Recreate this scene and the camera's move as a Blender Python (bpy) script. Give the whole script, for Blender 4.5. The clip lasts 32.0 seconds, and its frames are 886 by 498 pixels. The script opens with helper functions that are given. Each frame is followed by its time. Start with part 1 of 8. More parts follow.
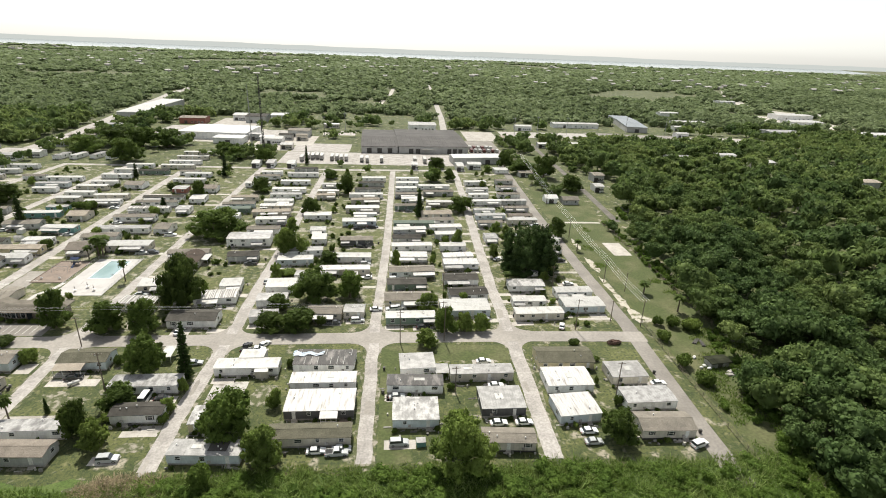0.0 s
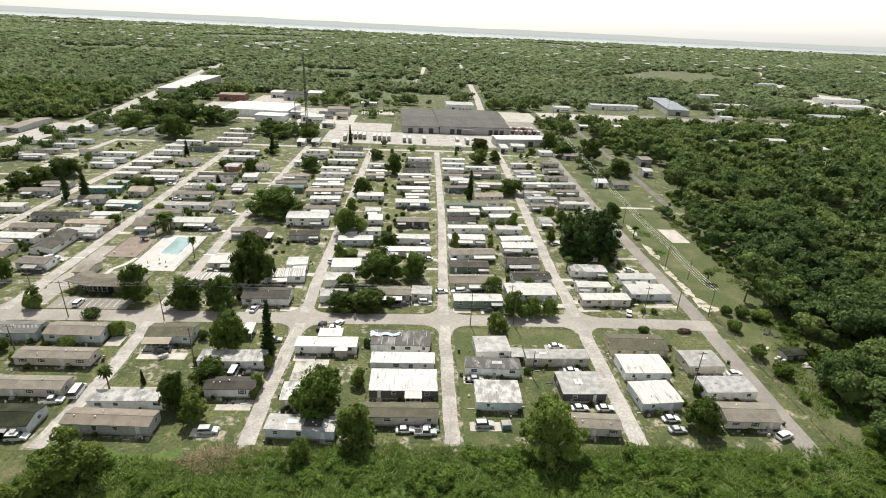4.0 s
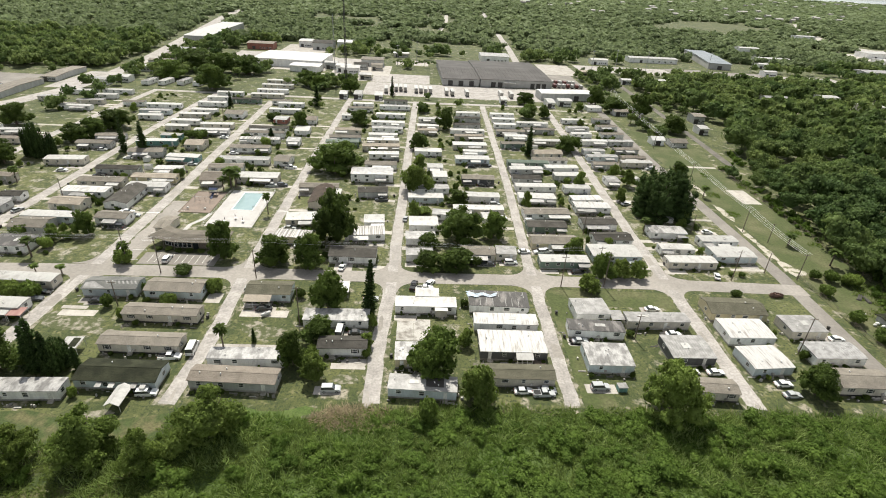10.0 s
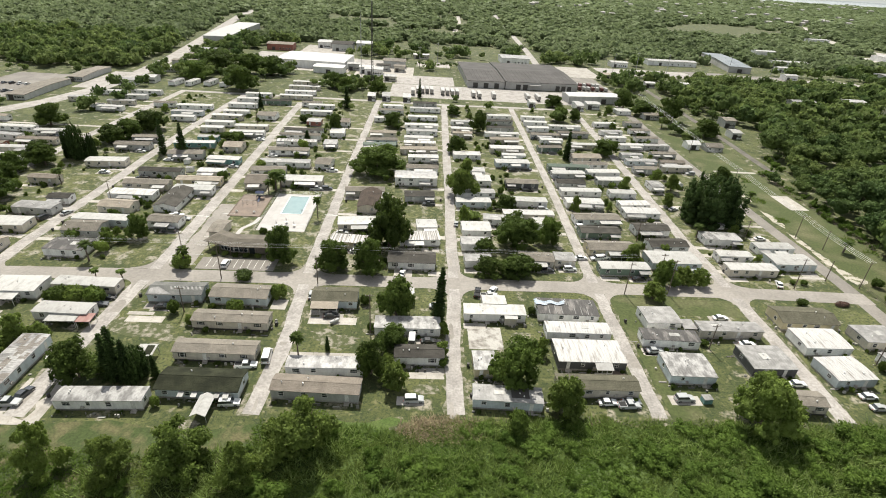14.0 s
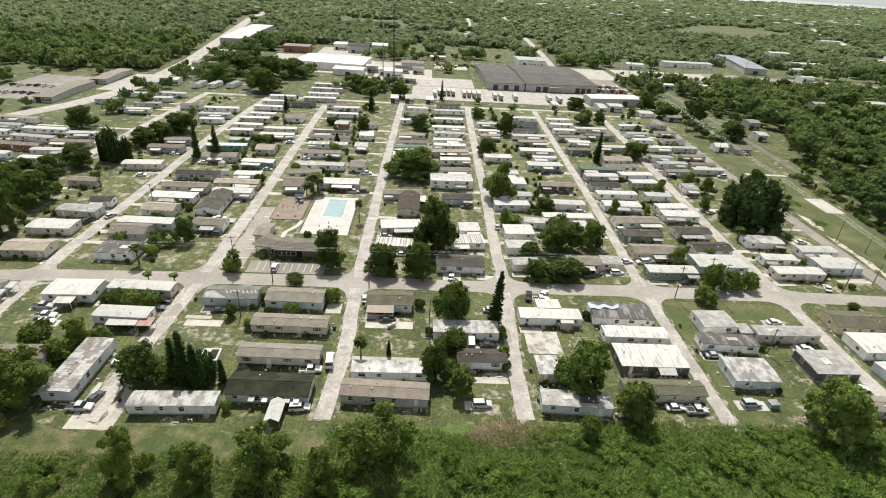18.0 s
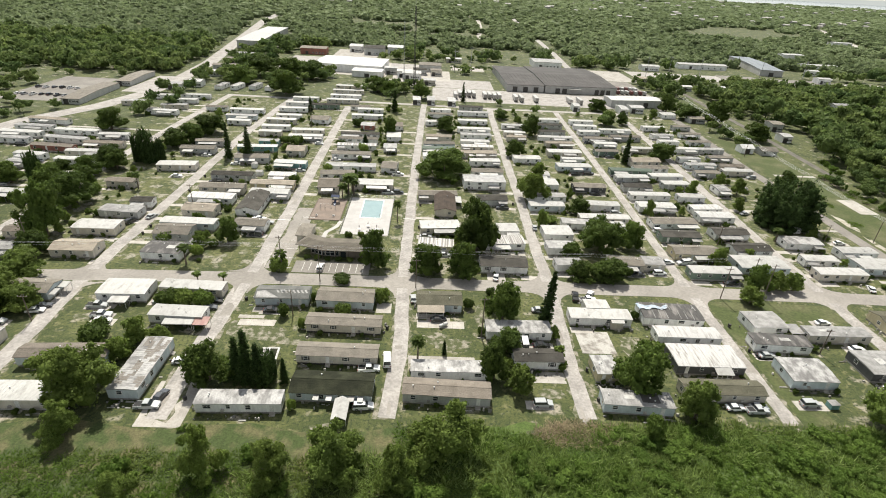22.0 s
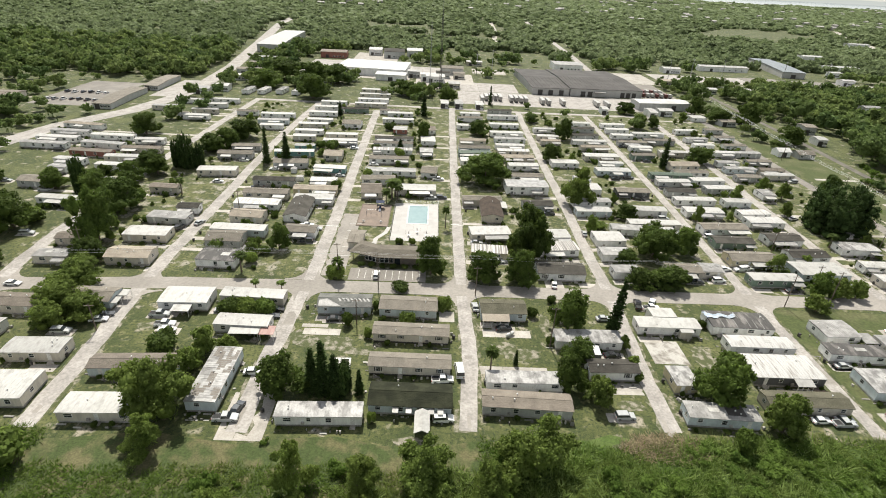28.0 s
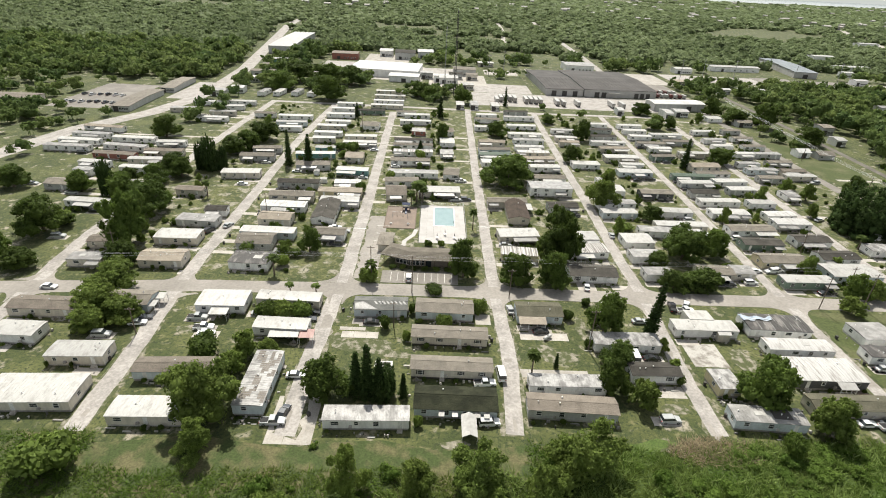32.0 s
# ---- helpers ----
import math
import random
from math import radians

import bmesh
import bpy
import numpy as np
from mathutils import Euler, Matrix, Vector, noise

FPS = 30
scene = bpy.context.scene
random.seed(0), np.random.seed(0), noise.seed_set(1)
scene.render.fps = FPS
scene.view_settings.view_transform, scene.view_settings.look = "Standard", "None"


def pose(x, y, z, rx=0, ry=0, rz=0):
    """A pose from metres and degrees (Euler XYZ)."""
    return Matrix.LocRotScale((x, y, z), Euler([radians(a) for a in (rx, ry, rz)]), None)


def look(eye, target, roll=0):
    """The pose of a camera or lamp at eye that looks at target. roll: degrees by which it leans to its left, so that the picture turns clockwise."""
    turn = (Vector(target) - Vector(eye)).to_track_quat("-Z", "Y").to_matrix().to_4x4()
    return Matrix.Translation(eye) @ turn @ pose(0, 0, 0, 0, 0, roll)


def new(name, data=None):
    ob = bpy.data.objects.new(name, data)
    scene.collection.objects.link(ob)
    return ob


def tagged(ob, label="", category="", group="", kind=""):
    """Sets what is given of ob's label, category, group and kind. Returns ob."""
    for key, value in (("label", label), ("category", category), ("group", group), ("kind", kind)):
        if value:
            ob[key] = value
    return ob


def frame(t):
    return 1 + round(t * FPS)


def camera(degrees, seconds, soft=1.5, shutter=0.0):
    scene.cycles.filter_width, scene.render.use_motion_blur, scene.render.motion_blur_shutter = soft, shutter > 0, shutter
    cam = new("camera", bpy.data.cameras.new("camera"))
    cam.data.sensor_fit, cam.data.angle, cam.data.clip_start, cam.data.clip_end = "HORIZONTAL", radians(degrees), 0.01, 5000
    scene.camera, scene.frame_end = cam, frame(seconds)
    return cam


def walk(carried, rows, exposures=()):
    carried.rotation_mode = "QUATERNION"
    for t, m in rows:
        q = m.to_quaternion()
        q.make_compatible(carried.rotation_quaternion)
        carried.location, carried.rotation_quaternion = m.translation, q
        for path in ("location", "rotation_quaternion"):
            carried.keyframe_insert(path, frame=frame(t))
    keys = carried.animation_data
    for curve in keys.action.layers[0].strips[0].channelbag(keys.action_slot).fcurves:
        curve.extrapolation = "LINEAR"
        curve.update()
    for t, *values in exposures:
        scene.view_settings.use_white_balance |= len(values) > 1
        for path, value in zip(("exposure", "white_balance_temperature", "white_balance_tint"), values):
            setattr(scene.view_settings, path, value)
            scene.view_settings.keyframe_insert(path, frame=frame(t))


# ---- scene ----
EXPOSURE = 0.42
cam = camera(80.38, 32.0, soft=1.0)
ROWS = [  # seconds, eye, turn
    (0.0, -0.00, 0.00, 91.60, 68.583, -2.161, -4.805),
    (0.5, -2.30, -0.05, 91.84, 68.569, -2.235, -4.575),
    (1.0, -4.28, -0.06, 92.11, 68.553, -2.305, -4.411),
    (1.5, -6.35, 0.04, 92.30, 68.543, -2.367, -4.180),
    (2.0, -8.93, 0.16, 92.35, 68.521, -2.411, -3.810),
    (2.5, -11.16, 0.37, 92.37, 68.502, -2.458, -3.429),
    (3.0, -13.22, 0.64, 92.41, 68.494, -2.500, -3.050),
    (3.5, -15.33, 0.85, 92.41, 68.490, -2.535, -2.671),
    (4.0, -17.46, 1.04, 92.29, 66.293, -2.564, -2.404),
    (4.5, -19.61, 1.33, 92.13, 63.626, -2.607, -2.187),
    (6.5, -28.28, 2.66, 91.76, 61.297, -2.759, -1.737),
    (7.0, -30.49, 2.92, 91.69, 61.299, -2.771, -1.728),
    (7.5, -32.80, 3.20, 91.62, 61.307, -2.782, -1.712),
    (8.0, -35.18, 3.56, 91.48, 61.315, -2.792, -1.685),
    (8.5, -37.63, 4.02, 91.41, 61.331, -2.812, -1.635),
    (9.0, -40.11, 4.41, 91.36, 61.335, -2.839, -1.580),
    (9.5, -42.65, 4.75, 91.28, 61.331, -2.872, -1.528),
    (10.0, -45.15, 5.14, 91.25, 61.332, -2.913, -1.485),
    (10.5, -47.69, 5.61, 91.20, 61.337, -2.962, -1.457),
    (11.0, -50.26, 5.98, 91.12, 61.339, -3.008, -1.444),
    (11.5, -52.86, 6.32, 91.07, 61.343, -3.051, -1.430),
    (12.0, -55.42, 6.74, 91.07, 61.354, -3.091, -1.409),
    (12.5, -57.95, 7.14, 91.06, 61.365, -3.131, -1.385),
    (13.0, -60.39, 7.57, 90.98, 61.378, -3.163, -1.363),
    (13.5, -62.86, 8.05, 90.85, 61.392, -3.181, -1.332),
    (14.0, -65.20, 8.39, 90.75, 61.395, -3.193, -1.307),
    (14.5, -67.41, 8.66, 90.69, 61.391, -3.203, -1.292),
    (16.5, -75.50, 9.22, 90.61, 61.419, -3.166, -1.211),
    (17.0, -77.31, 9.28, 90.62, 61.445, -3.156, -1.181),
    (17.5, -79.11, 9.27, 90.64, 61.478, -3.147, -1.161),
    (18.0, -80.88, 9.23, 90.55, 61.507, -3.141, -1.155),
    (18.5, -82.57, 9.22, 90.39, 61.534, -3.134, -1.149),
    (19.0, -84.22, 9.10, 90.28, 61.557, -3.123, -1.121),
    (19.5, -86.02, 8.96, 90.15, 61.584, -3.106, -1.068),
    (20.0, -87.77, 8.92, 89.98, 61.620, -3.093, -1.021),
    (20.5, -89.59, 8.93, 89.78, 61.656, -3.081, -0.973),
    (21.0, -91.22, 8.88, 89.67, 61.685, -3.072, -0.930),
    (21.5, -92.90, 8.80, 89.59, 61.701, -3.057, -0.883),
    (22.0, -94.58, 8.76, 89.55, 61.717, -3.045, -0.833),
    (22.5, -96.27, 8.74, 89.47, 61.733, -3.037, -0.794),
    (23.0, -97.95, 8.93, 89.44, 61.754, -3.028, -0.765),
    (23.5, -99.55, 9.17, 89.42, 61.771, -3.023, -0.749),
    (24.0, -101.24, 9.45, 89.47, 61.792, -3.008, -0.718),
    (24.5, -102.83, 9.80, 89.50, 61.810, -2.986, -0.690),
    (25.0, -104.29, 10.20, 89.45, 61.829, -2.967, -0.666),
    (25.5, -105.67, 10.57, 89.35, 61.847, -2.950, -0.634),
    (27.5, -110.72, 11.62, 89.10, 61.910, -2.861, -0.459),
    (28.0, -111.82, 11.78, 89.01, 61.926, -2.804, -0.432),
    (28.5, -112.88, 11.88, 88.93, 61.940, -2.754, -0.403),
    (29.0, -113.99, 11.96, 88.90, 61.958, -2.709, -0.371),
    (29.5, -115.12, 12.03, 88.87, 61.974, -2.672, -0.324),
    (30.0, -116.24, 12.08, 88.85, 61.981, -2.637, -0.282),
    (30.5, -117.42, 12.10, 88.88, 61.982, -2.615, -0.250),
    (31.0, -118.68, 12.11, 88.96, 61.976, -2.606, -0.235),
    (31.5, -120.06, 12.19, 89.08, 61.971, -2.602, -0.235),
    (32.0, -121.50, 12.20, 89.14, 61.963, -2.595, -0.234),
]
walk(cam, [(t, pose(x, y, z, rx, ry, rz)) for t, x, y, z, rx, ry, rz in ROWS], [(0.0, EXPOSURE, 6550, 8), (32.0, EXPOSURE, 6550, 8)])

# ---- world, sun ----
SUN_EL, SUN_AZ = 57.0, -9.0
world = bpy.data.worlds.new("sky")
scene.world = world
world.use_nodes = True
wn = world.node_tree.nodes
sky = wn.new("ShaderNodeTexSky")
sky.sky_type = "NISHITA"
sky.sun_disc = False
sky.sun_elevation, sky.sun_rotation = radians(SUN_EL), radians(SUN_AZ)
sky.air_density, sky.dust_density, sky.ozone_density = 1.0, 0.6, 1.5
wn["Background"].inputs["Strength"].default_value = 0.12
haze = wn.new("ShaderNodeHueSaturation")
haze.inputs["Saturation"].default_value = 0.25
world.node_tree.links.new(sky.outputs["Color"], haze.inputs["Color"])
world.node_tree.links.new(haze.outputs["Color"], wn["Background"].inputs["Color"])
sun = new("sun", bpy.data.lights.new("sun", "SUN"))
sun.data.energy, sun.data.angle, sun.data.color = 4.7, radians(0.7), (1.0, 0.955, 0.87)
sun_dir = Vector((math.sin(radians(SUN_AZ)) * math.cos(radians(SUN_EL)), math.cos(radians(SUN_AZ)) * math.cos(radians(SUN_EL)), math.sin(radians(SUN_EL))))
sun.matrix_world = look(sun_dir * 300, (0, 0, 0))

# ---- materials ----
MATS = {}


def mat(name, col, col2=None, rough=0.8, metal=0.0, scale=0.6, fine=6.0, mixlo=0.4, mixhi=0.65, var=0.18, rand=0.0, bump=0.0, stretch=(1, 1, 1), island=0.0, trans=0.0, spec=0.4):
    """A surface of two colours blended by a wide noise, varied by a fine one, with relief."""
    if name in MATS:
        return MATS[name]
    m = bpy.data.materials.new(name)
    MATS[name] = m
    m.use_nodes = True
    nt = m.node_tree
    n, l = nt.nodes, nt.links
    b = n["Principled BSDF"]
    b.inputs["Roughness"].default_value = rough
    b.inputs["Metallic"].default_value = metal
    b.inputs["Specular IOR Level"].default_value = spec
    tc, mp, oi, add = n.new("ShaderNodeTexCoord"), n.new("ShaderNodeMapping"), n.new("ShaderNodeObjectInfo"), n.new("ShaderNodeVectorMath")
    mp.inputs["Scale"].default_value = stretch
    l.new(tc.outputs["Object"], mp.inputs["Vector"])
    sc = n.new("ShaderNodeMath")
    sc.operation = "MULTIPLY"
    sc.inputs[1].default_value = 57.0
    l.new(oi.outputs["Random"], sc.inputs[0])
    l.new(mp.outputs["Vector"], add.inputs[0])
    l.new(sc.outputs[0], add.inputs[1])
    big, small = n.new("ShaderNodeTexNoise"), n.new("ShaderNodeTexNoise")
    big.inputs["Scale"].default_value, big.inputs["Detail"].default_value = scale, 5.0
    small.inputs["Scale"].default_value, small.inputs["Detail"].default_value = fine, 4.0
    l.new(add.outputs[0], big.inputs["Vector"])
    l.new(add.outputs[0], small.inputs["Vector"])
    ramp = n.new("ShaderNodeMapRange")
    ramp.inputs["From Min"].default_value, ramp.inputs["From Max"].default_value = mixlo, mixhi
    l.new(big.outputs["Fac"], ramp.inputs["Value"])
    mx = n.new("ShaderNodeMix")
    mx.data_type = "RGBA"
    mx.inputs[6].default_value = (*col, 1)
    mx.inputs[7].default_value = (*(col2 or [c * 0.8 for c in col]), 1)
    l.new(ramp.outputs[0], mx.inputs[0])
    hsv = n.new("ShaderNodeHueSaturation")
    vr = n.new("ShaderNodeMapRange")
    vr.inputs["From Min"].default_value, vr.inputs["From Max"].default_value = 0.3, 0.7
    vr.inputs["To Min"].default_value, vr.inputs["To Max"].default_value = 1 - var, 1 + var
    l.new(small.outputs["Fac"], vr.inputs["Value"])
    val = vr.outputs[0]
    for amount, source in ((rand, oi.outputs["Random"]), (island, n.new("ShaderNodeNewGeometry").outputs["Random Per Island"])):
        if amount:
            r = n.new("ShaderNodeMapRange")
            r.inputs["To Min"].default_value, r.inputs["To Max"].default_value = 1 - amount, 1 + amount
            l.new(source, r.inputs["Value"])
            mu = n.new("ShaderNodeMath")
            mu.operation = "MULTIPLY"
            l.new(val, mu.inputs[0])
            l.new(r.outputs[0], mu.inputs[1])
            val = mu.outputs[0]
    l.new(val, hsv.inputs["Value"])
    l.new(mx.outputs[2], hsv.inputs["Color"])
    l.new(hsv.outputs[0], b.inputs["Base Color"])
    if bump:
        bp = n.new("ShaderNodeBump")
        bp.inputs["Strength"].default_value, bp.inputs["Distance"].default_value = 0.6, bump
        l.new(small.outputs["Fac"], bp.inputs["Height"])
        l.new(bp.outputs[0], b.inputs["Normal"])
    if trans:
        t, ms = n.new("ShaderNodeBsdfTranslucent"), n.new("ShaderNodeMixShader")
        ms.inputs[0].default_value = trans
        l.new(hsv.outputs[0], t.inputs["Color"])
        l.new(b.outputs[0], ms.inputs[1])
        l.new(t.outputs[0], ms.inputs[2])
        l.new(ms.outputs[0], n["Material Output"].inputs["Surface"])
    return m


LEAF = mat("leaf_green", (0.10, 0.145, 0.030), (0.06, 0.09, 0.02), rough=0.65, scale=0.3, fine=3, var=0.25, rand=0.25, island=0.22, trans=0.42, spec=0.12)
LEAF_LIGHT = mat("leaf_light", (0.185, 0.245, 0.056), (0.13, 0.18, 0.042), rough=0.65, scale=0.3, fine=3, var=0.25, rand=0.22, island=0.2, trans=0.45, spec=0.12)
LEAF_DARK = mat("needle_green", (0.058, 0.092, 0.026), (0.038, 0.064, 0.02), rough=0.75, scale=0.3, fine=3, var=0.25, rand=0.15, island=0.35, trans=0.35, spec=0.08)
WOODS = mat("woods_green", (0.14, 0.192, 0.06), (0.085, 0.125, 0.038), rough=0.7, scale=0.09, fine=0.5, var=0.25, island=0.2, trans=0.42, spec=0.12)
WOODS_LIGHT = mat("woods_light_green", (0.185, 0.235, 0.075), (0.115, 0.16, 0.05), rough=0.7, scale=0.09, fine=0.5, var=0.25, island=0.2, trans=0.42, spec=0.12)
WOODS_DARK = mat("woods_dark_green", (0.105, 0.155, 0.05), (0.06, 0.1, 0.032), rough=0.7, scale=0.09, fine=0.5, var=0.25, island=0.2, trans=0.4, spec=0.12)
# distance haze is put into this colour: paler and greyer than the nearer woods
FAR_WOODS = mat("hazed_woods_green", (0.215, 0.262, 0.13), (0.15, 0.19, 0.088), rough=0.7, scale=0.004, fine=0.03, var=0.16, island=0.16, trans=0.4, spec=0.1)
SCRUB = mat("tall_grass", (0.118, 0.188, 0.036), (0.165, 0.212, 0.058), rough=0.8, scale=0.06, fine=1.2, var=0.25, island=0.3, trans=0.6, spec=0.05)
UNDERGROWTH = mat("undergrowth", (0.138, 0.208, 0.043), (0.098, 0.158, 0.033), rough=0.7, scale=0.12, fine=1.6, var=0.25, island=0.16, trans=0.5, spec=0.08)
REED = mat("pale_reed", (0.3, 0.385, 0.125), (0.2, 0.275, 0.075), rough=0.6, scale=0.1, fine=1.5, var=0.25, island=0.3, trans=0.5, spec=0.1)
DRY = mat("dry_brush", (0.29, 0.235, 0.145), (0.19, 0.175, 0.088), rough=0.85, scale=0.2, fine=2, var=0.3, island=0.4, trans=0.3)
BARK = mat("bark", (0.14, 0.11, 0.085), (0.09, 0.07, 0.055), rough=0.9, scale=2, fine=14, stretch=(1, 1, 0.2), bump=0.03)
ROAD = mat("worn_street", (0.37, 0.344, 0.318), (0.272, 0.252, 0.231), rough=0.9, scale=0.22, fine=1.6, var=0.22, bump=0.01)
CROSSING = mat("cross_street", (0.305, 0.28, 0.25), (0.24, 0.22, 0.195), rough=0.9, scale=0.07, fine=1.4, var=0.13, bump=0.01)
ASPHALT = mat("grey_asphalt", (0.185, 0.169, 0.15), (0.24, 0.22, 0.195), rough=0.9, scale=0.1, fine=1.5, var=0.14, bump=0.01)
CONC = mat("pale_concrete", (0.42, 0.39, 0.35), (0.31, 0.285, 0.25), rough=0.9, scale=0.25, fine=2.5, var=0.12, rand=0.12, bump=0.01)
DECK = mat("pool_deck", (0.455, 0.435, 0.415), (0.395, 0.375, 0.355), rough=0.85, scale=0.3, fine=3, var=0.07)
SAND = mat("play_sand", (0.235, 0.185, 0.15), (0.185, 0.15, 0.125), rough=0.95, scale=0.3, fine=3, var=0.16, bump=0.03)
PAINT = mat("white_line", (0.72, 0.71, 0.68), (0.55, 0.54, 0.5), rough=0.8, scale=1.5, fine=6)
TIN = {
    "W": mat("white_roof", (0.415, 0.405, 0.38), (0.27, 0.255, 0.232), rough=0.45, scale=0.7, fine=2.5, var=0.1, rand=0.12, mixlo=0.5, mixhi=0.76, stretch=(1, 0.5, 1)),
    "L": mat("grey_tin_roof", (0.205, 0.198, 0.187), (0.32, 0.31, 0.295), rough=0.5, scale=0.5, fine=2.5, var=0.12, rand=0.16),
    "M": mat("aluminium_roof", (0.4, 0.39, 0.375), (0.25, 0.24, 0.228), rough=0.4, metal=0.2, scale=0.6, fine=3, var=0.12, rand=0.1),
    "R": mat("stained_white_roof", (0.47, 0.46, 0.44), (0.23, 0.205, 0.18), rough=0.55, scale=0.9, fine=4, var=0.14, rand=0.06, mixlo=0.52, mixhi=0.72, stretch=(1.8, 0.22, 1)),
    "P": mat("worn_metal_roof", (0.37, 0.36, 0.345), (0.17, 0.163, 0.155), rough=0.5, scale=0.55, fine=2.5, var=0.2, rand=0.08, mixlo=0.44, mixhi=0.62, stretch=(1, 0.6, 1)),
    "F": mat("faded_red_roof", (0.26, 0.125, 0.105), (0.34, 0.22, 0.19), rough=0.5, scale=0.6, fine=2.5, var=0.1, stretch=(2, 0.3, 1)),
    "H": mat("bright_roof", (0.55, 0.54, 0.515), (0.45, 0.44, 0.42), rough=0.45, scale=0.15, fine=1.5, var=0.06),
    "N": mat("tarred_roof", (0.068, 0.064, 0.06), (0.20, 0.185, 0.172), rough=0.75, scale=0.45, fine=3, var=0.2, mixlo=0.5, mixhi=0.66, stretch=(1.2, 0.4, 1)),
    "E": mat("green_roof", (0.07, 0.098, 0.07), (0.05, 0.072, 0.052), rough=0.7, scale=0.5, fine=3),
    # dark stripes in the colour strengthen the shade between the roof ribs
    "Z": mat("rib_shade_pan_roof", (0.50, 0.48, 0.45), (0.17, 0.155, 0.14), rough=0.5, scale=0.7, fine=3, var=0.1, mixlo=0.44, mixhi=0.54, stretch=(3.5, 0.05, 0.5)),
}
SHINGLE = {
    "G": mat("grey_shingle", (0.20, 0.178, 0.146), (0.152, 0.136, 0.112), rough=0.9, scale=0.4, fine=5, var=0.32, rand=0.16, bump=0.02),
    "B": mat("brown_shingle", (0.19, 0.163, 0.133), (0.145, 0.124, 0.10), rough=0.9, scale=0.4, fine=5, var=0.32, rand=0.15, bump=0.02),
    "T": mat("tan_shingle", (0.31, 0.27, 0.215), (0.24, 0.205, 0.165), rough=0.9, scale=0.4, fine=5, var=0.2, rand=0.12, bump=0.02),
    "X": mat("black_shingle", (0.024, 0.026, 0.017), (0.042, 0.045, 0.028), rough=0.9, scale=0.35, fine=5, var=0.3, bump=0.02, spec=0.08),
    "D": mat("dark_shingle", (0.058, 0.054, 0.047), (0.085, 0.079, 0.069), spec=0.1, rough=0.9, scale=0.35, fine=5, var=0.22, rand=0.2, bump=0.02),
    "O": mat("olive_shingle", (0.122, 0.115, 0.084), (0.09, 0.086, 0.062), rough=0.9, scale=0.35, fine=5, var=0.3, bump=0.02, spec=0.1),
    "K": mat("umber_shingle", (0.078, 0.062, 0.051), (0.056, 0.046, 0.039), rough=0.9, scale=0.4, fine=5, var=0.25, rand=0.1, bump=0.02, spec=0.08),
    "S": mat("patched_shingle", (0.15, 0.15, 0.138), (0.105, 0.105, 0.098), rough=0.9, scale=0.4, fine=5, var=0.2, bump=0.02),
}
WALL = {}
for key, name, c in (("w", "white_siding", (0.80, 0.79, 0.76)), ("t", "tan_siding", (0.58, 0.535, 0.455)), ("b", "blue_siding", (0.54, 0.595, 0.605)), ("g", "grey_siding", (0.44, 0.44, 0.42)),
                     ("k", "dark_siding", (0.10, 0.10, 0.10)), ("y", "yellow_siding", (0.52, 0.46, 0.30)), ("e", "green_siding", (0.16, 0.22, 0.17)), ("p", "pink_siding", (0.56, 0.45, 0.41)),
                     ("r", "red_siding", (0.30, 0.12, 0.09)), ("c", "teal_siding", (0.17, 0.33, 0.31))):
    WALL[key] = mat(name, c, [v * 0.82 for v in c], rough=0.65, scale=0.6, fine=3, var=0.07, rand=0.1, stretch=(1, 1, 0.3))
SKIRT = mat("skirting", (0.40, 0.38, 0.35), (0.27, 0.25, 0.23), rough=0.8, scale=0.8, fine=4, rand=0.25)
TRIM = mat("white_trim", (0.74, 0.73, 0.70), (0.6, 0.59, 0.56), rough=0.5)
DARKTRIM = mat("dark_shutter", (0.06, 0.055, 0.05), rough=0.6)
TARP = mat("blue_tarp", (0.33, 0.40, 0.48), (0.48, 0.50, 0.52), rough=0.5, scale=0.9)
STEEL = mat("galvanised_steel", (0.36, 0.36, 0.36), (0.28, 0.28, 0.28), rough=0.45, metal=0.7)
RUBBER = mat("rubber", (0.025, 0.025, 0.025), rough=0.8)
CHROME = mat("wheel_metal", (0.45, 0.45, 0.45), rough=0.35, metal=0.9)
REDLAMP = mat("red_lens", (0.35, 0.02, 0.02), rough=0.3)
WOOD = mat("pole_wood", (0.17, 0.135, 0.105), (0.12, 0.095, 0.075), rough=0.9, scale=1.5, fine=8, stretch=(3, 3, 0.3))
CERAMIC = mat("insulator_grey", (0.35, 0.35, 0.34), rough=0.3)
WIRE = mat("wire", (0.62, 0.62, 0.60), rough=0.4)
PAINTS = {"white": (0.78, 0.78, 0.76), "silver": (0.42, 0.43, 0.43), "black": (0.02, 0.02, 0.022), "dark": (0.07, 0.075, 0.085)}
CARPAINT = {k: mat("car_paint_" + k, v, [c * 0.94 for c in v], rough=0.25, scale=1, var=0.03, spec=0.6) for k, v in PAINTS.items()}


def glass(name, col, rough=0.06):
    m = mat(name, col, [c * 0.8 for c in col], rough=rough, scale=2, var=0.05, spec=0.8)
    return m


PANE = glass("window_glass", (0.035, 0.042, 0.045))
WATER = glass("lake_water", (0.16, 0.19, 0.20), 0.12)
POOLWATER = mat("pool_water", (0.27, 0.365, 0.365), (0.24, 0.335, 0.34), rough=0.08, scale=0.4, fine=3, var=0.04, bump=0.02, spec=0.6)

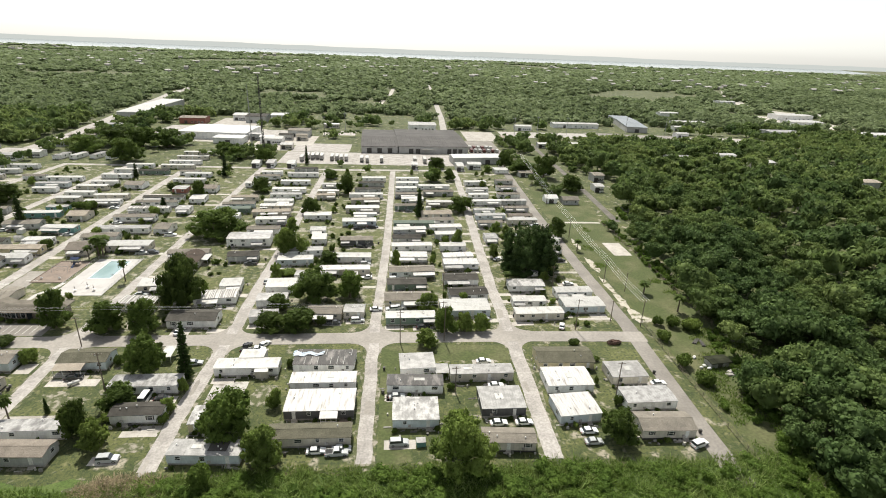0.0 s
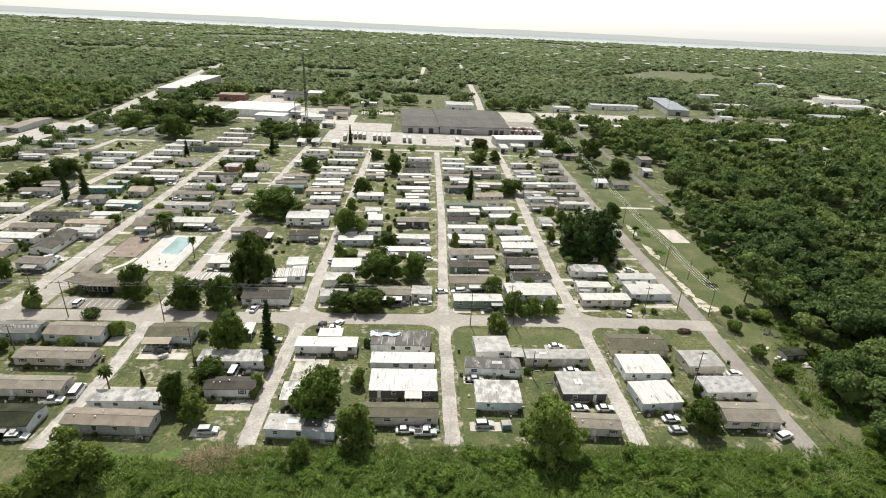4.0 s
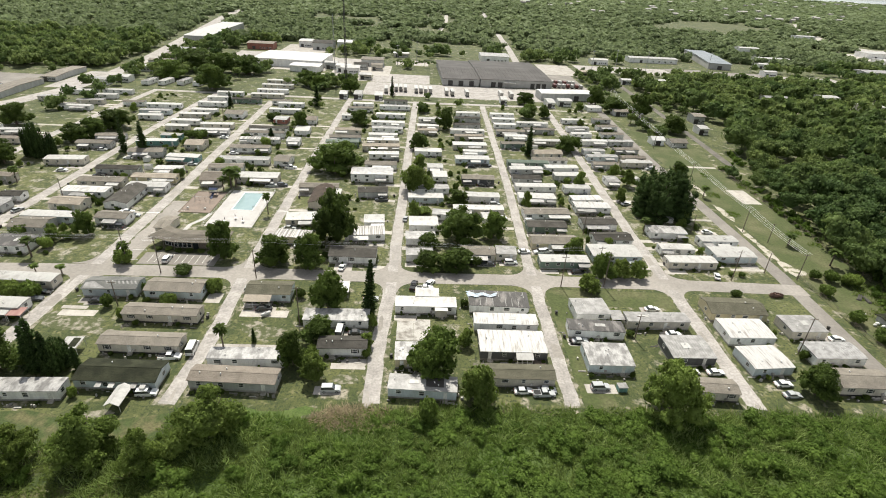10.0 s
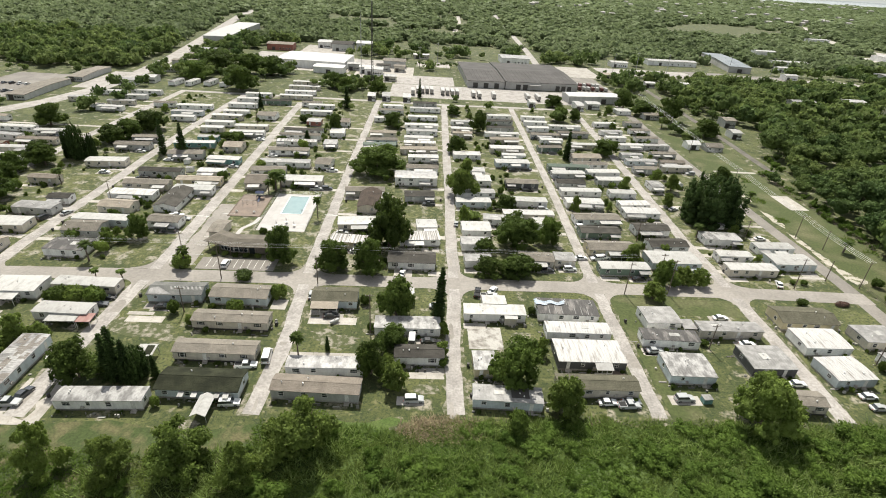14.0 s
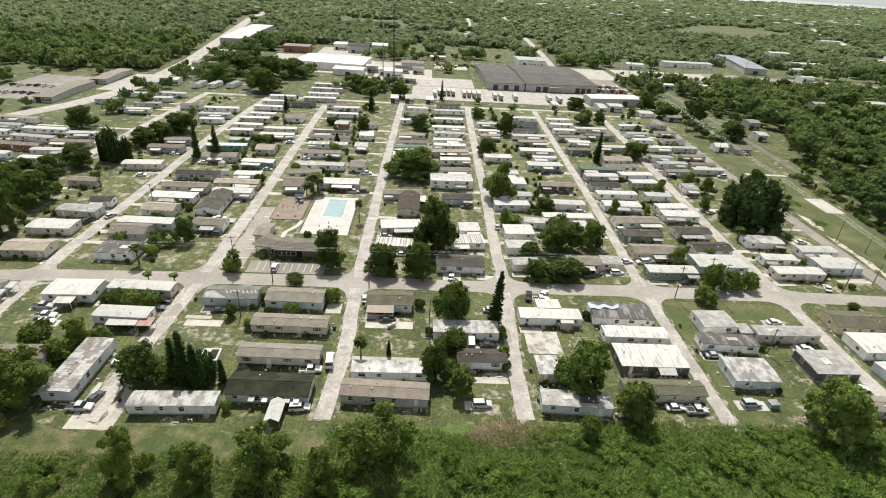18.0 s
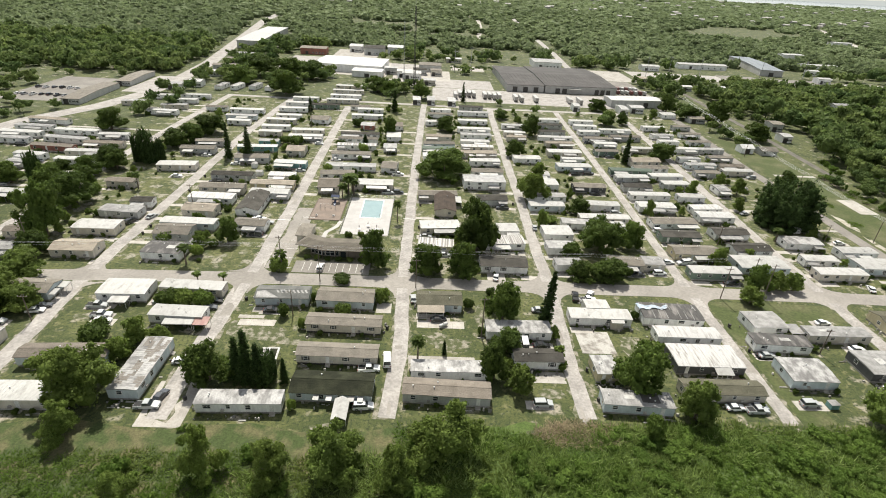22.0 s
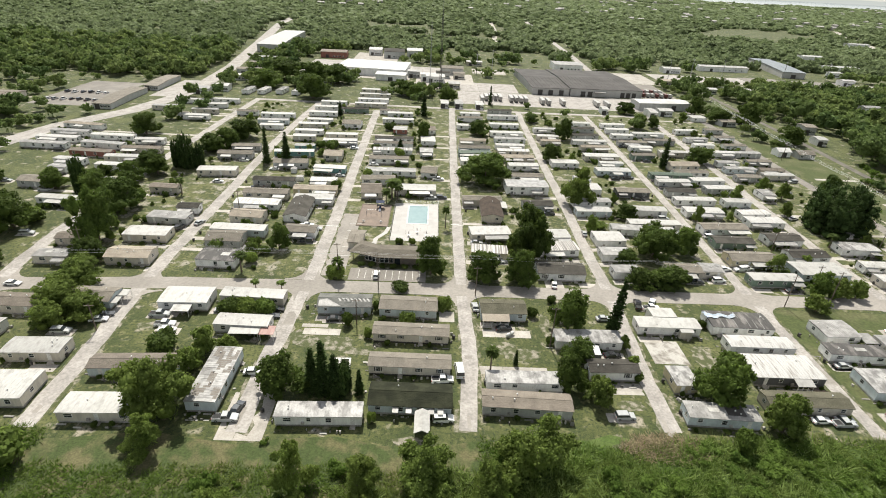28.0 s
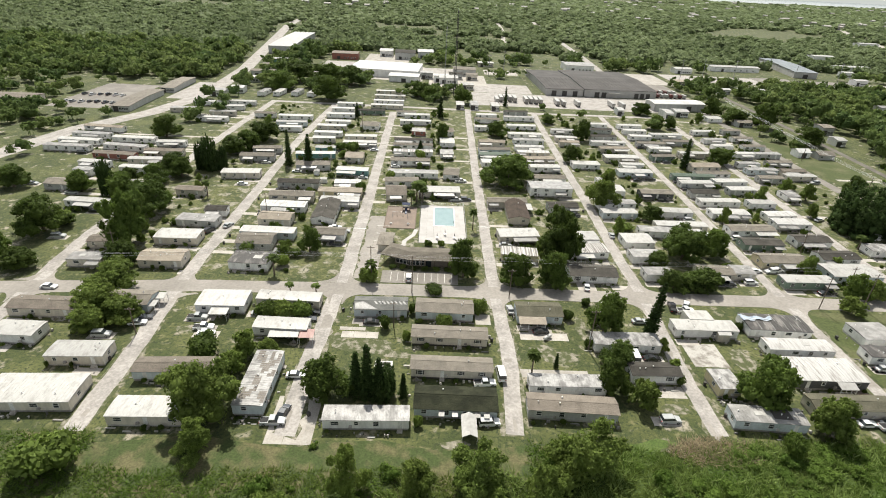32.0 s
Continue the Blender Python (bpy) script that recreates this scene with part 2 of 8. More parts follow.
# lawn, dry patches and bare sand in one sheet
def lawn_material(name, worn, sand=(0.31, 0.275, 0.215)):
    """Grass with dry and bare patches; worn: how far the bare sand spreads, 0 to 1."""
    m = bpy.data.materials.new(name)
    m.use_nodes = True
    gn, gl = m.node_tree.nodes, m.node_tree.links
    gb = gn["Principled BSDF"]
    gb.inputs["Roughness"].default_value = 0.95
    gt = gn.new("ShaderNodeTexCoord")

    def gnoise(scale, detail=6.0):
        x = gn.new("ShaderNodeTexNoise")
        x.inputs["Scale"].default_value, x.inputs["Detail"].default_value = scale, detail
        gl.new(gt.outputs["Object"], x.inputs["Vector"])
        return x.outputs["Fac"]

    def gmix(a, b, fac, lo, hi):
        r, x = gn.new("ShaderNodeMapRange"), gn.new("ShaderNodeMix")
        r.inputs["From Min"].default_value, r.inputs["From Max"].default_value = lo, hi
        gl.new(fac, r.inputs["Value"])
        x.data_type = "RGBA"
        gl.new(r.outputs[0], x.inputs[0])
        for k, c in ((6, a), (7, b)):
            if isinstance(c, tuple):
                x.inputs[k].default_value = (*c, 1)
            else:
                gl.new(c, x.inputs[k])
        return x.outputs[2]

    grass = gmix((0.037, 0.052, 0.0135), (0.068, 0.08, 0.023), gnoise(0.3), 0.35, 0.65)
    grass = gmix(grass, (0.102, 0.11, 0.036), gnoise(0.09, 9.0), 0.46 - 0.05 * worn, 0.63 - 0.05 * worn)
    grass = gmix(grass, (0.163, 0.155, 0.072), gnoise(0.55, 10.0), 0.55 - 0.09 * worn, 0.69 - 0.09 * worn)
    grass = gmix(grass, sand, gnoise(0.2, 12.0), 0.585 - 0.10 * worn, 0.67 - 0.08 * worn)
    grass = gmix(grass, (0.024, 0.037, 0.012), gnoise(1.3, 10.0), 0.48 + 0.04 * worn, 0.66 + 0.04 * worn)
    grass = gmix(grass, (0.135, 0.148, 0.045), gnoise(5.5, 8.0), 0.55, 0.74)
    gl.new(grass, gb.inputs["Base Color"])
    gbump = gn.new("ShaderNodeBump")
    gbump.inputs["Strength"].default_value, gbump.inputs["Distance"].default_value = 0.7, 0.12
    gl.new(gnoise(3.0), gbump.inputs["Height"])
    gl.new(gbump.outputs[0], gb.inputs["Normal"])
    return m


GROUND = lawn_material("lawn_and_dirt", 0.0)
PLOTS = lawn_material("worn_plots", 0.55, (0.29, 0.265, 0.21))


# ---- mesh helpers ----
class Shape:
    """Collects boxes, prisms and tubes into one mesh."""

    def __init__(self):
        self.v, self.f = [], []

    def add(self, vs, fs):
        o = len(self.v)
        self.v += [tuple(p) for p in vs]
        self.f += [tuple(i + o for i in q) for q in fs]
        return self

    def box(self, x0, x1, y0, y1, z0, z1, top=0.0):
        """A box whose top is drawn in by top on every side."""
        t = top
        return self.add([(x0, y0, z0), (x1, y0, z0), (x1, y1, z0), (x0, y1, z0), (x0 + t, y0 + t, z1), (x1 - t, y0 + t, z1), (x1 - t, y1 - t, z1), (x0 + t, y1 - t, z1)],
                        [(3, 2, 1, 0), (4, 5, 6, 7), (0, 1, 5, 4), (1, 2, 6, 5), (2, 3, 7, 6), (3, 0, 4, 7)])

    def prism(self, profile, x0, x1):
        """A profile of (y, z) points swept along x."""
        n = len(profile)
        vs = [(x0, y, z) for y, z in profile] + [(x1, y, z) for y, z in profile]
        fs = [(i, i + n, (i + 1) % n + n, (i + 1) % n) for i in range(n)] + [tuple(range(n)), tuple(reversed(range(n, 2 * n)))]
        return self.add(vs, fs)

    def tube(self, a, b, ra, rb, n=8):
        a, b = Vector(a), Vector(b)
        q = (b - a).to_track_quat("Z", "Y")
        vs = []
        for p, r in ((a, ra), (b, rb)):
            vs += [p + q @ Vector((r * math.cos(2 * math.pi * i / n), r * math.sin(2 * math.pi * i / n), 0)) for i in range(n)]
        fs = [(i, (i + 1) % n, (i + 1) % n + n, i + n) for i in range(n)] + [tuple(reversed(range(n))), tuple(range(n, 2 * n))]
        return self.add(vs, fs)

    def cable(self, points, r, n=5):
        """One unbroken thin tube through the points."""
        o = len(self.v)
        for p in points:
            self.v += [(p[0] + r * math.cos(6.283 * i / n), p[1] + r * 0.7 * math.cos(6.283 * i / n), p[2] + r * math.sin(6.283 * i / n)) for i in range(n)]
        for j in range(len(points) - 1):
            self.f += [(o + j * n + i, o + j * n + (i + 1) % n, o + (j + 1) * n + (i + 1) % n, o + (j + 1) * n + i) for i in range(n)]
        return self

    def mesh(self, name, material, smooth=False):
        me = bpy.data.meshes.new(name)
        me.from_pydata(self.v, [], self.f)
        me.materials.append(material)
        if smooth:
            me.polygons.foreach_set("use_smooth", [True] * len(me.polygons))
        return me


def part(name, data, parent, label="", at=None, turn=0.0):
    """Links a mesh as one part under a thing or another part."""
    ob = new(name, data)
    ob.parent = parent
    if at:
        ob.location = at
    if turn:
        ob.rotation_euler = (0, 0, radians(turn))
    return tagged(ob, label)


def thing(name, label, category, x, y, z=0.0, turn=0.0, group=""):
    ob = new(name)
    ob.empty_display_size = 0.5
    ob.matrix_basis = pose(x, y, z, 0, 0, turn)
    return tagged(ob, label, category, group)


def structure(name, data, label="", kind="structure"):
    return tagged(new(name, data), label, "", "", kind)


def mesh_np(name, verts, quads, material, tris=None):
    """A large mesh from arrays."""
    me = bpy.data.meshes.new(name)
    loops = quads.reshape(-1)
    me.vertices.add(len(verts))
    me.vertices.foreach_set("co", verts.astype(np.float32).ravel())
    me.loops.add(len(loops))
    me.loops.foreach_set("vertex_index", loops.astype(np.int32))
    me.polygons.add(len(quads))
    me.polygons.foreach_set("loop_start", np.arange(0, len(loops), quads.shape[1], dtype=np.int32))
    me.materials.append(material)
    me.update(calc_edges=True)
    return me


# ---- ground, roads ----
def strip(points, width, z):
    """A road along points (x, y) of one width; returns vertices and faces."""
    s = Shape()
    left, right = [], []
    for i, p in enumerate(points):
        a, b = Vector(points[max(i - 1, 0)]), Vector(points[min(i + 1, len(points) - 1)])
        d = (b - a).normalized()
        nrm = Vector((-d.y, d.x)) * width / 2
        left.append((p[0] + nrm.x, p[1] + nrm.y))
        right.append((p[0] - nrm.x, p[1] - nrm.y))
    n = len(points)
    top = [(*q, z) for q in left] + [(*q, z) for q in right] + [(*q, -0.2) for q in left] + [(*q, -0.2) for q in right]
    fs = []
    for i in range(n - 1):
        fs += [(i, i + n, i + n + 1, i + 1), (i, i + 1, i + 1 + 2 * n, i + 2 * n), (i + n, i + 3 * n, i + 1 + 3 * n, i + 1 + n)]
    s.add(top, fs)
    return s


def wander(points, amount, step=12.0):
    """Adds points along a line and moves each a little, so that the edge is not ruled."""
    out = []
    for (ax, ay), (bx, by) in zip(points, points[1:]):
        k = max(1, int(math.hypot(bx - ax, by - ay) / step))
        for i in range(k):
            out.append((ax + (bx - ax) * i / k + random.uniform(-amount, amount), ay + (by - ay) * i / k + random.uniform(-amount, amount)))
    return out + [points[-1]]


ground = Shape()
ground.add([(-9000, -1500, 0), (9000, -1500, 0), (9000, 9000, 0), (-9000, 9000, 0)], [(0, 1, 2, 3)])
structure("ground", ground.mesh("ground", GROUND), "flat lawn with dry patches and bare sand")

plots = Shape()
plots.add([(-246, 158, 0.004), (80, 158, 0.004), (80, 200, 0.004), (82, 396, 0.004), (-250, 398, 0.004)], [(0, 1, 2, 3, 4)])
structure("plots", plots.mesh("plots", PLOTS), "worn grass and bare sand between the homes")

STREETS = []  # name, points, width
STREETS.append(("road_1", [(-240, 70), (-239.2, 135), (-242, 160), (-243.4, 182), (-243.5, 260), (-241, 330), (-238, 400)], 4.7))
STREETS.append(("road_2", [(-195.5, 92), (-196, 118), (-198.3, 150), (-198.4, 219), (-198.5, 300), (-195.5, 365), (-193, 400)], 4.6))
STREETS.append(("road_3", [(-151, 92), (-151, 117), (-149.6, 145), (-148.5, 157), (-148.9, 224), (-149.6, 262), (-150.7, 372), (-150.9, 381)], 4.6))
STREETS.append(("road_4", [(-101.5, 94.5), (-99.5, 118), (-100.6, 152), (-100.4, 200), (-100.1, 265), (-98.4, 381), (-98, 396)], 4.0))
STREETS.append(("road_5", [(-55, 95.5), (-55.2, 112), (-54.2, 134), (-53, 162), (-53.2, 182), (-52.4, 224), (-52.2, 272), (-51, 370), (-50, 395)], 4.1))
STREETS.append(("road_6", [(-7, 96), (-7, 123), (-6.6, 160), (-5, 205), (-3.6, 250), (-2.6, 320), (-2, 380), (-1.6, 396)], 3.7))
STREETS.append(("road_7", [(38.4, 96), (39, 125), (39.3, 169), (39, 187), (40.4, 229), (41.8, 269), (43.8, 324), (45.4, 396)], 4.4))


def street_x(k, y):
    pts = STREETS[k][1]
    return float(np.interp(y, [p[1] for p in pts], [p[0] for p in pts]))


VERGE = mat("sandy_verge", (0.27, 0.245, 0.195), (0.075, 0.085, 0.035), rough=0.95, scale=0.6, fine=5, var=0.3, mixlo=0.36, mixhi=0.54)
for k, (name, pts, w) in enumerate(STREETS):
    structure(name, strip(wander(pts, 0.2, 3.8), w, 0.03 + 0.004 * (k % 2)).mesh(name, ROAD), "pale worn street between the homes")
    structure("verge", strip(wander(pts, 0.75, 2.2), w + 1.2, 0.022).mesh("verge", VERGE), "sandy worn verge along the street")
cross = strip(wander([(-420, 132), (-330, 138), (-240, 146), (-190, 150), (-131, 151.4), (-23, 152), (45, 152), (86, 150.8)], 0.15), 6.6, 0.05)
for cx in (-240.5, -198.2, -149, -100.6, -53.4, -6.5, 39.2):
    for sx in (-1, 1):
        for sy in (-1, 1):
            r, w = 5.6, 2.1
            cy = 151.5 + (cx + 131) * (0.0042 if cx > -150 else 0.047)
            pts = [(cx + sx * w * 0.8, cy + sy * 3.0, 0.044), (cx + sx * (w + r), cy + sy * 3.0, 0.044)]
            for i in range(7):
                a = math.pi / 2 * i / 6
                pts.append((cx + sx * (w + r - r * math.sin(a)), cy + sy * (3.4 + r - r * math.cos(a)), 0.044))
            pts.append((cx + sx * w * 0.8, cy + sy * (3.4 + r), 0.044))
            cross.add(pts, [tuple(range(len(pts)))])
structure("road_8", cross.mesh("road_8", CROSSING), "pale worn cross street with flared corners")
structure("road_9", strip(wander([(80, 85), (80.4, 106), (82, 135), (83, 160), (82.8, 224), (82.5, 290), (84.5, 356), (87, 428), (95, 470)], 0.2), 5.6, 0.036).mesh("road_9", ASPHALT), "grey asphalt road beside a wire fence")
# asphalt colour darkened to carry the shade of the trees over this road
BACKROAD = mat("tree_shaded_asphalt", (0.105, 0.095, 0.082), (0.15, 0.137, 0.118), rough=0.9, scale=0.15, fine=1.5, var=0.16)
structure("road_10", strip([(127.5, 276), (127.2, 284), (130, 331), (133, 412), (134, 463), (138, 560)], 4.2, 0.036).mesh("road_10", BACKROAD), "grey back road along the woods")
structure("road_11", strip([(-352, 180), (-334, 262), (-324, 310), (-304, 350), (-294, 392), (-293, 440), (-299, 522), (-312, 608), (-333, 745), (-362, 930), (-380, 1200)], 13.0, 0.036).mesh("road_11", ROAD), "wide pale main road")
structure("road_12", strip([(54, 590), (60, 700), (66, 900), (80, 1300)], 7.5, 0.036).mesh("road_12", ROAD), "straight pale road into the woods")
structure("road_14", strip([(687, 889), (655, 953), (764, 1194), (990, 1588)], 20.0, 0.036).mesh("road_14", CONC), "wide pale road winding off through the woods")
structure("road_13", strip([(-20, 800), (-23, 860), (-10, 1000), (2, 1280)], 7.0, 0.036).mesh("road_13", CONC), "pale lane among trees")
structure("road_15", strip([(-240, 398), (-100, 396), (-48, 394), (54, 398)], 4.6, 0.041).mesh("road_15", ROAD), "pale lane at the end of the rows")

MOWN = mat("mown_grass", (0.064, 0.08, 0.025), (0.118, 0.116, 0.056), rough=0.95, scale=0.09, fine=1.3, var=0.25, bump=0.05, mixlo=0.45, mixhi=0.7)
SANDY = mat("bare_sand", (0.43, 0.395, 0.33), (0.13, 0.135, 0.065), rough=0.95, scale=0.5, fine=4, var=0.25, mixlo=0.5, mixhi=0.64)
mown = Shape().add([(90.5, 70, 0.0095), (104, 70, 0.0095), (114, 158, 0.0095), (116, 275, 0.0095), (122, 300, 0.0095), (122, 345, 0.0095), (90, 345, 0.0095), (88, 291, 0.0095), (91, 200, 0.0095)], [tuple(range(9))])
FIELD = mat("rough_field", (0.05, 0.07, 0.02), (0.115, 0.107, 0.05), rough=0.95, scale=0.22, fine=2.6, var=0.3, bump=0.06, mixlo=0.45, mixhi=0.62)
field = Shape().add([(-420, -200, 0.006), (80, -200, 0.006)] + [(80 - 10 * k, 93.5 - 1.5 * math.sin(k * 1.7) - (3 if k > 13 else 0), 0.006) for k in range(51)], [tuple(range(53))])
thicket = Shape().add([(-105, 40, 0.009), (125, 40, 0.009)] + [(125 - 5 * k, 93.4 - 1.2 * math.sin(k * 1.9), 0.009) for k in range(44)] + [(-98, 86, 0.009)], [tuple(range(47))])
UNDERGREEN = mat("shaded_ground_green", (0.06, 0.095, 0.02), (0.085, 0.12, 0.03), rough=0.95, scale=0.4, fine=3, var=0.3)
structure("undergrowth", thicket.mesh("undergrowth", UNDERGREEN), "low green growth under the scrub")
structure("lawn", Shape().add([(110.5, 424, 0.0095), (128, 416, 0.0095), (130.5, 470, 0.0095), (112, 458, 0.0095)], [(0, 1, 2, 3)]).mesh("lawn", MOWN), "small mown lawn beside the back road")
structure("field", field.mesh("field", FIELD), "rough green field beside the homes")
structure("lawn", mown.mesh("lawn", MOWN), "mown grass strip between road and woods")
lot = Shape().add([(-4, 96, 0.008), (-4, 147, 0.008), (36, 147, 0.008), (36, 138, 0.008), (4, 138, 0.008), (4, 96, 0.008)], [tuple(range(6))])
structure("lawn", lot.mesh("lawn", MOWN), "grass plots with bare patches")
rsand = random.Random(8)
for layer, (cx, cy, rx, ry) in enumerate(((89.6, 166, 3.4, 6), (88.8, 178, 2.0, 8), (88.8, 192, 1.8, 9), (91.6, 163, 3.4, 3), (90, 214, 2.0, 10), (91, 240, 1.6, 8), (-137, 123.5, 10, 3.4), (-146, 126, 3, 3), (-129, 120, 5, 1.6), (-186, 128, 4, 2), (-64, 91, 6, 2), (-114, 91, 4, 1.5), (-86.5, 121.6, 7, 3.0), (-77, 134, 2.2, 7), (-90, 124.6, 4, 1.6), (-36, 122, 3.4, 6), (-62, 103.6, 4, 1.8))):
    ring = [(cx + rx * math.cos(a) * rsand.uniform(0.6, 1.1), cy + ry * math.sin(a) * rsand.uniform(0.6, 1.1), 0.0155 + 0.0021 * (layer % 4)) for a in [6.283 * k / 16 for k in range(16)]]
    structure("bare_sand", Shape().add(ring, [tuple(range(16))]).mesh("bare_sand", SANDY if cx > 0 else VERGE), "patch of bare pale sand")

PADS = 0
YARDS = []


def slab(x0, x1, y0, y1, material=CONC, name="driveway", label="cracked pale concrete drive", z=0.0, turn=0.0):
    """A concrete pad with uneven corners, cut into panels by open joints."""
    global PADS
    PADS += 1
    z = z or 0.012 + 0.0011 * (PADS % 13)
    s = Shape()
    n = max(1, int((x1 - x0) / 3.2))
    for i in range(n):
        a, b = x0 + (x1 - x0) * i / n, x0 + (x1 - x0) * (i + 1) / n - 0.04
        s.box(a, b, y0, y1, -0.1, z)
    if name == "yard":
        YARDS.append(((x0 + x1) / 2, (y0 + y1) / 2, (x1 - x0) / 2, (y1 - y0) / 2))
    return structure(name, s.mesh(name, material), label)


STAINED = mat("stained_concrete", (0.42, 0.4, 0.365), (0.2, 0.18, 0.155), rough=0.9, scale=0.35, fine=2.5, var=0.15, mixlo=0.46, mixhi=0.62)
slab(-200, -134, 498, 575, CONC, "yard", "pale concrete yard")
slab(-92, 62, 414, 461, ROAD, "yard", "pale concrete lorry yard")
slab(67, 98, 466, 533, ASPHALT, "yard", "grey car park beside the warehouse")
for q in ((73, 108, 534, 594, CONC), (116, 218, 562, 600, ROAD), (219, 262, 556, 606, ASPHALT), (266, 332, 548, 600, ASPHALT), (336, 403, 536, 590, ROAD), (-142, -93, 464, 489, CONC), (-199, -152, 577, 652, CONC), (-29, 4, 560, 592, CONC), (-74, -41, 549, 576, CONC), (-90, -40, 462, 500, ROAD), (-128, -76, 490, 540, CONC), (545, 650, 690, 830, CONC), (570, 660, 590, 660, ROAD), (640, 740, 850, 900, ROAD), (-134, -100, 541, 572, ROAD), (-236, -201, 520, 590, ROAD)):
    slab(*q, "yard", "pale paved yard among low buildings")
slab(-50.5, -41, 119.2, 129, STAINED, "house_pad", "empty stained concrete house pad")
slab(-137, -112, 155.4, 163, ASPHALT, "parking_lot", "grey asphalt parking lot with white bay lines", 0.055)
slab(-146, -138.6, 157.5, 206, CROSSING, "parking_strip", "pale worn parking strip")
slab(-95.5, -82, 128.2, 131.5)
slab(-144.8, -134.7, 126.6, 129.4)
slab(-107.6, -103.2, 134.5, 139.5)
slab(-99.0, -80.0, 113.0, 116.0)
slab(-149.2, -145.0, 90.0, 106.0)
slab(-73, -67, 155, 161)
slab(-155, -147, 90, 104)
slab(93, 116, 273, 275.5, CONC, "footpath", "pale concrete footpath over the grass")
slab(105, 114, 225, 242, CONC, "pad", "bare pale concrete pad in the grass")
slab(-2.4, 5.4, 100.4, 103.6)
slab(-66.4, -57.5, 107.2, 109.4)
slab(-69.0, -62.6, 98.2, 101.0)
slab(-145.7, -138.5, 129.9, 131.4)
slab(68.7, 80.0, 204.2, 206.0)
slab(67.5, 76.0, 191.2, 193.8)
slab(66.7, 79.2, 162.7, 164.3)
slab(-313, -300, 392, 452, ROAD, "parking_lot", "pale shop parking lot")
slab(-374, -334, 356, 432, ASPHALT, "yard", "grey car lot beside the main road")

# ---- plants ----
def blob(n, rng, lumps, size, flat=0.0):
    """Leaf quads on the skins of lumps (centre, radius vector): vertices and faces."""
    w = np.array([l[3] * l[4] for l in lumps])
    pick = rng.choice(len(lumps), n, p=w / w.sum())
    c = np.array([l[:3] for l in lumps])[pick]
    rad = np.array([(l[3], l[3], l[4]) for l in lumps])[pick]
    d = rng.normal(size=(n, 3))
    d[:, 2] = np.where(d[:, 2] < -0.35, -d[:, 2], d[:, 2])
    d /= np.linalg.norm(d, axis=1)[:, None]
    p = c + d * rad * rng.uniform(0.8, 1.16, (n, 1))
    nrm = d + rng.normal(size=(n, 3)) * 0.6
    nrm /= np.linalg.norm(nrm, axis=1)[:, None]
    up = rng.normal(size=(n, 3))
    a = np.cross(nrm, up)
    a /= np.linalg.norm(a, axis=1)[:, None]
    b = np.cross(nrm, a)
    s = size * rng.uniform(0.6, 1.35, (n, 1))
    sag = nrm * s * 0.25
    verts = np.stack([p - a * s - sag, p - b * s * 0.7, p + a * s - sag, p + b * s * 0.7], 1).reshape(-1, 3)
    return verts, np.arange(4 * n).reshape(-1, 4)


def cores(lumps, rng, scale=0.8):
    """A rough inner mass for each lump, so that the crown is not see-through: quads of an eight-sided rounded form."""
    vs, fs = [], []
    for l in lumps:
        o = len(vs)
        rings = [(-0.8, 0.55), (-0.2, 0.98), (0.45, 0.85), (0.92, 0.35)]
        for z, r in rings:
            for k in range(7):
                a = 2 * math.pi * k / 7
                q = scale * rng.uniform(0.85, 1.1)
                vs.append((l[0] + l[3] * r * q * math.cos(a), l[1] + l[3] * r * q * math.sin(a), l[2] + l[4] * z * q))
        for j in range(3):
            for k in range(7):
                fs.append((o + j * 7 + k, o + j * 7 + (k + 1) % 7, o + (j + 1) * 7 + (k + 1) % 7, o + (j + 1) * 7 + k))
        for k in (0, 2, 4):
            fs.append((o + 21 + k, o + 21 + k + 1, o + 21 + (k + 2) % 7, o + 21 + 6))
    return np.array(vs), np.array(fs)


def oak_lumps(rng, n, spread=0.62):
    """A broad full crown: uneven boughs from low skirt to top, each set with small leafy clumps."""
    out = [(0, 0, 0.44, 0.58, 0.36), (rng.uniform(-0.2, 0.2), rng.uniform(-0.2, 0.2), 0.6, 0.45, 0.3)]
    boughs = []
    for k in range(7):  # low skirt
        a = 6.283 * (k + rng.uniform(0, 0.8)) / 7
        r, q = rng.uniform(0.48, 0.68), rng.uniform(0.24, 0.36)
        boughs.append((r * math.cos(a), r * math.sin(a), rng.uniform(0.2, 0.38), q, q * rng.uniform(0.5, 0.7)))
    for k in range(5 + n // 4):
        a, r, q = rng.uniform(0, 6.283), rng.uniform(0.1, spread), rng.uniform(0.2, 0.36)
        boughs.append((r * math.cos(a), r * math.sin(a), rng.uniform(0.5, 0.66) + 0.2 * (1 - r), q, q * rng.uniform(0.5, 0.75)))
    for bough in boughs:
        out.append(bough)
        out += clumps(rng, bough, 6)
    return out


def clumps(rng, lump, n):
    """Small leafy clumps over the upper and outer skin of a lump."""
    out = []
    for i in range(n):
        d = rng.normal(size=3)
        d[2] = abs(d[2]) * 0.9 - 0.25
        d /= np.linalg.norm(d)
        s = rng.uniform(0.26, 0.5) * lump[3]
        q = rng.uniform(0.85, 1.12)
        out.append((lump[0] + d[0] * lump[3] * q, lump[1] + d[1] * lump[3] * q, lump[2] + d[2] * lump[4] * q, s, s * rng.uniform(0.5, 0.75)))
    return out


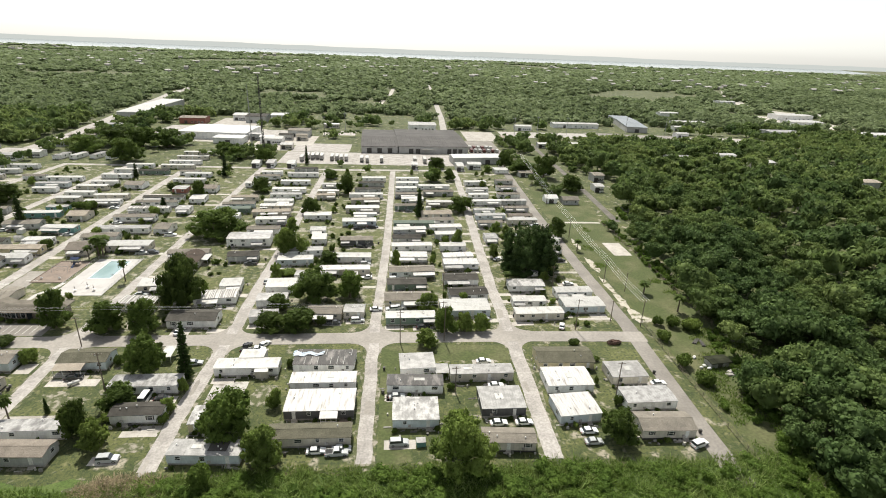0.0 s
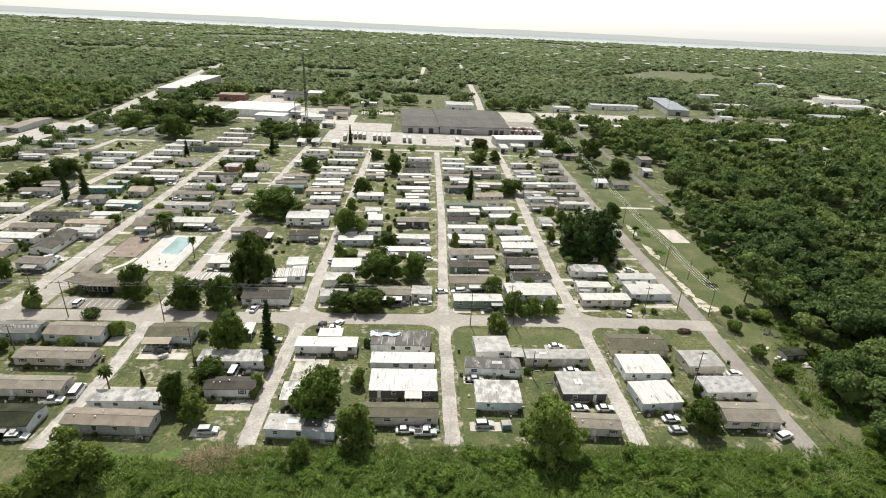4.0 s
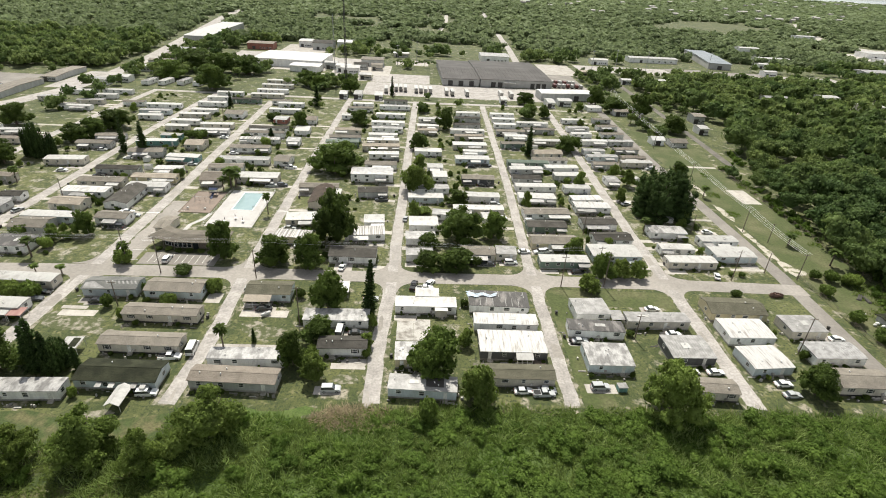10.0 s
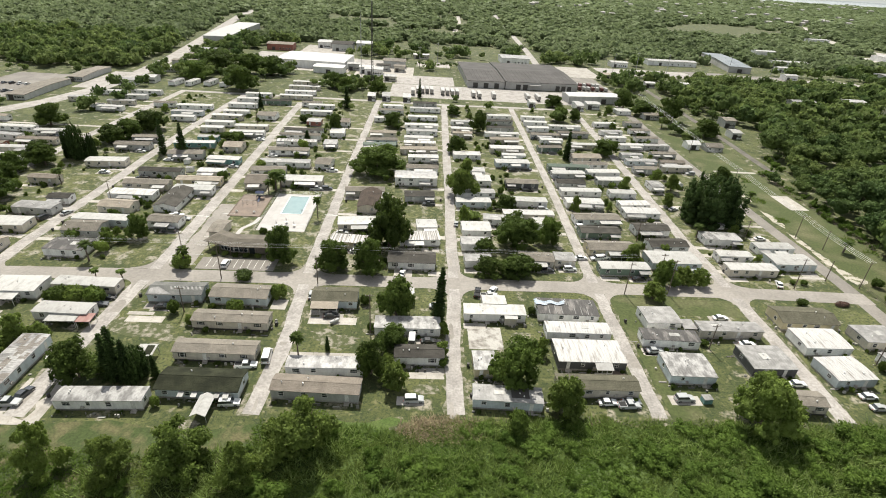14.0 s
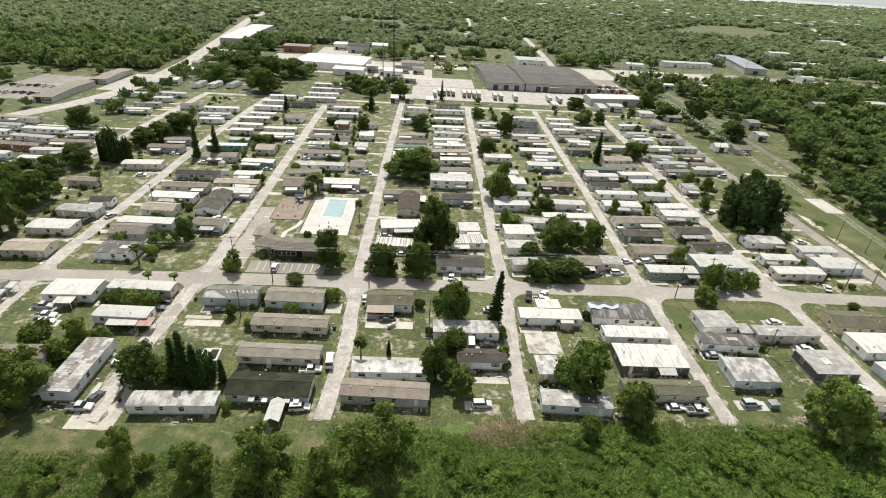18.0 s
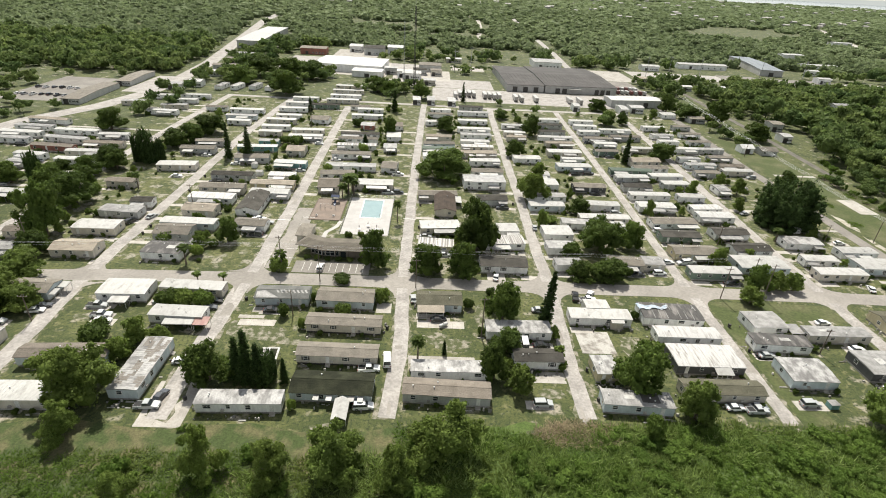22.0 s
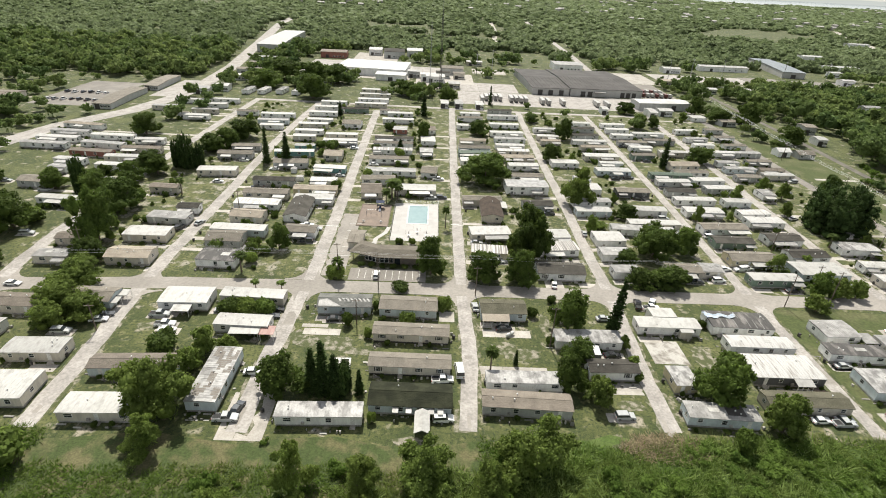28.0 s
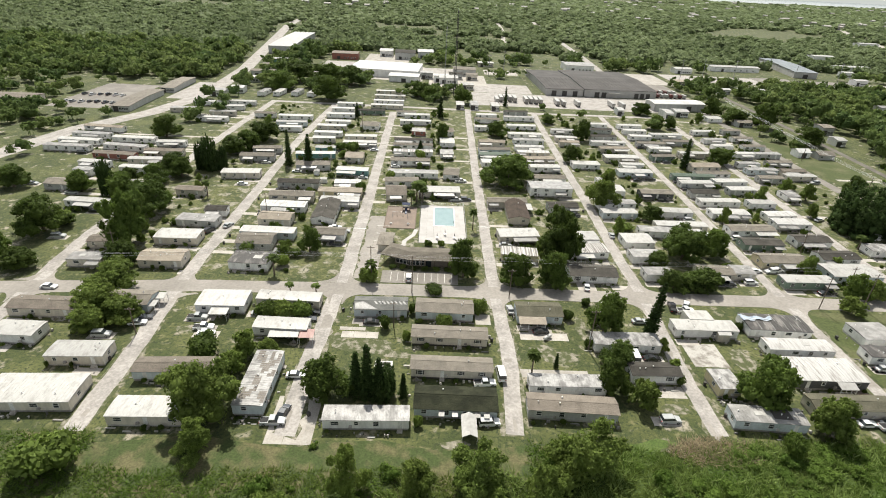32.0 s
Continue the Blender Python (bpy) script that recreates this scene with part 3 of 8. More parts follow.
def dome_lumps(rng, n):
    """Rounded heads of a closed canopy, the larger ones set with small clumps."""
    out = [(0, 0, 0.36, 0.66, 0.44)]
    for i in range(n):
        a, r = rng.uniform(0, 6.28), 0.68 * math.sqrt(rng.uniform(0.08, 1))
        s = rng.uniform(0.2, 0.42)
        head = (r * math.cos(a), r * math.sin(a), 0.34 + 0.32 * rng.uniform() + 0.24 * (1 - r), s, s * rng.uniform(0.65, 0.9))
        out.append(head)
        if n > 7:
            out += clumps(rng, head, 3)
    return out


def joined(a, b):
    return np.vstack([a[0], b[0]]), np.vstack([a[1], b[1] + len(a[0])])


def trunk_shape(rng, height, radius, limbs):
    s = Shape()
    lean = rng.uniform(-0.05, 0.05, 2)
    mid = (lean[0], lean[1], height * 0.55)
    s.tube((0, 0, -0.02), mid, radius, radius * 0.7, 8)
    for i in range(limbs):
        a = 6.28 * (i + rng.uniform(0, 0.6)) / limbs
        e = rng.uniform(0.3, 0.5)
        s.tube(mid, (lean[0] + e * math.cos(a), lean[1] + e * math.sin(a), height * rng.uniform(0.85, 1.15)), radius * 0.5, radius * 0.15, 6)
    return s


# unit trees: crown radius 1, height 1; scaled where they stand
TREES = {}


RATIO = {"oak_small": 1.6, "oak_mid": 1.6, "oak_big": 1.5, "shrub": 1.2, "bush": 1.55, "conifer": 7.0, "casuarina": 1.9, "palm": 4.0}


def tall(lumps, q):
    return [(l[0], l[1], l[2] * q, l[3], l[4] * q) for l in lumps]


def make_trees():
    rng = np.random.default_rng(5)
    for kind, variants, leaves, size, material in (("oak_small", 4, 1500, 0.075, LEAF_LIGHT), ("oak_mid", 5, 3600, 0.046, LEAF), ("oak_big", 4, 5600, 0.034, LEAF)):
        q_ = RATIO[kind]
        for k in range(variants):
            lumps = tall(oak_lumps(rng, 10 + 3 * k), q_)
            v, q = joined(blob(leaves, rng, lumps, size), cores(lumps, rng, 0.74))
            TREES.setdefault(kind, []).append((trunk_shape(rng, 0.55 * q_, 0.07, 5).mesh("trunk", BARK), mesh_np("crown", v, q, material)))
    for k in range(3):  # shrubs reach the ground
        lumps = tall([(0, 0, 0.45, 0.75, 0.45)] + [(0.55 * math.cos(a), 0.55 * math.sin(a), rng.uniform(0.3, 0.55), 0.42, 0.38) for a in rng.uniform(0, 6.28, 6)], 1.2)
        v, q = joined(blob(750, rng, lumps, 0.10), cores(lumps, rng, 0.8))
        TREES.setdefault("shrub", []).append((trunk_shape(rng, 0.4, 0.05, 4).mesh("stem", BARK), mesh_np("foliage", v, q, (LEAF, LEAF_LIGHT, LEAF)[k])))
    for k in range(5):  # wide at the foot, uneven and airy towards the top
        lumps = [(0, 0, 0.5, 0.55, 0.5)]
        for i in range(15):
            z, a = rng.uniform(0.1, 0.95), rng.uniform(0, 6.28)
            r = (0.78 * (1 - z ** 2.4) + 0.06) * rng.uniform(0.5, 1.0)
            q = rng.uniform(0.2, 0.36) * (1.1 - 0.45 * z)
            lump = (r * math.cos(a), r * math.sin(a), 1.45 * z, q, q * rng.uniform(0.7, 1.0))
            lumps.append(lump)
            lumps += clumps(rng, lump, 6)
        v, q = joined(blob(6500, rng, lumps, 0.033), cores(lumps, rng, 0.72))
        TREES.setdefault("bush", []).append((trunk_shape(rng, 0.8, 0.05, 6).mesh("trunk", BARK), mesh_np("crown", v, q, LEAF_LIGHT)))
    for k in range(3):  # narrow tiers of boughs
        lumps = []
        for i in range(19):
            z = 0.03 + 0.051 * i
            r = (0.96 * (1 - z) ** 0.7 + 0.06) * rng.uniform(0.72, 1.12)
            for a in rng.uniform(0, 6.28) + np.arange(6) * 1.047 + rng.uniform(-0.4, 0.4, 6):
                e = rng.uniform(0.75, 1.1)
                for f, q in ((0.3, 0.26), (0.58, 0.2), (0.84, 0.14)):
                    lumps.append((f * e * r * math.cos(a), f * e * r * math.sin(a), 7 * z + 0.12 * f + rng.uniform(-0.06, 0.06), q * r + 0.03, 0.12))
        v, q = joined(blob(6500, rng, lumps, 0.085), cores(lumps[::3], rng, 0.75))
        TREES.setdefault("conifer", []).append((Shape().tube((0, 0, -0.02), (0, 0, 6.9), 0.14, 0.03).mesh("trunk", BARK), mesh_np("boughs", v, q, LEAF_DARK)))
    for k in range(2):  # many upright feathery plumes
        lumps = [(0, 0, 0.55, 0.78, 0.55), (0, 0, 1.1, 0.62, 0.5)]
        for i in range(64):
            a, r = rng.uniform(0, 6.28), 0.86 * math.sqrt(rng.uniform(0.02, 1))
            tip = 1.9 * (1 - 0.42 * r ** 2.4) * rng.uniform(0.84, 1.0)
            w = rng.uniform(0.12, 0.19)
            for z in np.arange(0.12, tip, 0.2):
                f = 1 - 0.6 * (z / tip) ** 2
                lumps.append((r * math.cos(a) + rng.uniform(-0.06, 0.06), r * math.sin(a) + rng.uniform(-0.06, 0.06), z, w * f, 0.14))
        v, q = joined(blob(15000, rng, lumps, 0.026), cores(lumps[::2], rng, 0.78))
        TREES.setdefault("casuarina", []).append((trunk_shape(rng, 1.1, 0.06, 6).mesh("trunk", BARK), mesh_np("crown", v, q, LEAF_DARK)))
    for k in range(2):  # fan of fronds on a bare stem
        vs, fs = [], []
        for i in range(64):
            a, el = rng.uniform(0, 6.28), rng.uniform(-0.9, 1.45)
            for j in range(5):
                t = j / 4
                r = t * 0.98 * math.cos(el * 0.7)
                z = 3.5 + 0.75 * t * math.sin(el) - 0.35 * t * t
                w = 0.19 * math.sin(math.pi * (0.15 + 0.8 * t))
                c, s = math.cos(a), math.sin(a)
                o = len(vs)
                vs += [(r * c - w * s, r * s + w * c, z - 0.06), (r * c, r * s, z + 0.02), (r * c + w * s, r * s - w * c, z - 0.06)]
                if j:
                    fs += [(o - 3, o - 2, o + 1, o), (o - 2, o - 1, o + 2, o + 1)]
        TREES.setdefault("palm", []).append((Shape().tube((0, 0, -0.02), (0.03, 0, 1.8), 0.13, 0.09).tube((0.03, 0, 1.8), (0, 0, 3.5), 0.09, 0.08).mesh("trunk", BARK), mesh_np("fronds", np.array(vs), np.array(fs), LEAF)))


make_trees()
TREE_TALK = {
    "bush": ("tree", "full egg-shaped leafy green tree", "tree"),
    "oak": ("tree", "broad leafy green tree with an uneven crown", "tree"), "shrub": ("shrub", "dense rounded green shrub on the lawn", "shrub"),
    "conifer": ("conifer", "tall narrow dark green conifer", "tree"), "casuarina": ("casuarina", "tall dark feathery evergreen tree", "tree"), "palm": ("palm", "fan palm with a bare grey stem", "palm"),
}
planted = 0
CACHE = {}


def cached(key, make):
    if key not in CACHE:
        CACHE[key] = make()
    return CACHE[key]


def lighter(crown):
    """The same crown in the brighter green of the young trees."""
    me = crown.copy()
    me.materials[0] = LEAF_LIGHT
    return me


def plant(kind, x, y, h, r, lean=0):
    global planted
    planted += 1
    pool = kind if kind != "oak" else ("oak_small" if r < 4.2 else "oak_mid" if r < 7.5 else "oak_big")
    if kind == "oak" and y < 92:
        pool = "bush"
    trunk, crown = TREES[pool][planted % len(TREES[pool])]
    if kind == "oak" and (92 <= y < 100 or x < -200 and y < 150):
        crown = cached(("light", crown.name), lambda: lighter(crown))
    name, label, cat = TREE_TALK[kind]
    if kind == "oak" and r > 8:
        label = "large spreading dark green shade tree"
    ob = thing(name, label, cat, x, y, 0, (planted * 77) % 360, "park trees")
    part("trunk" if kind != "shrub" else "stem", trunk, ob)
    part("fronds" if kind == "palm" else "foliage" if kind == "shrub" else "crown", crown, ob)
    if lean:
        ob.matrix_basis = pose(x, y, 0, 0, lean, 0)
    ob.scale = (r, r, h / RATIO[pool])
    return ob


# ---- homes ----
def window_mesh(w, h, shutters):
    s = Shape()
    s.box(-w / 2 - 0.08, w / 2 + 0.08, -0.06, 0.02, -0.08, 0.0).box(-w / 2 - 0.08, w / 2 + 0.08, -0.06, 0.02, h, h + 0.08)
    s.box(-w / 2 - 0.08, -w / 2, -0.06, 0.02, 0, h).box(w / 2, w / 2 + 0.08, -0.06, 0.02, 0, h).box(-w / 2, w / 2, -0.05, 0.02, h / 2 - 0.03, h / 2 + 0.03)
    return s.mesh("window", TRIM)


def add_window(home, x, y, z, w, h, turn, shutters=False):
    win = part("window", cached(("win", w, h), lambda: window_mesh(w, h, False)), home, "", (x, y, z), turn)
    part("pane", cached(("pane", w, h), lambda: Shape().box(-w / 2, w / 2, -0.025, 0.01, 0, h).mesh("pane", PANE)), win)
    if shutters:
        for sx in (-1, 1):
            part("shutter", cached(("shut", h), lambda: Shape().box(-0.17, 0.17, -0.05, 0.01, 0, h).mesh("shutter", DARKTRIM)), win, "dark shutter", (sx * (w / 2 + 0.27), 0, 0))


ROOF_TALK = {"W": "bright white metal roof", "L": "dull grey metal roof", "M": "ribbed aluminium roof", "R": "stained rusting white metal roof", "P": "worn mottled metal roof", "N": "patched tar roof", "E": "green metal roof", "Z": "striped pan roof",
             "G": "grey shingle roof", "B": "brown shingle roof", "O": "weathered olive-brown shingle roof", "K": "dark umber shingle roof", "H": "bright white roof", "T": "tan shingle roof", "D": "dark shingle roof", "X": "black shingle roof", "S": "patched grey shingle roof"}
WALL_TALK = {"w": "white", "t": "tan", "b": "pale blue", "g": "grey", "k": "dark", "y": "yellowish", "e": "dull green", "p": "pinkish", "r": "red-brown", "c": "teal"}
homes = 0
FOOTPRINTS = []


def home(x, y, length, width, turn, look_key, height=3.0, upright=False):
    """A mobile home on its plot. Roof and wall letters; height of the eave. upright: its long side runs to the street's end."""
    global homes
    homes += 1
    rng = random.Random(homes * 31 + int(x * 10))
    FOOTPRINTS.append((x, y, (length if not upright else width) / 2, (width if not upright else length) / 2))
    roof, wall = look_key[0], look_key[1]
    L, W, H = length, width, height
    wide = W > 6.6
    ob = thing("mobile_home", "%s %smobile home with a %s" % (WALL_TALK[wall], "double-wide " if wide else "long narrow ", ROOF_TALK[roof]), "mobile home", x, y, 0, turn + (90 if upright else 0), "mobile homes")
    x0, x1, y0, y1 = -L / 2, L / 2, -W / 2, W / 2
    base = 0.55
    pitched = roof in SHINGLE
    rise = W / 2 * (0.27 if wide else 0.24) if pitched else 0.16 + 0.012 * W
    wm = WALL[wall]
    # walls with lapped siding, closed by the gable
    s = Shape()
    if pitched:
        s.prism([(y0, base), (y1, base), (y1, H), (0, H + rise - 0.06), (y0, H)], x0, x1)
    else:
        s.prism([(y0, base), (y1, base), (y1, H), (0, H + rise * 0.5), (y0, H)], x0, x1)
    for k in range(5):
        z = base + 0.35 + k * (H - base - 0.5) / 4.6
        s.box(x0 + 0.02, x1 - 0.02, y0 - 0.022, y0, z, z + 0.05)
    for sx in (x0, x1):
        s.box(sx - 0.03, sx + 0.03, y0 - 0.03, y0 + 0.09, base, H).box(sx - 0.03, sx + 0.03, y1 - 0.09, y1 + 0.03, base, H)
    part("wall", s.mesh("wall", wm), ob)
    # dark skirting colour stands in for the shade of an open underside
    shaded_gap = roof == "G" and wall == "t" and y < 130
    part("skirting", Shape().box(x0 + 0.08, x1 - 0.08, y0 + 0.08, y1 - 0.08, 0.0, base + 0.02).mesh("skirting", DARKTRIM if shaded_gap else SKIRT), ob)
    # roof
    o = 0.28 if pitched else 0.16
    s = Shape()
    if pitched:
        lo = H - o * rise / (W / 2)
        t = 0.12
        s.prism([(y0 - o, lo), (y0 - o, lo + t), (0, H + rise + t), (y1 + o, lo + t), (y1 + o, lo), (0, H + rise)], x0 - o, x1 + o)
        for k in range(1, 6):  # shingle courses
            f = k / 6
            for side in (-1, 1):
                yy, zz = side * (W / 2 + o) * f, H + rise + t - (H + rise - lo) * f
                s.box(x0 - o, x1 + o, yy - 0.05, yy + 0.05, zz - 0.03, zz + 0.007)
        s.box(x0 - o, x1 + o, -0.14, 0.14, H + rise + t - 0.05, H + rise + t + 0.03)
        rm = SHINGLE[roof]
    else:
        n = 8
        prof = [(y0 - o, H - 0.06)] + [(y0 - o + (W + 2 * o) * i / n, H + 0.06 + rise * (1 - (2 * i / n - 1) ** 2)) for i in range(n + 1)] + [(y1 + o, H - 0.06)]
        s.prism(prof, x0 - o, x1 + o)
        gap, hgt = (1.1, 0.10) if roof == "Z" else (0.75, 0.035)
        for k in range(int((L + 2 * o) / gap)):
            xx = x0 - o + gap * (k + 0.5)
            for i in range(n):
                ya, yb = prof[i + 1], prof[i + 2]
                s.add([(xx - 0.05, ya[0], ya[1] - 0.02), (xx + 0.05, ya[0], ya[1] - 0.02), (xx + 0.05, yb[0], yb[1] - 0.02), (xx - 0.05, yb[0], yb[1] - 0.02),
                       (xx - 0.03, ya[0], ya[1] + hgt), (xx + 0.03, ya[0], ya[1] + hgt), (xx + 0.03, yb[0], yb[1] + hgt), (xx - 0.03, yb[0], yb[1] + hgt)],
                      [(4, 5, 6, 7), (0, 1, 5, 4), (1, 2, 6, 5), (3, 0, 4, 7)])
        rm = TIN[roof]
    rf = part("roof", s.mesh("roof", rm), ob, ROOF_TALK[roof])
    # vents and patches on the roof
    for k in range(rng.randint(1, 3) if y < 220 else 0):
        vx, vy = rng.uniform(x0 * 0.85, x1 * 0.85), rng.uniform(-0.3, 0.3) * W
        vz = H + (rise * (1 - abs(vy) / (W / 2)) + 0.1 if pitched else rise * (1 - (2 * vy / W) ** 2))
        part("vent", cached("vent", lambda: Shape().tube((0, 0, 0), (0, 0, 0.35), 0.11, 0.11).tube((0, 0, 0.35), (0, 0, 0.47), 0.2, 0.12).mesh("vent", TRIM)), ob, "", (vx, vy, vz))
    if roof in "NRL" and rng.random() < 0.6 and not upright:
        px_, pw = rng.uniform(x0 * 0.6, x1 * 0.4), rng.uniform(1.5, 3.5)
        zz = H + 0.06 + rise * 0.98
        part("roof_patch", Shape().box(px_, px_ + pw, -0.14 * W, 0.12 * W, zz - 0.03, zz + 0.05).mesh("roof_patch", TIN["W"] if roof != "W" else TIN["L"]), ob, "pale patch on the roof")
    if roof == "S":
        def on_slope(px_, f):
            return (px_, y0 * f, H + rise * (1 - f) + 0.14)
        for k in range(8):
            a = x0 + L * (0.36 + 0.078 * k)
            part("roof_strip", Shape().add([on_slope(a, 0.04), on_slope(a + 0.55, 0.04), on_slope(a + 1.25, 0.42), on_slope(a + 0.7, 0.42)], [(0, 3, 2, 1)]).mesh("roof_strip", TIN["L"]), ob, "pale strip across the shingles")
        part("roof_sheet", Shape().add([on_slope(x0 + 0.2, 0.3), on_slope(x0 + 0.16 * L, 0.12), on_slope(x0 + 0.44 * L, 0.98), on_slope(x0 + 0.2, 0.98)], [(0, 3, 2, 1)]).mesh("roof_sheet", TIN["L"]), ob, "pale grey sheet over the shingles")
    # openings of the long sides and ends
    far = y > 300
    sh = roof in "GD" and wall in "wt"
    n = max(2, int(L / 4.2))
    door_at = rng.randrange(n)
    for k in range(n):
        cx = x0 + L * (k + 0.5) / n + rng.uniform(-0.4, 0.4)
        if k == door_at:
            part("door", cached("door", lambda: Shape().box(-0.45, 0.45, -0.05, 0.02, 0, 2.0).box(-0.52, 0.52, -0.03, 0.02, 2.0, 2.07).mesh("door", TRIM)), ob, "", (cx, y0, base + 0.05))
            st = Shape()
            for i in range(3):
                st.box(-0.6, 0.6, -0.9 + 0.3 * i, -0.6 + 0.3 * i, 0, 0.18 * (i + 1))
            part("steps", cached("steps", lambda: st.mesh("steps", CONC)), ob, "", (cx, y0, 0))
        else:
            w, h = rng.choice(((1.1, 0.95), (0.8, 0.95), (1.6, 0.95), (1.1, 1.2)))
            add_window(ob, cx, y0, H - 0.45 - h, w, h, 0, sh)
    for sx, trn in ((x0, -90), (x1, 90)):
        if not far or rng.random() < 0.5:
            add_window(ob, sx, rng.uniform(-0.2, 0.2) * W, H - 1.45, 1.1, 0.95, trn)
    if height > 4:
        for k in range(n):
            add_window(ob, x0 + L * (k + 0.5) / n, y0, 0.9, 1.1, 0.95, 0)
    if not far:
        if roof == "X" and wall == "b":
            for k in (0.33, 0.49, 0.76, 0.87):
                part("window_awning", cached("wawn", lambda: Shape().prism([(0, 2.45), (0, 2.52), (-1.55, 2.2), (-1.55, 2.13)], -0.65, 0.65).mesh("window_awning", TIN["W"])), ob, "white window awning", (x0 + L * k, y0, 0))
        part("air_conditioner", cached("ac", lambda: Shape().box(-0.35, 0.35, -0.45, 0.02, 0, 0.5, 0.03).mesh("air_conditioner", SKIRT)), ob, "", (rng.uniform(x0 * 0.7, x1 * 0.7), y0 - 0.02, 1.0))
        if rng.random() < 0.45 and not wide and y > 150:  # awning or carport along the street end
            e = 1 if rng.random() < 0.6 else -1
            ax = e * (L / 2 - 2.2)
            part("awning", cached("awning", lambda: Shape().prism([(0, 2.5), (0, 2.58), (-2.2, 2.32), (-2.2, 2.24)], -2.0, 2.0).box(-1.95, -1.87, -2.15, -2.07, 0, 2.26).box(1.87, 1.95, -2.15, -2.07, 0, 2.26).mesh("awning", TIN["L"])), ob, "flat metal awning on thin posts", (ax, y0, 0))
    if 158 < y < 345 and rng.random() < 0.5 and not (x > 42 and y < 200) and not (x < -190 and y < 182) and y > 166:  # a roofed side porch or carport
        size, tone = rng.choice((5, 7, 9)), rng.choice("WLMW")
        size = min(size, 5) if L < 11 else size

        def lean_to():
            q = Shape().prism([(0, 2.62), (0, 2.72), (-2.9, 2.42), (-2.9, 2.32)], -size / 2, size / 2)
            for f in (-1, 0, 1):
                q.box(f * (size / 2 - 0.15) - 0.05, f * (size / 2 - 0.15) + 0.05, -2.85, -2.75, 0, 2.36)
            return q.mesh("lean_to", TIN[tone])
        part("lean_to", cached(("lean", size, tone), lean_to), ob, "lean-to porch roof on posts", (rng.uniform(-1, 1) * (L - size) / 2, y0, 0))
    return ob


def porch(ob, x0, x1, y, depth, material):
    """A roofed porch on posts along the near side of a home."""
    part("porch_roof", Shape().prism([(y + 0.5, 3.02), (y + 0.5, 3.14), (y - depth, 2.42), (y - depth, 2.3)], x0, x1).mesh("porch_roof", material), ob, "lean-to porch roof")
    part("porch_floor", Shape().box(x0 + 0.1, x1 - 0.1, y - depth + 0.15, y - 0.95, 0, 0.35).mesh("porch_floor", CONC), ob)
    for k in range(4):
        part("post", cached("porchpost", lambda: Shape().box(-0.06, 0.06, -0.06, 0.06, 0.3, 2.4).mesh("post", TRIM)), ob, "", (x0 + 0.3 + (x1 - x0 - 0.6) * k / 3, y - depth + 0.3, 0))
    part("porch_rail", Shape().box(x0 + 0.3, x1 - 0.3, y - depth + 0.26, y - depth + 0.34, 1.2, 1.28).box(x0 + 0.3, x1 - 0.3, y - depth + 0.26, y - depth + 0.34, 0.6, 0.66).mesh("porch_rail", TRIM), ob)
    return ob


WORNFELT = mat("worn_felt", (0.165, 0.145, 0.125), (0.215, 0.195, 0.17), rough=0.9, scale=0.6, fine=3, var=0.15)


def torn_roof(ob, L, W, H):
    """Dark staggered patches left on a pale curved roof."""
    rise, rg = 0.16 + 0.012 * W, random.Random(3)
    arc = lambda v: H + 0.075 + rise * (1 - (2 * v / (W + 0.32)) ** 2)
    s = Shape()
    for j in range(8):
        ya, yb = -W / 2 + W * j / 8, -W / 2 + W * (j + 1) / 8
        x = -L / 2 + rg.uniform(0, 3)
        while x < L / 2 - 1:
            e = min(L / 2, x + rg.choice((1.2, 2.4, 3.6)))
            if noise.noise(Vector((x / 4.6, ya / 2.6, 1.3))) > -0.02:
                s.prism([(ya, arc(ya) - 0.05), (ya, arc(ya)), (yb, arc(yb)), (yb, arc(yb) - 0.05)], x, e)
            x = e + rg.choice((0, 1.2, 2.4))
    part("shingle_patch", s.mesh("shingle_patch", WORNFELT), ob, "torn brown-grey felt patches")
    return ob

# the homes, plot by plot: x, y, length, width, turn, roof and wall
home(-305.9, 281.4, 21.0, 4.2, -1.5, "Ww")
home(-306.1, 292.8, 20.0, 4.2, -2.1, "Lw")
home(-307.1, 306.8, 22.1, 4.2, -4.9, "Tw")
home(-305.8, 270.8, 22.4, 4.2, -0.9, "Lw")
home(-281.3, 288.4, 22.2, 4.2, -0.6, "Ww")
home(-278.9, 274.6, 21.8, 4.2, -5.4, "Lw")
home(-259.9, 284.1, 14.5, 4.2, 5.2, "Ww")
home(-256.9, 269.5, 18.4, 4.2, 2.2, "Bt")
home(-257.8, 255.9, 18.9, 4.2, 3.0, "Wt")
home(-277.2, 261.6, 20.4, 4.2, -2.9, "Br")
home(-279.7, 248.8, 14.1, 4.2, -5.5, "Ww")
home(-255.7, 244.1, 18.9, 4.2, 0.1, "Ww")
home(-252.2, 224.0, 8.4, 7.5, -4.3, "Lg")
home(-256.7, 204.4, 17.2, 4.2, -3.1, "Ww")
home(-278.4, 238.5, 8.2, 4.2, -6.2, "Lw")
home(-276.6, 222.3, 14.5, 7.0, -3.0, "Gg")
home(-223.3, 220.5, 11.5, 4.5, -1.3, "Bt")
home(-205.4, 201.3, 7.9, 5.0, 3.0, "Dw")
home(-208.8, 192.2, 14.7, 6.0, -2.8, "Lg")
home(-210.2, 178.5, 14.6, 7.3, 1.3, "Wt")
home(-208.2, 162.7, 13.6, 7.3, 1.7, "Tt")
home(-233.3, 172.9, 8.4, 5.0, 4.6, "Bt")
home(-231.4, 160.4, 10.4, 5.0, 3.0, "Lt")
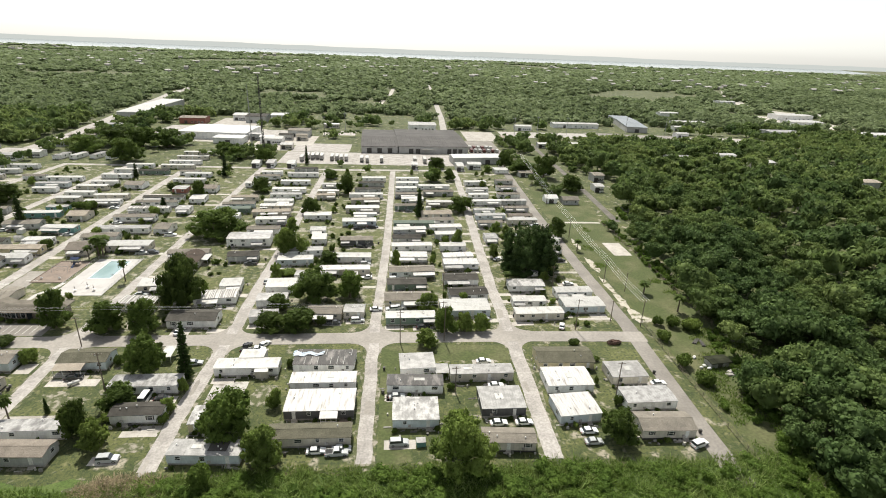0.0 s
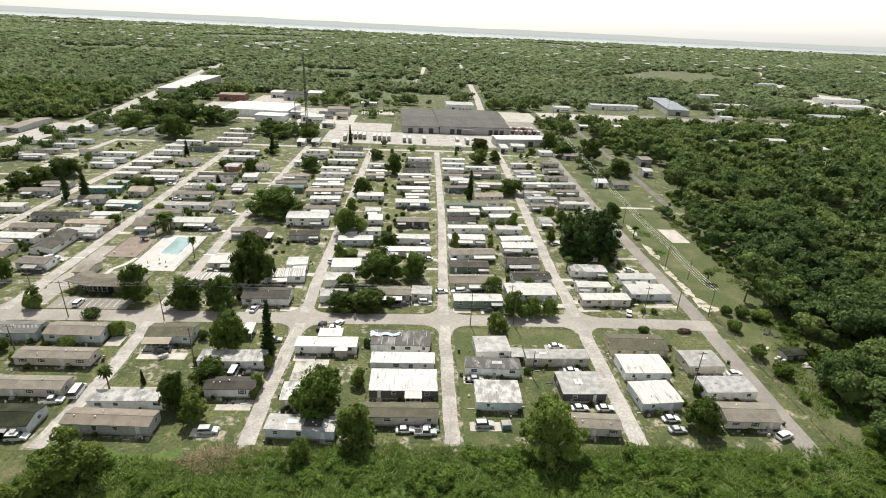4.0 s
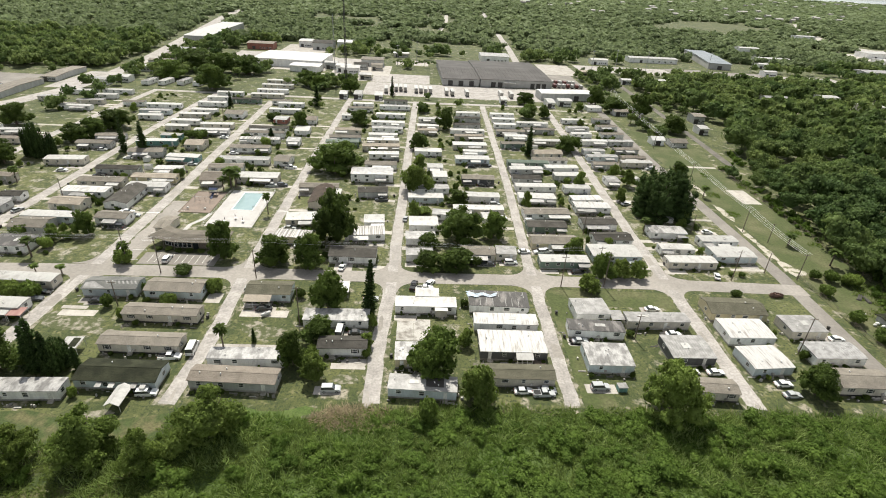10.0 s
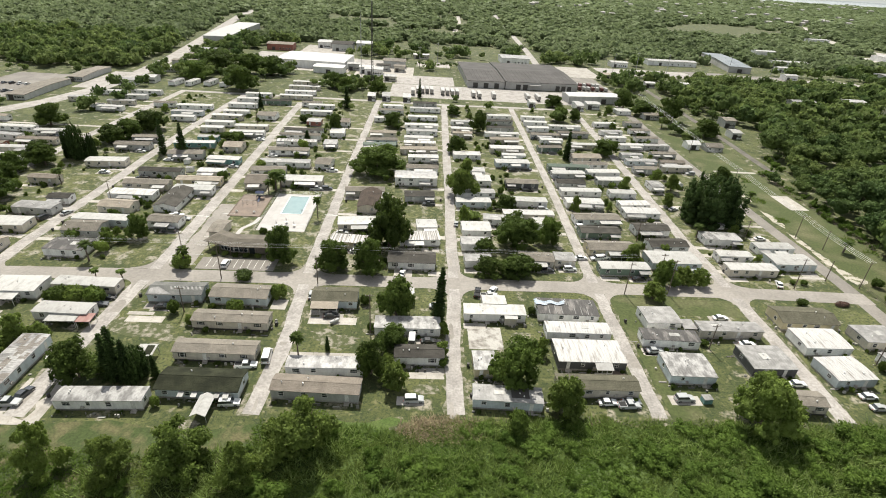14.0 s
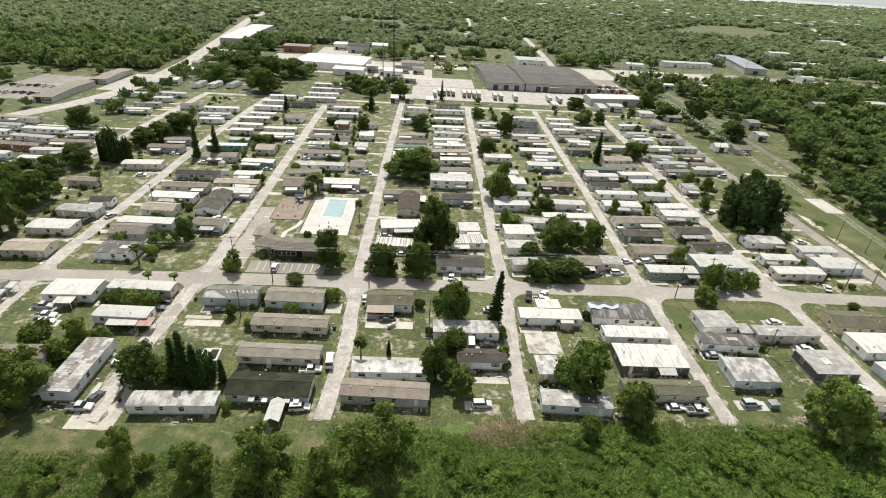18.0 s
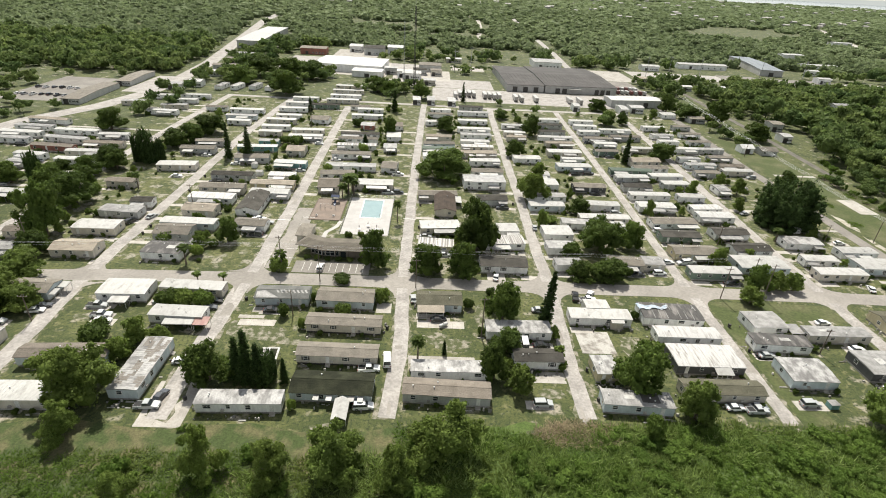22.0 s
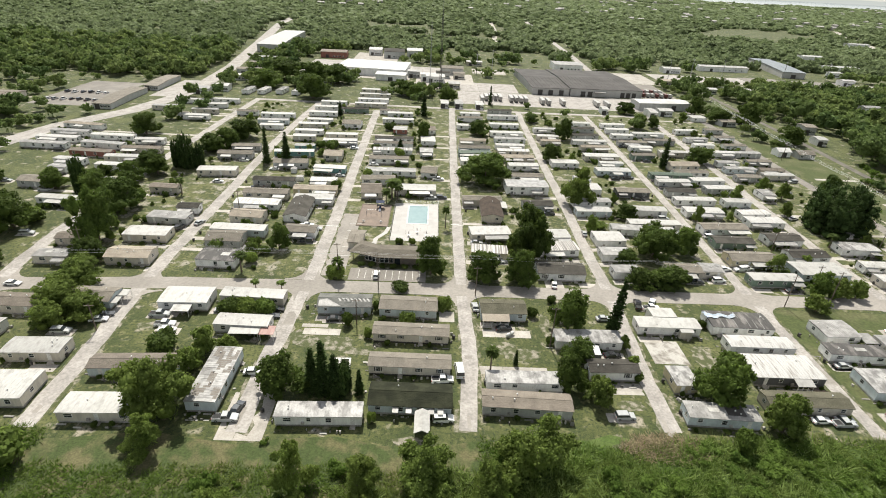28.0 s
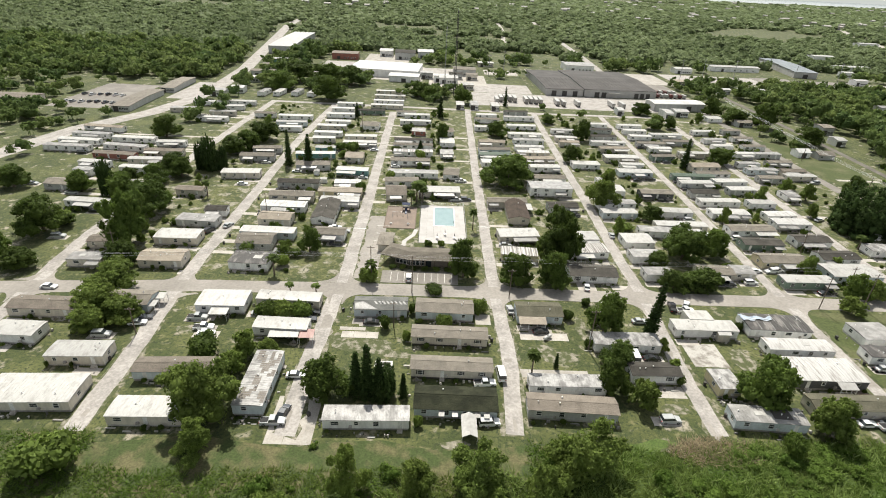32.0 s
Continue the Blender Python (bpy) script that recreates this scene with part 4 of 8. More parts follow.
home(-227.0, 133.9, 18.0, 6.0, 0.2, "Bt")
home(-206.2, 138.0, 12.4, 7.0, -0.3, "Gb")
home(-226.9, 122.3, 11.4, 6.0, -0.9, "Ww")
home(-206.7, 115.0, 13.6, 6.0, 2.5, "Wt")
home(-208.4, 101.2, 19.3, 9.0, 2.7, "Wt")
home(-180.5, 96.7, 16.7, 6.0, 1.7, "Wt")
home(-180.2, 110.4, 20.5, 5.0, 3.2, "Bb")
home(-180.3, 139.3, 13.5, 8.0, 1.9, "Ww")
home(-162.0, 141.5, 18.2, 4.6, -1.7, "Wt")
home(-160.7, 128.2, 14.4, 5.0, -1.4, "Ww")
home(-134.0, 96.6, 18.6, 4.3, 1.8, "Pw")
home(-135.0, 139.2, 15.0, 6.4, 2.0, "Sb")
home(-116.6, 139.0, 16.3, 6.8, -1.4, "Gb")
home(-115.3, 126.6, 20.1, 5.0, -1.0, "Gt")
home(-115.0, 113.8, 20.0, 5.0, -0.8, "Gt")
home(-114.3, 102.1, 18.6, 7.2, -1.0, "Xb", 2.8)
porch(home(-89.2, 139.0, 13.0, 7.0, 1.0, "Ob"), -6.4, 1.4, -3.5, 3.2, SHINGLE["T"])
home(-67.4, 126.3, 17.9, 5.4, 0.8, "Pw")
home(-64.0, 114.2, 12.4, 4.8, 1.0, "Dw")
home(-87.1, 109.0, 18.5, 4.2, 0.8, "Pw")
home(-87.7, 101.3, 20.2, 5.2, -2.5, "Bg")
white = home(-42.4, 133.9, 17.8, 5.0, 0.2, "Ww")
part("rear_wing", Shape().prism([(2.3, 0.0), (2.3, 3.3), (7.4, 3.05), (7.4, 0.0)], -3.2, 4.0).mesh("rear_wing", TIN["W"]), white, "white flat-roofed rear wing")
part("porch_box", Shape().prism([(-3.6, 0.0), (-3.6, 2.5), (-2.5, 2.8), (-2.5, 0.0)], 2.8, 6.2).mesh("porch_box", WALL["t"]), white, "tan boxed porch")
part("porch_roof", Shape().prism([(-4.0, 2.46), (-4.0, 2.58), (-2.4, 2.98), (-2.4, 2.86)], 2.6, 6.4).mesh("porch_roof", TIN["W"]), white)
tarred = home(-20.5, 136.4, 17.6, 8.0, -1.9, "Nw")
for k in range(9):
    bx, side = -7.6 + 1.9 * k, (-1 if k % 4 else 1)
    part("batten", Shape().prism([(side * 3.9, 3.1), (side * 3.9, 3.2), (side * 0.3, 3.46), (side * 0.3, 3.36)] if side < 0 else [(0.3, 3.36), (0.3, 3.46), (3.9, 3.2), (3.9, 3.1)], bx, bx + 0.16).mesh("batten", TIN["L"]), tarred, "pale batten over the tar")
home(-19.7, 126.3, 17.9, 5.0, -0.3, "Rw")
patched = porch(home(-19.2, 116.3, 17.7, 9.0, -0.2, "Rk"), 0.4, 4.9, -4.5, 2.4, TIN["W"])
part("deck", Shape().box(5.2, 8.4, -7.0, -4.6, 0.0, 0.5).box(5.2, 5.3, -7.0, -6.9, 0.5, 1.3).box(8.3, 8.4, -7.0, -6.9, 0.5, 1.3).box(5.2, 8.4, -6.98, -6.92, 1.2, 1.3).mesh("deck", WOOD), patched, "weathered brown wooden deck")
home(-20.3, 104.4, 19.7, 5.0, -0.3, "Ot")
collapsed = home(-43.0, 99.7, 16.2, 5.0, -3.2, "Lb")
# no opening is cut: a dark slab gives the shade inside the hole
part("roof_hole", Shape().box(0.8, 5.0, -1.4, 1.6, 3.1, 3.34).mesh("roof_hole", DARKTRIM), collapsed, "dark slab for the shaded hole in the roof")
home(-47.4, 111.4, 5.6, 7.0, 1.8, "Py")
home(6.8, 133.9, 10.2, 8.0, 3.0, "Lw")
home(5.9, 124.2, 15.6, 5.0, -2.5, "Nw")
home(25.5, 129.1, 18.4, 4.6, 0.8, "Lt")
home(28.9, 115.8, 11.7, 9.5, 0.7, "Lk")
home(5.6, 111.9, 11.7, 9.0, -1.0, "Pb")
home(28.0, 100.9, 12.7, 5.0, -3.8, "Gt")
home(52.3, 136.0, 17.1, 8.5, -1.2, "Oy")
home(50.0, 124.8, 13.3, 9.0, 0.6, "Rw")
home(48.4, 112.2, 11.2, 9.0, 4.7, "Rb")
home(68.9, 127.8, 10.8, 8.0, 1.0, "Lt")
home(70.1, 115.7, 14.3, 7.0, 1.3, "Mw")
home(69.6, 104.5, 13.9, 7.0, -1.5, "Gt")
home(52.7, 188.6, 14.3, 6.5, -1.2, "Pw")
home(50.6, 174.4, 12.7, 4.4, 0.4, "Ww")
home(52.0, 165.0, 17.6, 5.0, 1.4, "Wt")
home(70.4, 171.6, 15.3, 8.0, 1.7, "Wb")
home(70.1, 182.1, 14.6, 5.0, 2.4, "Ww")
home(78.5, 239.1, 5.0, 6.0, 2.5, "Lw")
home(75.5, 228.0, 6.3, 6.0, 2.1, "Gw")
home(76.7, 359.4, 12.4, 4.2, 6.2, "Gg")
home(74.9, 341.3, 13.7, 4.2, 5.7, "Gw")
home(72.8, 323.4, 14.5, 4.2, 5.2, "Gw")
home(73.2, 308.5, 15.4, 4.2, 4.7, "Lg")
home(71.5, 293.5, 14.4, 4.2, 4.3, "Gg")
home(70.5, 278.8, 13.7, 4.2, 3.8, "Bt")
home(69.8, 271.0, 16.5, 4.2, 3.6, "Wt")
home(55.5, 354.1, 15.2, 4.2, 5.9, "Ww")
home(54.2, 335.0, 14.5, 4.2, 5.4, "Lw")
home(53.0, 321.6, 12.7, 4.2, 5.0, "Ww")
home(55.5, 307.0, 18.9, 4.2, 4.6, "Ww")
home(51.6, 288.8, 12.3, 4.2, 4.1, "Lw")
home(53.5, 278.7, 16.9, 4.4, 3.8, "Lb")
home(51.2, 266.1, 12.9, 4.2, 3.4, "Gg")
home(47.7, 243.4, 6.2, 8.0, 2.6, "Lw")
home(81.1, 394.6, 10.8, 9.0, 3.0, "Ww")
home(8.6, 361.1, 16.0, 4.2, 3.0, "Ww")
home(8.0, 348.6, 15.0, 4.2, 3.0, "Ww")
home(7.2, 335.4, 13.7, 4.2, 3.0, "Ww")
home(8.8, 320.6, 17.2, 4.4, 3.0, "Gg")
home(10.6, 310.4, 13.2, 4.4, 3.0, "Ww")
home(6.6, 295.5, 13.4, 4.4, 5.7, "Ge")
home(10.1, 264.1, 21.4, 4.6, 2.2, "Ee")
home(7.5, 254.3, 16.5, 4.6, 5.7, "Wg")
home(5.7, 241.4, 13.5, 5.0, 1.9, "Dg")
home(8.0, 231.3, 18.7, 4.4, 3.2, "Ww")
home(6.3, 218.5, 16.2, 6.0, 0.2, "Ww")
home(25.9, 341.8, 20.6, 4.2, 3.0, "Ww")
home(27.7, 327.3, 19.1, 4.2, 3.0, "Gg")
home(29.3, 303.6, 21.0, 4.2, 3.0, "Wt")
home(23.1, 281.5, 16.8, 7.0, 6.2, "Tt")
home(22.5, 269.5, 18.6, 4.4, 6.1, "Gw")
home(26.3, 258.4, 16.7, 5.0, 5.6, "Ww")
home(26.7, 247.6, 13.1, 5.0, 4.7, "Wg")
home(7.1, 202.4, 18.8, 6.0, 4.2, "Gw")
home(4.8, 190.1, 15.3, 6.0, 1.6, "De")
home(5.0, 176.9, 17.1, 7.0, 1.7, "Gy")
home(28.7, 210.4, 15.1, 6.0, 1.9, "Rw")
home(26.8, 194.5, 13.9, 6.5, 3.3, "Dw")
home(28.1, 181.0, 14.6, 6.5, 4.6, "Dw")
home(25.5, 169.7, 17.7, 9.0, 1.4, "Wb")
home(5.6, 162.6, 17.1, 5.0, 1.3, "We")
home(27.4, 231.4, 12.1, 5.0, 3.0, "Ww")
home(28.3, 218.4, 13.5, 5.0, 6.5, "Rw")
home(-40.4, 341.6, 14.4, 4.2, 3.0, "Lw")
home(-41.6, 325.2, 13.0, 4.6, 3.0, "Wt")
home(-41.8, 315.5, 11.3, 4.2, 3.0, "Tt")
home(-41.6, 276.7, 14.2, 6.0, 3.0, "Ww")
home(-38.2, 252.3, 7.5, 6.0, 3.0, "Lw")
home(-36.1, 241.1, 6.7, 8.0, 3.0, "Ww")
home(-40.9, 224.3, 16.8, 4.6, 6.6, "Lw")
home(-42.7, 214.3, 14.8, 5.0, 3.9, "Wb")
home(-43.5, 188.9, 11.0, 8.0, 2.7, "Ww")
home(-44.5, 176.8, 10.7, 6.0, 2.4, "Lw")
home(-44.7, 164.3, 9.2, 5.0, 4.2, "Lw")
home(-14.5, 360.8, 15.9, 4.2, 3.0, "Ww")
home(-15.8, 347.2, 16.8, 4.2, 6.9, "Dg")
home(-17.3, 331.4, 16.5, 4.4, 6.6, "Dg")
home(-17.8, 318.6, 20.5, 4.2, 3.0, "Ww")
home(-17.8, 306.9, 16.7, 4.2, 6.3, "Tt")
home(-18.4, 290.7, 18.8, 6.0, 3.4, "Wt")
home(-16.3, 278.4, 12.5, 3.5, 3.0, "Ww")
home(-18.7, 267.1, 17.5, 6.0, 2.9, "Wb")
home(-18.1, 238.7, 15.1, 5.5, 2.0, "Gk")
home(-18.8, 217.5, 16.5, 5.0, 0.2, "Ww")
home(-20.8, 203.7, 20.8, 4.6, 1.4, "Wt")
home(-33.7, 197.7, 12.1, 5.0, -4.0, "Lw")
home(-17.4, 195.8, 5.0, 6.0, 5.4, "Ww")
home(-24.2, 166.5, 11.6, 6.0, -1.5, "Gt")
home(-14.1, 167.4, 7.0, 6.0, -2.1, "Lt")
home(-86.9, 361.5, 16.4, 4.4, 3.0, "Gw")
home(-88.5, 341.6, 15.6, 4.4, 3.0, "Ww")
home(-88.2, 309.3, 14.8, 5.0, 3.0, "Tt")
home(-88.0, 295.0, 17.1, 5.0, 5.2, "Gb")
home(-88.4, 286.1, 17.6, 5.0, 5.1, "Ee")
home(-89.3, 273.6, 14.5, 6.0, 4.4, "Ww")
home(-89.3, 221.3, 16.6, 5.0, 4.0, "Gt")
home(-88.6, 189.8, 14.9, 7.0, 6.7, "Wt")
home(-90.1, 174.7, 12.5, 6.0, -2.9, "Zy")
home(-64.6, 386.2, 16.6, 4.4, 3.0, "Dg")
home(-64.3, 370.5, 20.8, 4.4, 3.0, "Lw")
home(-65.8, 348.4, 18.8, 4.4, 3.0, "Ww")
home(-66.3, 328.9, 20.3, 4.4, 3.0, "Ww")
home(-65.9, 316.0, 18.2, 4.4, 3.0, "Lw")
home(-67.4, 302.5, 16.4, 4.4, 3.0, "Ww")
home(-66.7, 292.5, 17.5, 4.4, 3.0, "Rt")
home(-67.1, 281.7, 19.7, 5.0, 5.7, "Tt")
home(-64.6, 268.8, 15.4, 5.0, 4.8, "Ww")
home(-64.9, 253.0, 15.4, 5.0, 3.0, "Gw")
home(-67.7, 238.1, 19.2, 9.0, 2.9, "Mw", 4.3)
home(-65.7, 218.7, 12.5, 6.0, 6.1, "Dg")
home(-62.5, 189.5, 7.6, 7.0, 4.9, "Ww")
home(-65.1, 179.1, 14.4, 7.0, 6.2, "Zw")
home(-67.3, 163.0, 15.6, 7.6, -0.1, "Dw")
home(-133.5, 365.1, 16.8, 4.4, 3.0, "Ww")
home(-133.9, 348.9, 19.7, 4.4, 3.0, "Ww")
home(-131.0, 326.8, 8.0, 8.0, 0.0, "Lr")
home(-133.2, 306.6, 21.6, 4.4, 3.0, "Dw")
home(-133.1, 296.9, 21.5, 4.4, 3.0, "Gw")
home(-132.5, 285.1, 20.7, 4.6, 3.0, "Zw")
home(-133.2, 270.4, 19.7, 5.0, 3.0, "Gw")
home(-131.0, 252.5, 23.8, 5.0, 3.0, "Lw")
home(-135.7, 241.1, 15.2, 5.5, 6.4, "Gw")
home(-137.3, 227.6, 8.6, 11.0, 5.9, "Bt")
home(-118.4, 230.8, 18.3, 7.0, 2.1, "Wt")
home(-114.4, 329.3, 8.5, 9.0, 3.0, "Bw")
home(-114.0, 306.7, 8.0, 10.0, 3.0, "Ww")
home(-114.5, 285.4, 6.9, 8.0, 3.0, "Lw")
home(-112.4, 254.4, 7.2, 9.0, -5.4, "Gw")
home(-184.2, 373.9, 15.1, 4.4, 3.0, "Ww")
home(-183.4, 358.5, 18.0, 4.4, 3.0, "Ww")
home(-181.8, 340.1, 15.4, 4.4, 3.0, "Ww")
home(-183.8, 329.2, 17.3, 4.4, 3.0, "Wt")
home(-183.1, 314.5, 15.9, 4.4, 3.0, "Ww")
home(-183.4, 303.1, 12.3, 4.4, 3.0, "Wt")
home(-179.1, 285.3, 10.3, 4.4, 1.5, "Lc")
home(-182.3, 275.0, 19.7, 4.4, 6.6, "Wc")
home(-180.1, 258.6, 16.0, 6.0, 6.3, "Gg")
home(-181.2, 233.9, 18.0, 5.0, 1.4, "Dg")
home(-180.6, 219.3, 18.2, 5.5, 1.6, "Gt")
home(-181.0, 208.1, 17.5, 6.0, -0.3, "Rw")
home(-181.0, 196.4, 12.1, 7.0, -2.2, "Tt")
home(-180.5, 184.3, 19.3, 5.0, -0.6, "Wb")
home(-182.6, 176.9, 12.0, 8.0, 0.7, "Gg")
home(-180.0, 163.4, 12.6, 8.0, -2.2, "Nw")
home(-161.2, 335.4, 11.0, 9.0, -3.0, "Gw")
home(-164.9, 371.5, 18.7, 4.4, 4.5, "De")
home(-163.5, 309.6, 18.0, 4.4, 4.2, "Wt")
home(-162.4, 297.7, 18.3, 4.4, 4.2, "Ww")
home(-161.9, 273.7, 9.0, 9.0, 1.2, "Tt")
home(-160.0, 252.8, 15.0, 5.0, -1.6, "Wc")
home(-159.7, 235.8, 11.6, 5.0, 2.6, "Rw")
home(-161.2, 225.4, 18.3, 5.0, 1.9, "Ty")
home(-159.8, 215.3, 15.8, 5.5, 1.5, "Ww")
home(-158.3, 185.1, 11.2, 6.0, -2.1, "Gw")
home(-210.3, 348.8, 21.0, 4.4, 3.0, "Ww")
home(-230.4, 351.8, 13.0, 4.4, 3.0, "Gw")
home(-209.2, 333.8, 18.3, 4.4, 3.0, "Lb")
home(-207.1, 322.3, 13.0, 4.4, 3.0, "Ww")
home(-209.9, 268.1, 16.6, 5.5, 3.0, "Gg")
home(-208.6, 280.9, 14.0, 5.0, 6.3, "Gg")
home(-210.0, 243.9, 17.0, 6.0, 5.5, "Wt")
home(-258.3, 336.6, 18.1, 4.4, 1.9, "Ww")
home(-257.5, 351.6, 15.9, 4.4, 6.5, "Lt")
home(-256.5, 367.2, 14.7, 4.4, 6.9, "Ww")
home(-157.0, 437.3, 22.5, 4.4, 3.0, "Wt")
home(-156.2, 420.7, 22.9, 4.4, 3.0, "Wt")
home(-155.6, 403.4, 22.0, 4.4, 3.0, "Ww")
home(-155.7, 389.0, 22.4, 4.4, 3.0, "Wt")
home(-276.0, 376.5, 17.8, 4.4, 6.4, "Ww")
home(-255.5, 381.5, 19.4, 4.4, 2.1, "Ww")
home(-284.7, 356.3, 15.2, 4.4, 5.8, "Lt")
home(-181.8, 389.6, 17.6, 4.4, 3.0, "Ww")
home(-141.1, 371.2, 12.9, 4.4, 3.0, "Gw")
home(-86.3, 373.7, 13.8, 4.2, 3.0, "Ww")
torn_roof(home(-160.3, 106.8, 18.5, 6.6, 0, "Pb", 3.2, True), 18.5, 6.6, 3.2)
home(-86.2, 211.5, 18.5, 8.5, 0, "Kt", 3.0, True)
home(-163.3, 204.5, 18.5, 8.6, 0, "Dw", 3.0, True)
for ux, uy, uk in ((-250.5, 417, "Lw"), (-239.5, 419, "Ww"), (-226.8, 422, "Lw"), (-214.8, 421, "Ww")):
    home(ux, uy, 14, 5.0, -8, uk, 3.2, True)


# ---- community buildings ----
HALLS = []


def hall(name, label, category, x, y, w, d, h, turn, wall, roof, rise=0.5, pitched=False, doors=(), windows=(), parapet=0.0):
    """A large shed: wall, roof, its doors and windows along the near side."""
    ob = thing(name, label, category, x, y, 0, turn)
    HALLS.append((x, y, w / 2 + 1, d / 2 + 1))
    part("wall", Shape().prism([(-d / 2, 0), (d / 2, 0), (d / 2, h), (0, h + rise * 0.96), (-d / 2, h)], -w / 2, w / 2).mesh("wall", wall), ob)
    o = 0.5
    s = Shape().prism([(-d / 2 - o, h - 0.05), (-d / 2 - o, h + 0.2), (0, h + rise + 0.2), (d / 2 + o, h + 0.2), (d / 2 + o, h - 0.05), (0, h + rise)], -w / 2 - o, w / 2 + o)
    part("roof", s.mesh("roof", roof), ob)
    seam = Shape().add([(-0.1, -d / 2 - o, h + 0.18), (0.1, -d / 2 - o, h + 0.18), (0.1, 0, h + rise + 0.18), (-0.1, 0, h + rise + 0.18), (0, -d / 2 - o, h + 0.3), (0, 0, h + rise + 0.3)], [(0, 4, 5, 3), (1, 2, 5, 4), (0, 1, 4), (2, 3, 5)]).mesh("seam", roof)
    gap = 3.5 if y < 560 else 8.0
    for k in range(int(w / gap)):
        part("seam", seam, ob, "", (-w / 2 + gap * (k + 0.5), 0, 0))
    for cx, dw, dh in doors:
        part("shutter_door", Shape().box(-dw / 2, dw / 2, -0.08, 0.05, 0, dh).box(-dw / 2 - 0.15, dw / 2 + 0.15, -0.12, 0.05, dh, dh + 0.2).mesh("shutter_door", DARKTRIM), ob, "dark loading door", (cx, -d / 2, 0))
    for cx, ww, wh, z in windows:
        add_window(ob, cx, -d / 2, z, ww, wh, 0)
    return ob


DARKROOF = mat("dark_warehouse_roof", (0.055, 0.05, 0.046), (0.08, 0.073, 0.068), rough=0.85, scale=0.08, fine=0.8, var=0.12)
GREYWALL = mat("warehouse_wall", (0.42, 0.41, 0.39), (0.35, 0.34, 0.32), rough=0.8, scale=0.15, fine=1.5, var=0.08)
wh = hall("warehouse", "long grey warehouse with a dark low-pitched roof", "warehouse", 32, 511, 62, 95, 6.2, 2.5, GREYWALL, DARKROOF, 1.6, False, [(-20, 4, 4), (-14, 4, 4), (14, 3.5, 4), (19, 3.5, 4), (24, 3.5, 4)])
part("canopy", Shape().box(-5, 5, -3, 0, 4.2, 4.5).box(-4.8, -4.6, -2.8, -2.6, 0, 4.2).box(4.6, 4.8, -2.8, -2.6, 0, 4.2).mesh("canopy", TIN["W"]), wh, "white flat canopy over the dock", (-6, -47.5, 0))
hall("warehouse", "lower grey warehouse wing with a dark roof", "warehouse", -15.5, 508, 31.5, 92, 5.6, 2.5, GREYWALL, DARKROOF, 1.4, False, [(-9, 4, 4), (0, 4, 4), (9, 4, 4)])
hall("shed", "long white metal shed with a pale roof", "shed", 67, 430, 42, 15, 5.5, 8, WALL["g"], TIN["H"], 0.9, False, [(8, 4, 3.6)])
hall("store_building", "large flat white-roofed store building", "store", -168, 533, 62, 46, 6.5, -4, WALL["w"], TIN["H"], 0.5, False, [(-20, 5, 4), (10, 5, 4)])
hall("store_building", "low store wing with a flat white roof", "store", -150, 498, 26, 16, 5.0, -3, WALL["w"], TIN["H"], 0.4, False, [(0, 4, 3)])
hall("shed", "small white gabled shed", "shed", 98.4, 316, 7.5, 7, 3.0, 3, WALL["w"], TIN["H"], 1.6, False, [(0, 3, 3)])
hall("bungalow", "grey bungalow with a shingle roof", "house", 110.2, 313.5, 10, 7.5, 2.8, 3, WALL["g"], SHINGLE["G"], 1.6, False, (), [(-3, 1.4, 1.0, 1.2), (3, 1.4, 1.0, 1.2)])
for px0, py0, pw, pd, ph, wk, rk in ((-111, 499, 16, 14, 5, "w", "W"), (-95, 542, 21, 16, 6, "g", "G"), (-95, 474, 10, 10, 4, "t", "L"), (-179, 645, 14, 20, 6, "w", "W"), (-157, 632, 22, 26, 7, "g", "D"), (-135, 645, 17, 22, 7, "w", "W"),
                                    (-220, 611, 27, 18, 6, "r", "B"), (-70, 599, 16, 8, 4, "t", "W"), (-117.5, 503, 13, 10, 5.5, "w", "W"), (-104, 519, 12, 9, 5, "g", "D"), (-89, 518, 10, 9, 5, "t", "G"), (-130.5, 515, 11, 9, 5.5, "g", "L"), (-277, 464, 20, 8, 4, "g", "W"), (-272, 489, 20, 9, 5, "g", "G")):
    hall("shop_building", "low %s roadside building with a %s" % (WALL_TALK[wk], ROOF_TALK[rk]), "building", px0, py0, pw, pd, ph, 2, WALL[wk], (SHINGLE.get(rk) or TIN[rk]), 0.8, False, [(-pw / 4, 3, 3)], [(pw * k / 8, 1.6, 1.2, 1.2) for k in (0, 1, 2, 3)])
